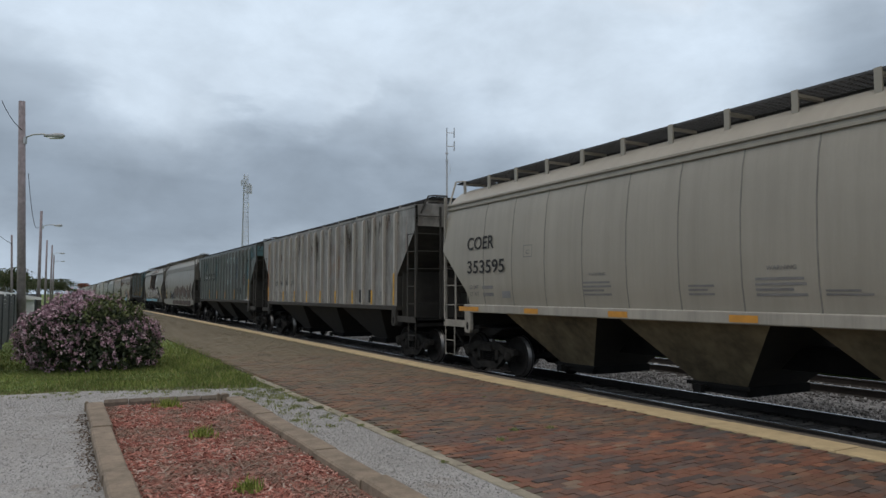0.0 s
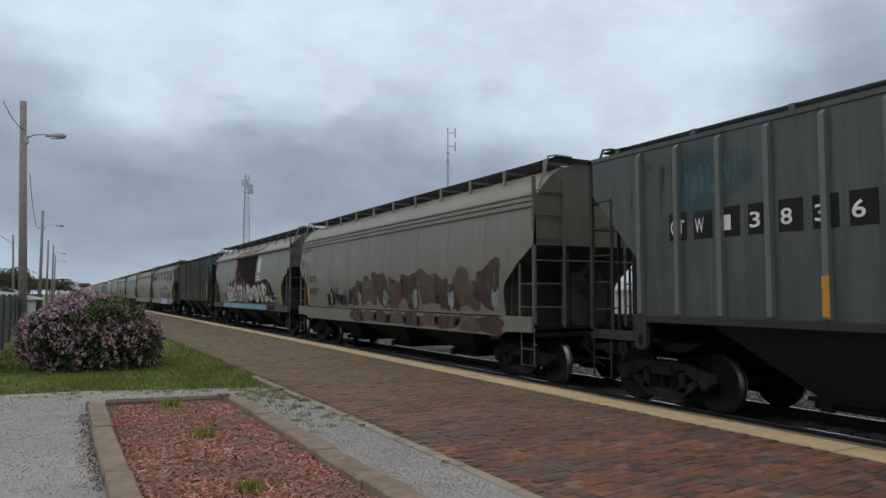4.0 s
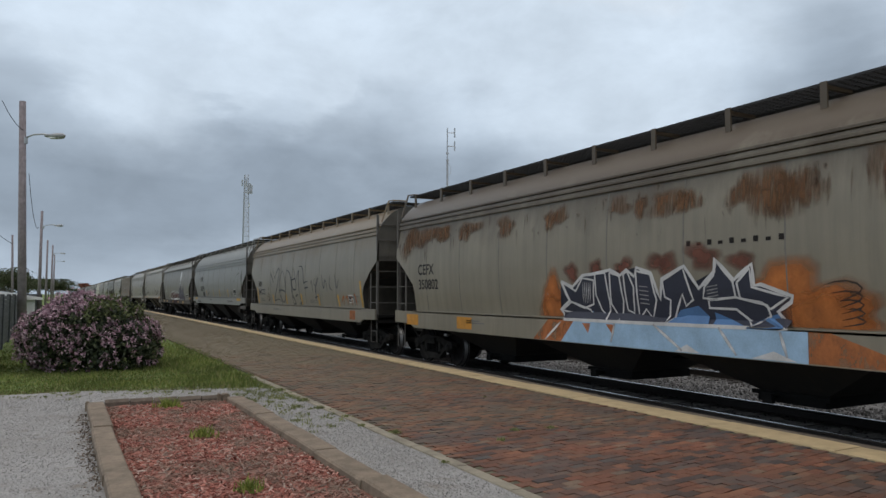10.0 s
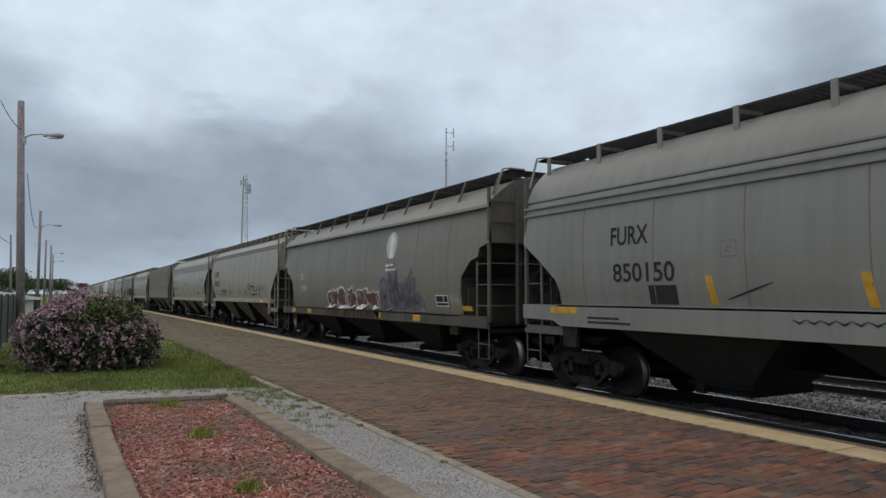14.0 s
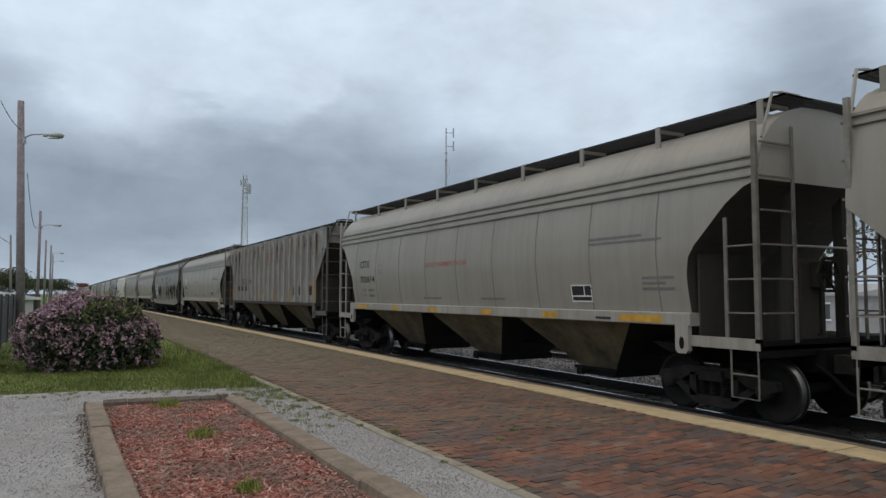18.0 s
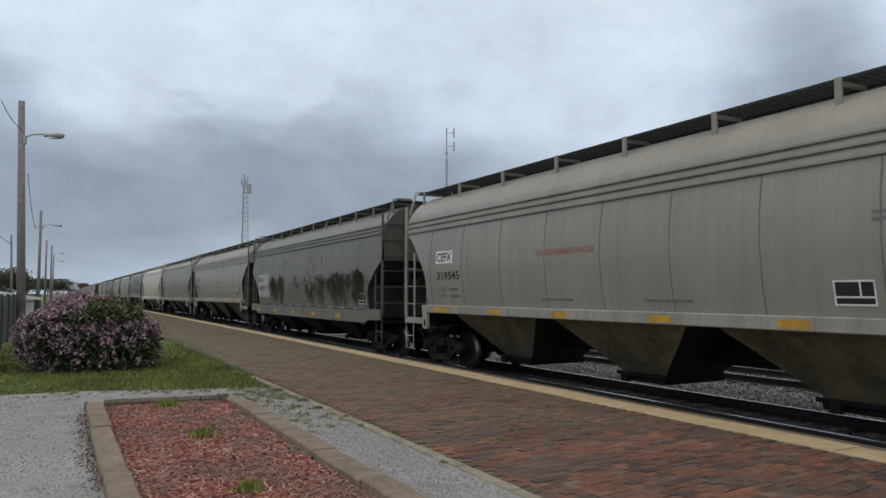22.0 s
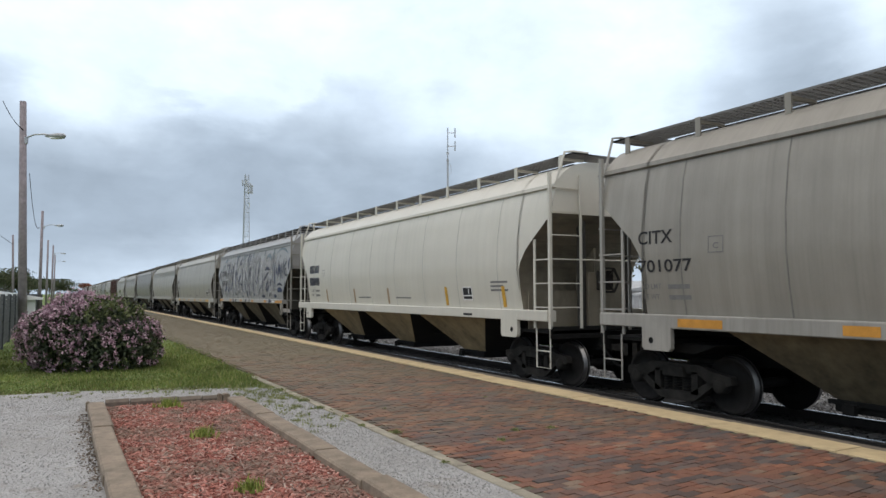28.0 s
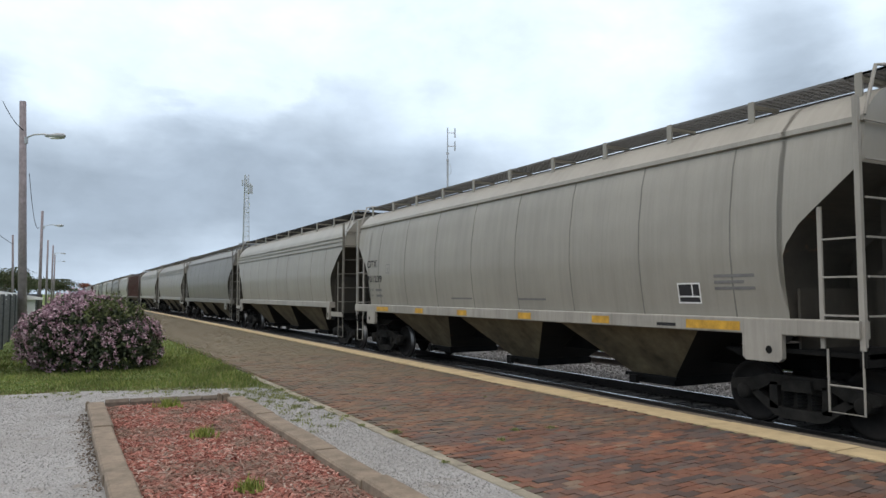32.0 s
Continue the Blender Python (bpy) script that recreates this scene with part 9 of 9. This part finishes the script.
for mat, rows in (
        ("g_slate", (((6.81, 3.26, 0.067), (7.18, 3.02, 0.199), (7.38, 2.7, 0.153)), ((6.82, 3.04, 0.092), (6.91, 2.83, 0.18), (6.77, 2.65, 0.091)), ((6.43, 2.3, 0.051), (6.01, 1.82, 0.041)), ((6.6, 2.2, 0.26), (6.65, 1.86, 0.091)), ((5.51, 3.53, 0.045), (5.13, 3.55, 0.08), (4.84, 3.48, 0.045)), ((5.14, 3.09, 0.07), (5.13, 2.78, 0.071)), ((4.88, 3.05, 0.14), (4.89, 2.74, 0.14)), ((4.36, 3.01, 0.04), (4.36, 2.37, 0.06)), ((3.67, 2.27, 0.025), (3.56, 1.79, 0.04)),)),
        ("g_slate", (((3.47, 1.81, 0.032), (3.29, 2.03, 0.095), (3.13, 2.2, 0.045)), ((2.32, 2.97, 0.025), (2.34, 2.05, 0.03)), ((2.35, 2, 0.025), (2.2, 1.97, 0.04), (1.86, 1.98, 0.025)), ((0.78, 3.92, 0.03), (0.5, 3.88, 0.04)), ((-1.21, 3.63, 0.051), (-1.19, 3.3, 0.071), (-1.18, 3.17, 0.092)), ((-1.13, 3.19, 0.05), (-1.34, 3.17, 0.05)), ((-1.17, 3.1, 0.04), (-1.16, 2.44, 0.04), (-1.21, 1.79, 0.025)),)),
        ("g_sea", (((5.54, 3.95, 0.184), (5.78, 3.79, 0.208), (5.99, 3.72, 0.095), (6.09, 3.33, 0.051)), ((3.22, 3.96, 0.102), (2.88, 3.9, 0.126), (2.61, 3.98, 0.156), (2.4, 3.98, 0.117)), ((1.28, 3.98, 0.192), (1.29, 3.74, 0.158), (1.41, 3.59, 0.045)), ((0.78, 3.97, 0.13), (0.85, 3.8, 0.135), (1.1, 3.73, 0.036)), ((-0.75, 3.98, 0.191), (-0.76, 3.86, 0.143), (-0.92, 3.73, 0.032), (-1.13, 3.66, 0.025)), ((-1.06, 2.54, 0.025), (-1.05, 2.15, 0.07), (-1.08, 1.97, 0.051)),)),
        ("g_deep_blue", (((4.77, 3.56, 0.19), (4.74, 3.17, 0.2), (4.69, 2.95, 0.06)), ((4.05, 3.26, 0.191), (4.07, 2.95, 0.15), (4.09, 2.61, 0.091), (4.06, 2.12, 0.06)), ((4.35, 3.57, 0.025), (3.96, 3.49, 0.054), (3.56, 3.33, 0.13)), ((3.56, 3.36, 0.18), (3.54, 2.91, 0.221), (3.55, 2.47, 0.18)), ((2.66, 2.89, 0.05), (2.48, 2.98, 0.113), (2.3, 3.07, 0.071)), ((2.82, 1.99, 0.063), (2.87, 1.87, 0.098), (2.97, 1.79, 0.036)), ((2.82, 1.99, 0.063), (2.74, 1.87, 0.108), (2.66, 1.8, 0.036)), ((2.14, 3.47, 0.036), (1.91, 3.66, 0.071), (1.68, 3.75, 0.054), (1.45, 3.71, 0.03)), ((2.14, 3.47, 0.032), (1.82, 3.48, 0.073), (1.46, 3.5, 0.063)),)),
        ("g_deep_blue", (((1.18, 3.48, 0.032), (1.21, 3.21, 0.12), (1.21, 2.76, 0.1), (1.23, 2.43, 0.16), (1.12, 2.13, 0.07), (1.11, 1.8, 0.06)), ((1.37, 1.77, 0.061), (0.91, 1.76, 0.04)), ((1.73, 2.57, 0.042), (1.54, 2.39, 0.081), (1.26, 2.36, 0.091)), ((1.7, 2.8, 0.141), (1.51, 2.8, 0.025)), ((0.54, 3.08, 0.03), (0.51, 2.68, 0.081), (0.43, 2.32, 0.18), (0.48, 2.15, 0.051), (0.49, 1.91, 0.03)), ((0.48, 2.99, 0.108), (0.3, 2.66, 0.073), (0.14, 2.36, 0.032)), ((-0.5, 3.23, 0.089), (-0.35, 2.94, 0.082), (-0.19, 2.46, 0.041), (-0.11, 2.29, 0.104), (-0.07, 2.19, 0.025)), ((-0.53, 3.24, 0.1), (-0.57, 3.01, 0.15), (-0.55, 2.73, 0.14), (-0.61, 2.54, 0.041), (-0.64, 2.33, 0.025)), ((-0.37, 2.42, 0.132), (-0.41, 2.16, 0.14), (-0.44, 1.75, 0.132)),)),
        ("g_deep_blue", (((0.32, 2.13, 0.032), (0.24, 1.98, 0.05), (0.09, 1.89, 0.036)),)),
        ("g_royal", (((5.73, 2.09, 0.051), (5.34, 2.14, 0.163), (5.07, 2.33, 0.215)), ((4.83, 2.06, 0.041), (4.6, 2.08, 0.242), (4.45, 2.31, 0.032)), ((3.53, 2.55, 0.184), (3.86, 2.19, 0.067), (4.08, 2.11, 0.05)), ((2.83, 3.88, 0.221), (2.81, 3.62, 0.15), (2.79, 3.37, 0.03)), ((2.76, 3.21, 0.192), (2.8, 2.93, 0.21), (2.78, 2.55, 0.09), (2.77, 2, 0.05)), ((1.59, 2.88, 0.149), (1.89, 2.72, 0.172), (2, 2.51, 0.173), (2.04, 2.09, 0.041)), ((0.14, 3.98, 0.184), (0.19, 3.61, 0.151), (0.14, 3.43, 0.091), (0.08, 3.25, 0.025)), ((-0.29, 3.86, 0.168), (-0.22, 3.51, 0.117), (-0.06, 3.14, 0.032), (-0.01, 2.96, 0.051)), ((0.05, 2.04, 0.15), (0.06, 1.74, 0.14)),)),
        ("g_royal", (((-1.28, 2.91, 0.025), (-1.31, 2.52, 0.08), (-1.34, 2.05, 0.102), (-1.41, 1.78, 0.136)),))):
    for pts in rows:
        brush(car, pts, mat, 0.0135)
for y_, w in ((3.2, 0.36), (2.55, 0.3), (0.2, 0.38), (-0.58, 0.26), (-4.6, 0.5)):
    blob(car, y_, 1.55, w, 0.15, "g_deep_blue", 540 + int(y_), 0.009, 0.3)


def motions():
    walk(cloud_backdrop, [(t, pose(0, 0, 0, 0, 0, -2.6 + 5.2 * t / 32)) for t in (0, 8, 16, 24, 32)])
    for car, when, wheels in TRAIN:
        walk(car, [(t, pose(TRACK_X, place_of(when, t), RAIL_Z)) for t in range(0, 33, 2)])
        # wheels turn while the car is near enough for it to show
        first, last = max(0.0, when - 8.0), min(32.0, when + 2.5)
        start = round(first * 15) / 15
        steps = max(0, int((last - start) * 15))
        times = [start + i / 15 for i in range(steps + 1)]
        if times[0] > 0:
            times.insert(0, 0)
        if times[-1] < 32:
            times.append(32)
        for w in wheels:
            here = Vector(w.location)
            rows, angle, before = [], 0.0, None
            for t in times:
                if before is not None and t - before < 0.1:
                    angle += math.degrees((place_of(when, before) - place_of(when, t)) / WHEEL_R)
                rows.append((t, pose(*here, angle, 0, 0)))
                before = t
            walk(w, rows)


motions()
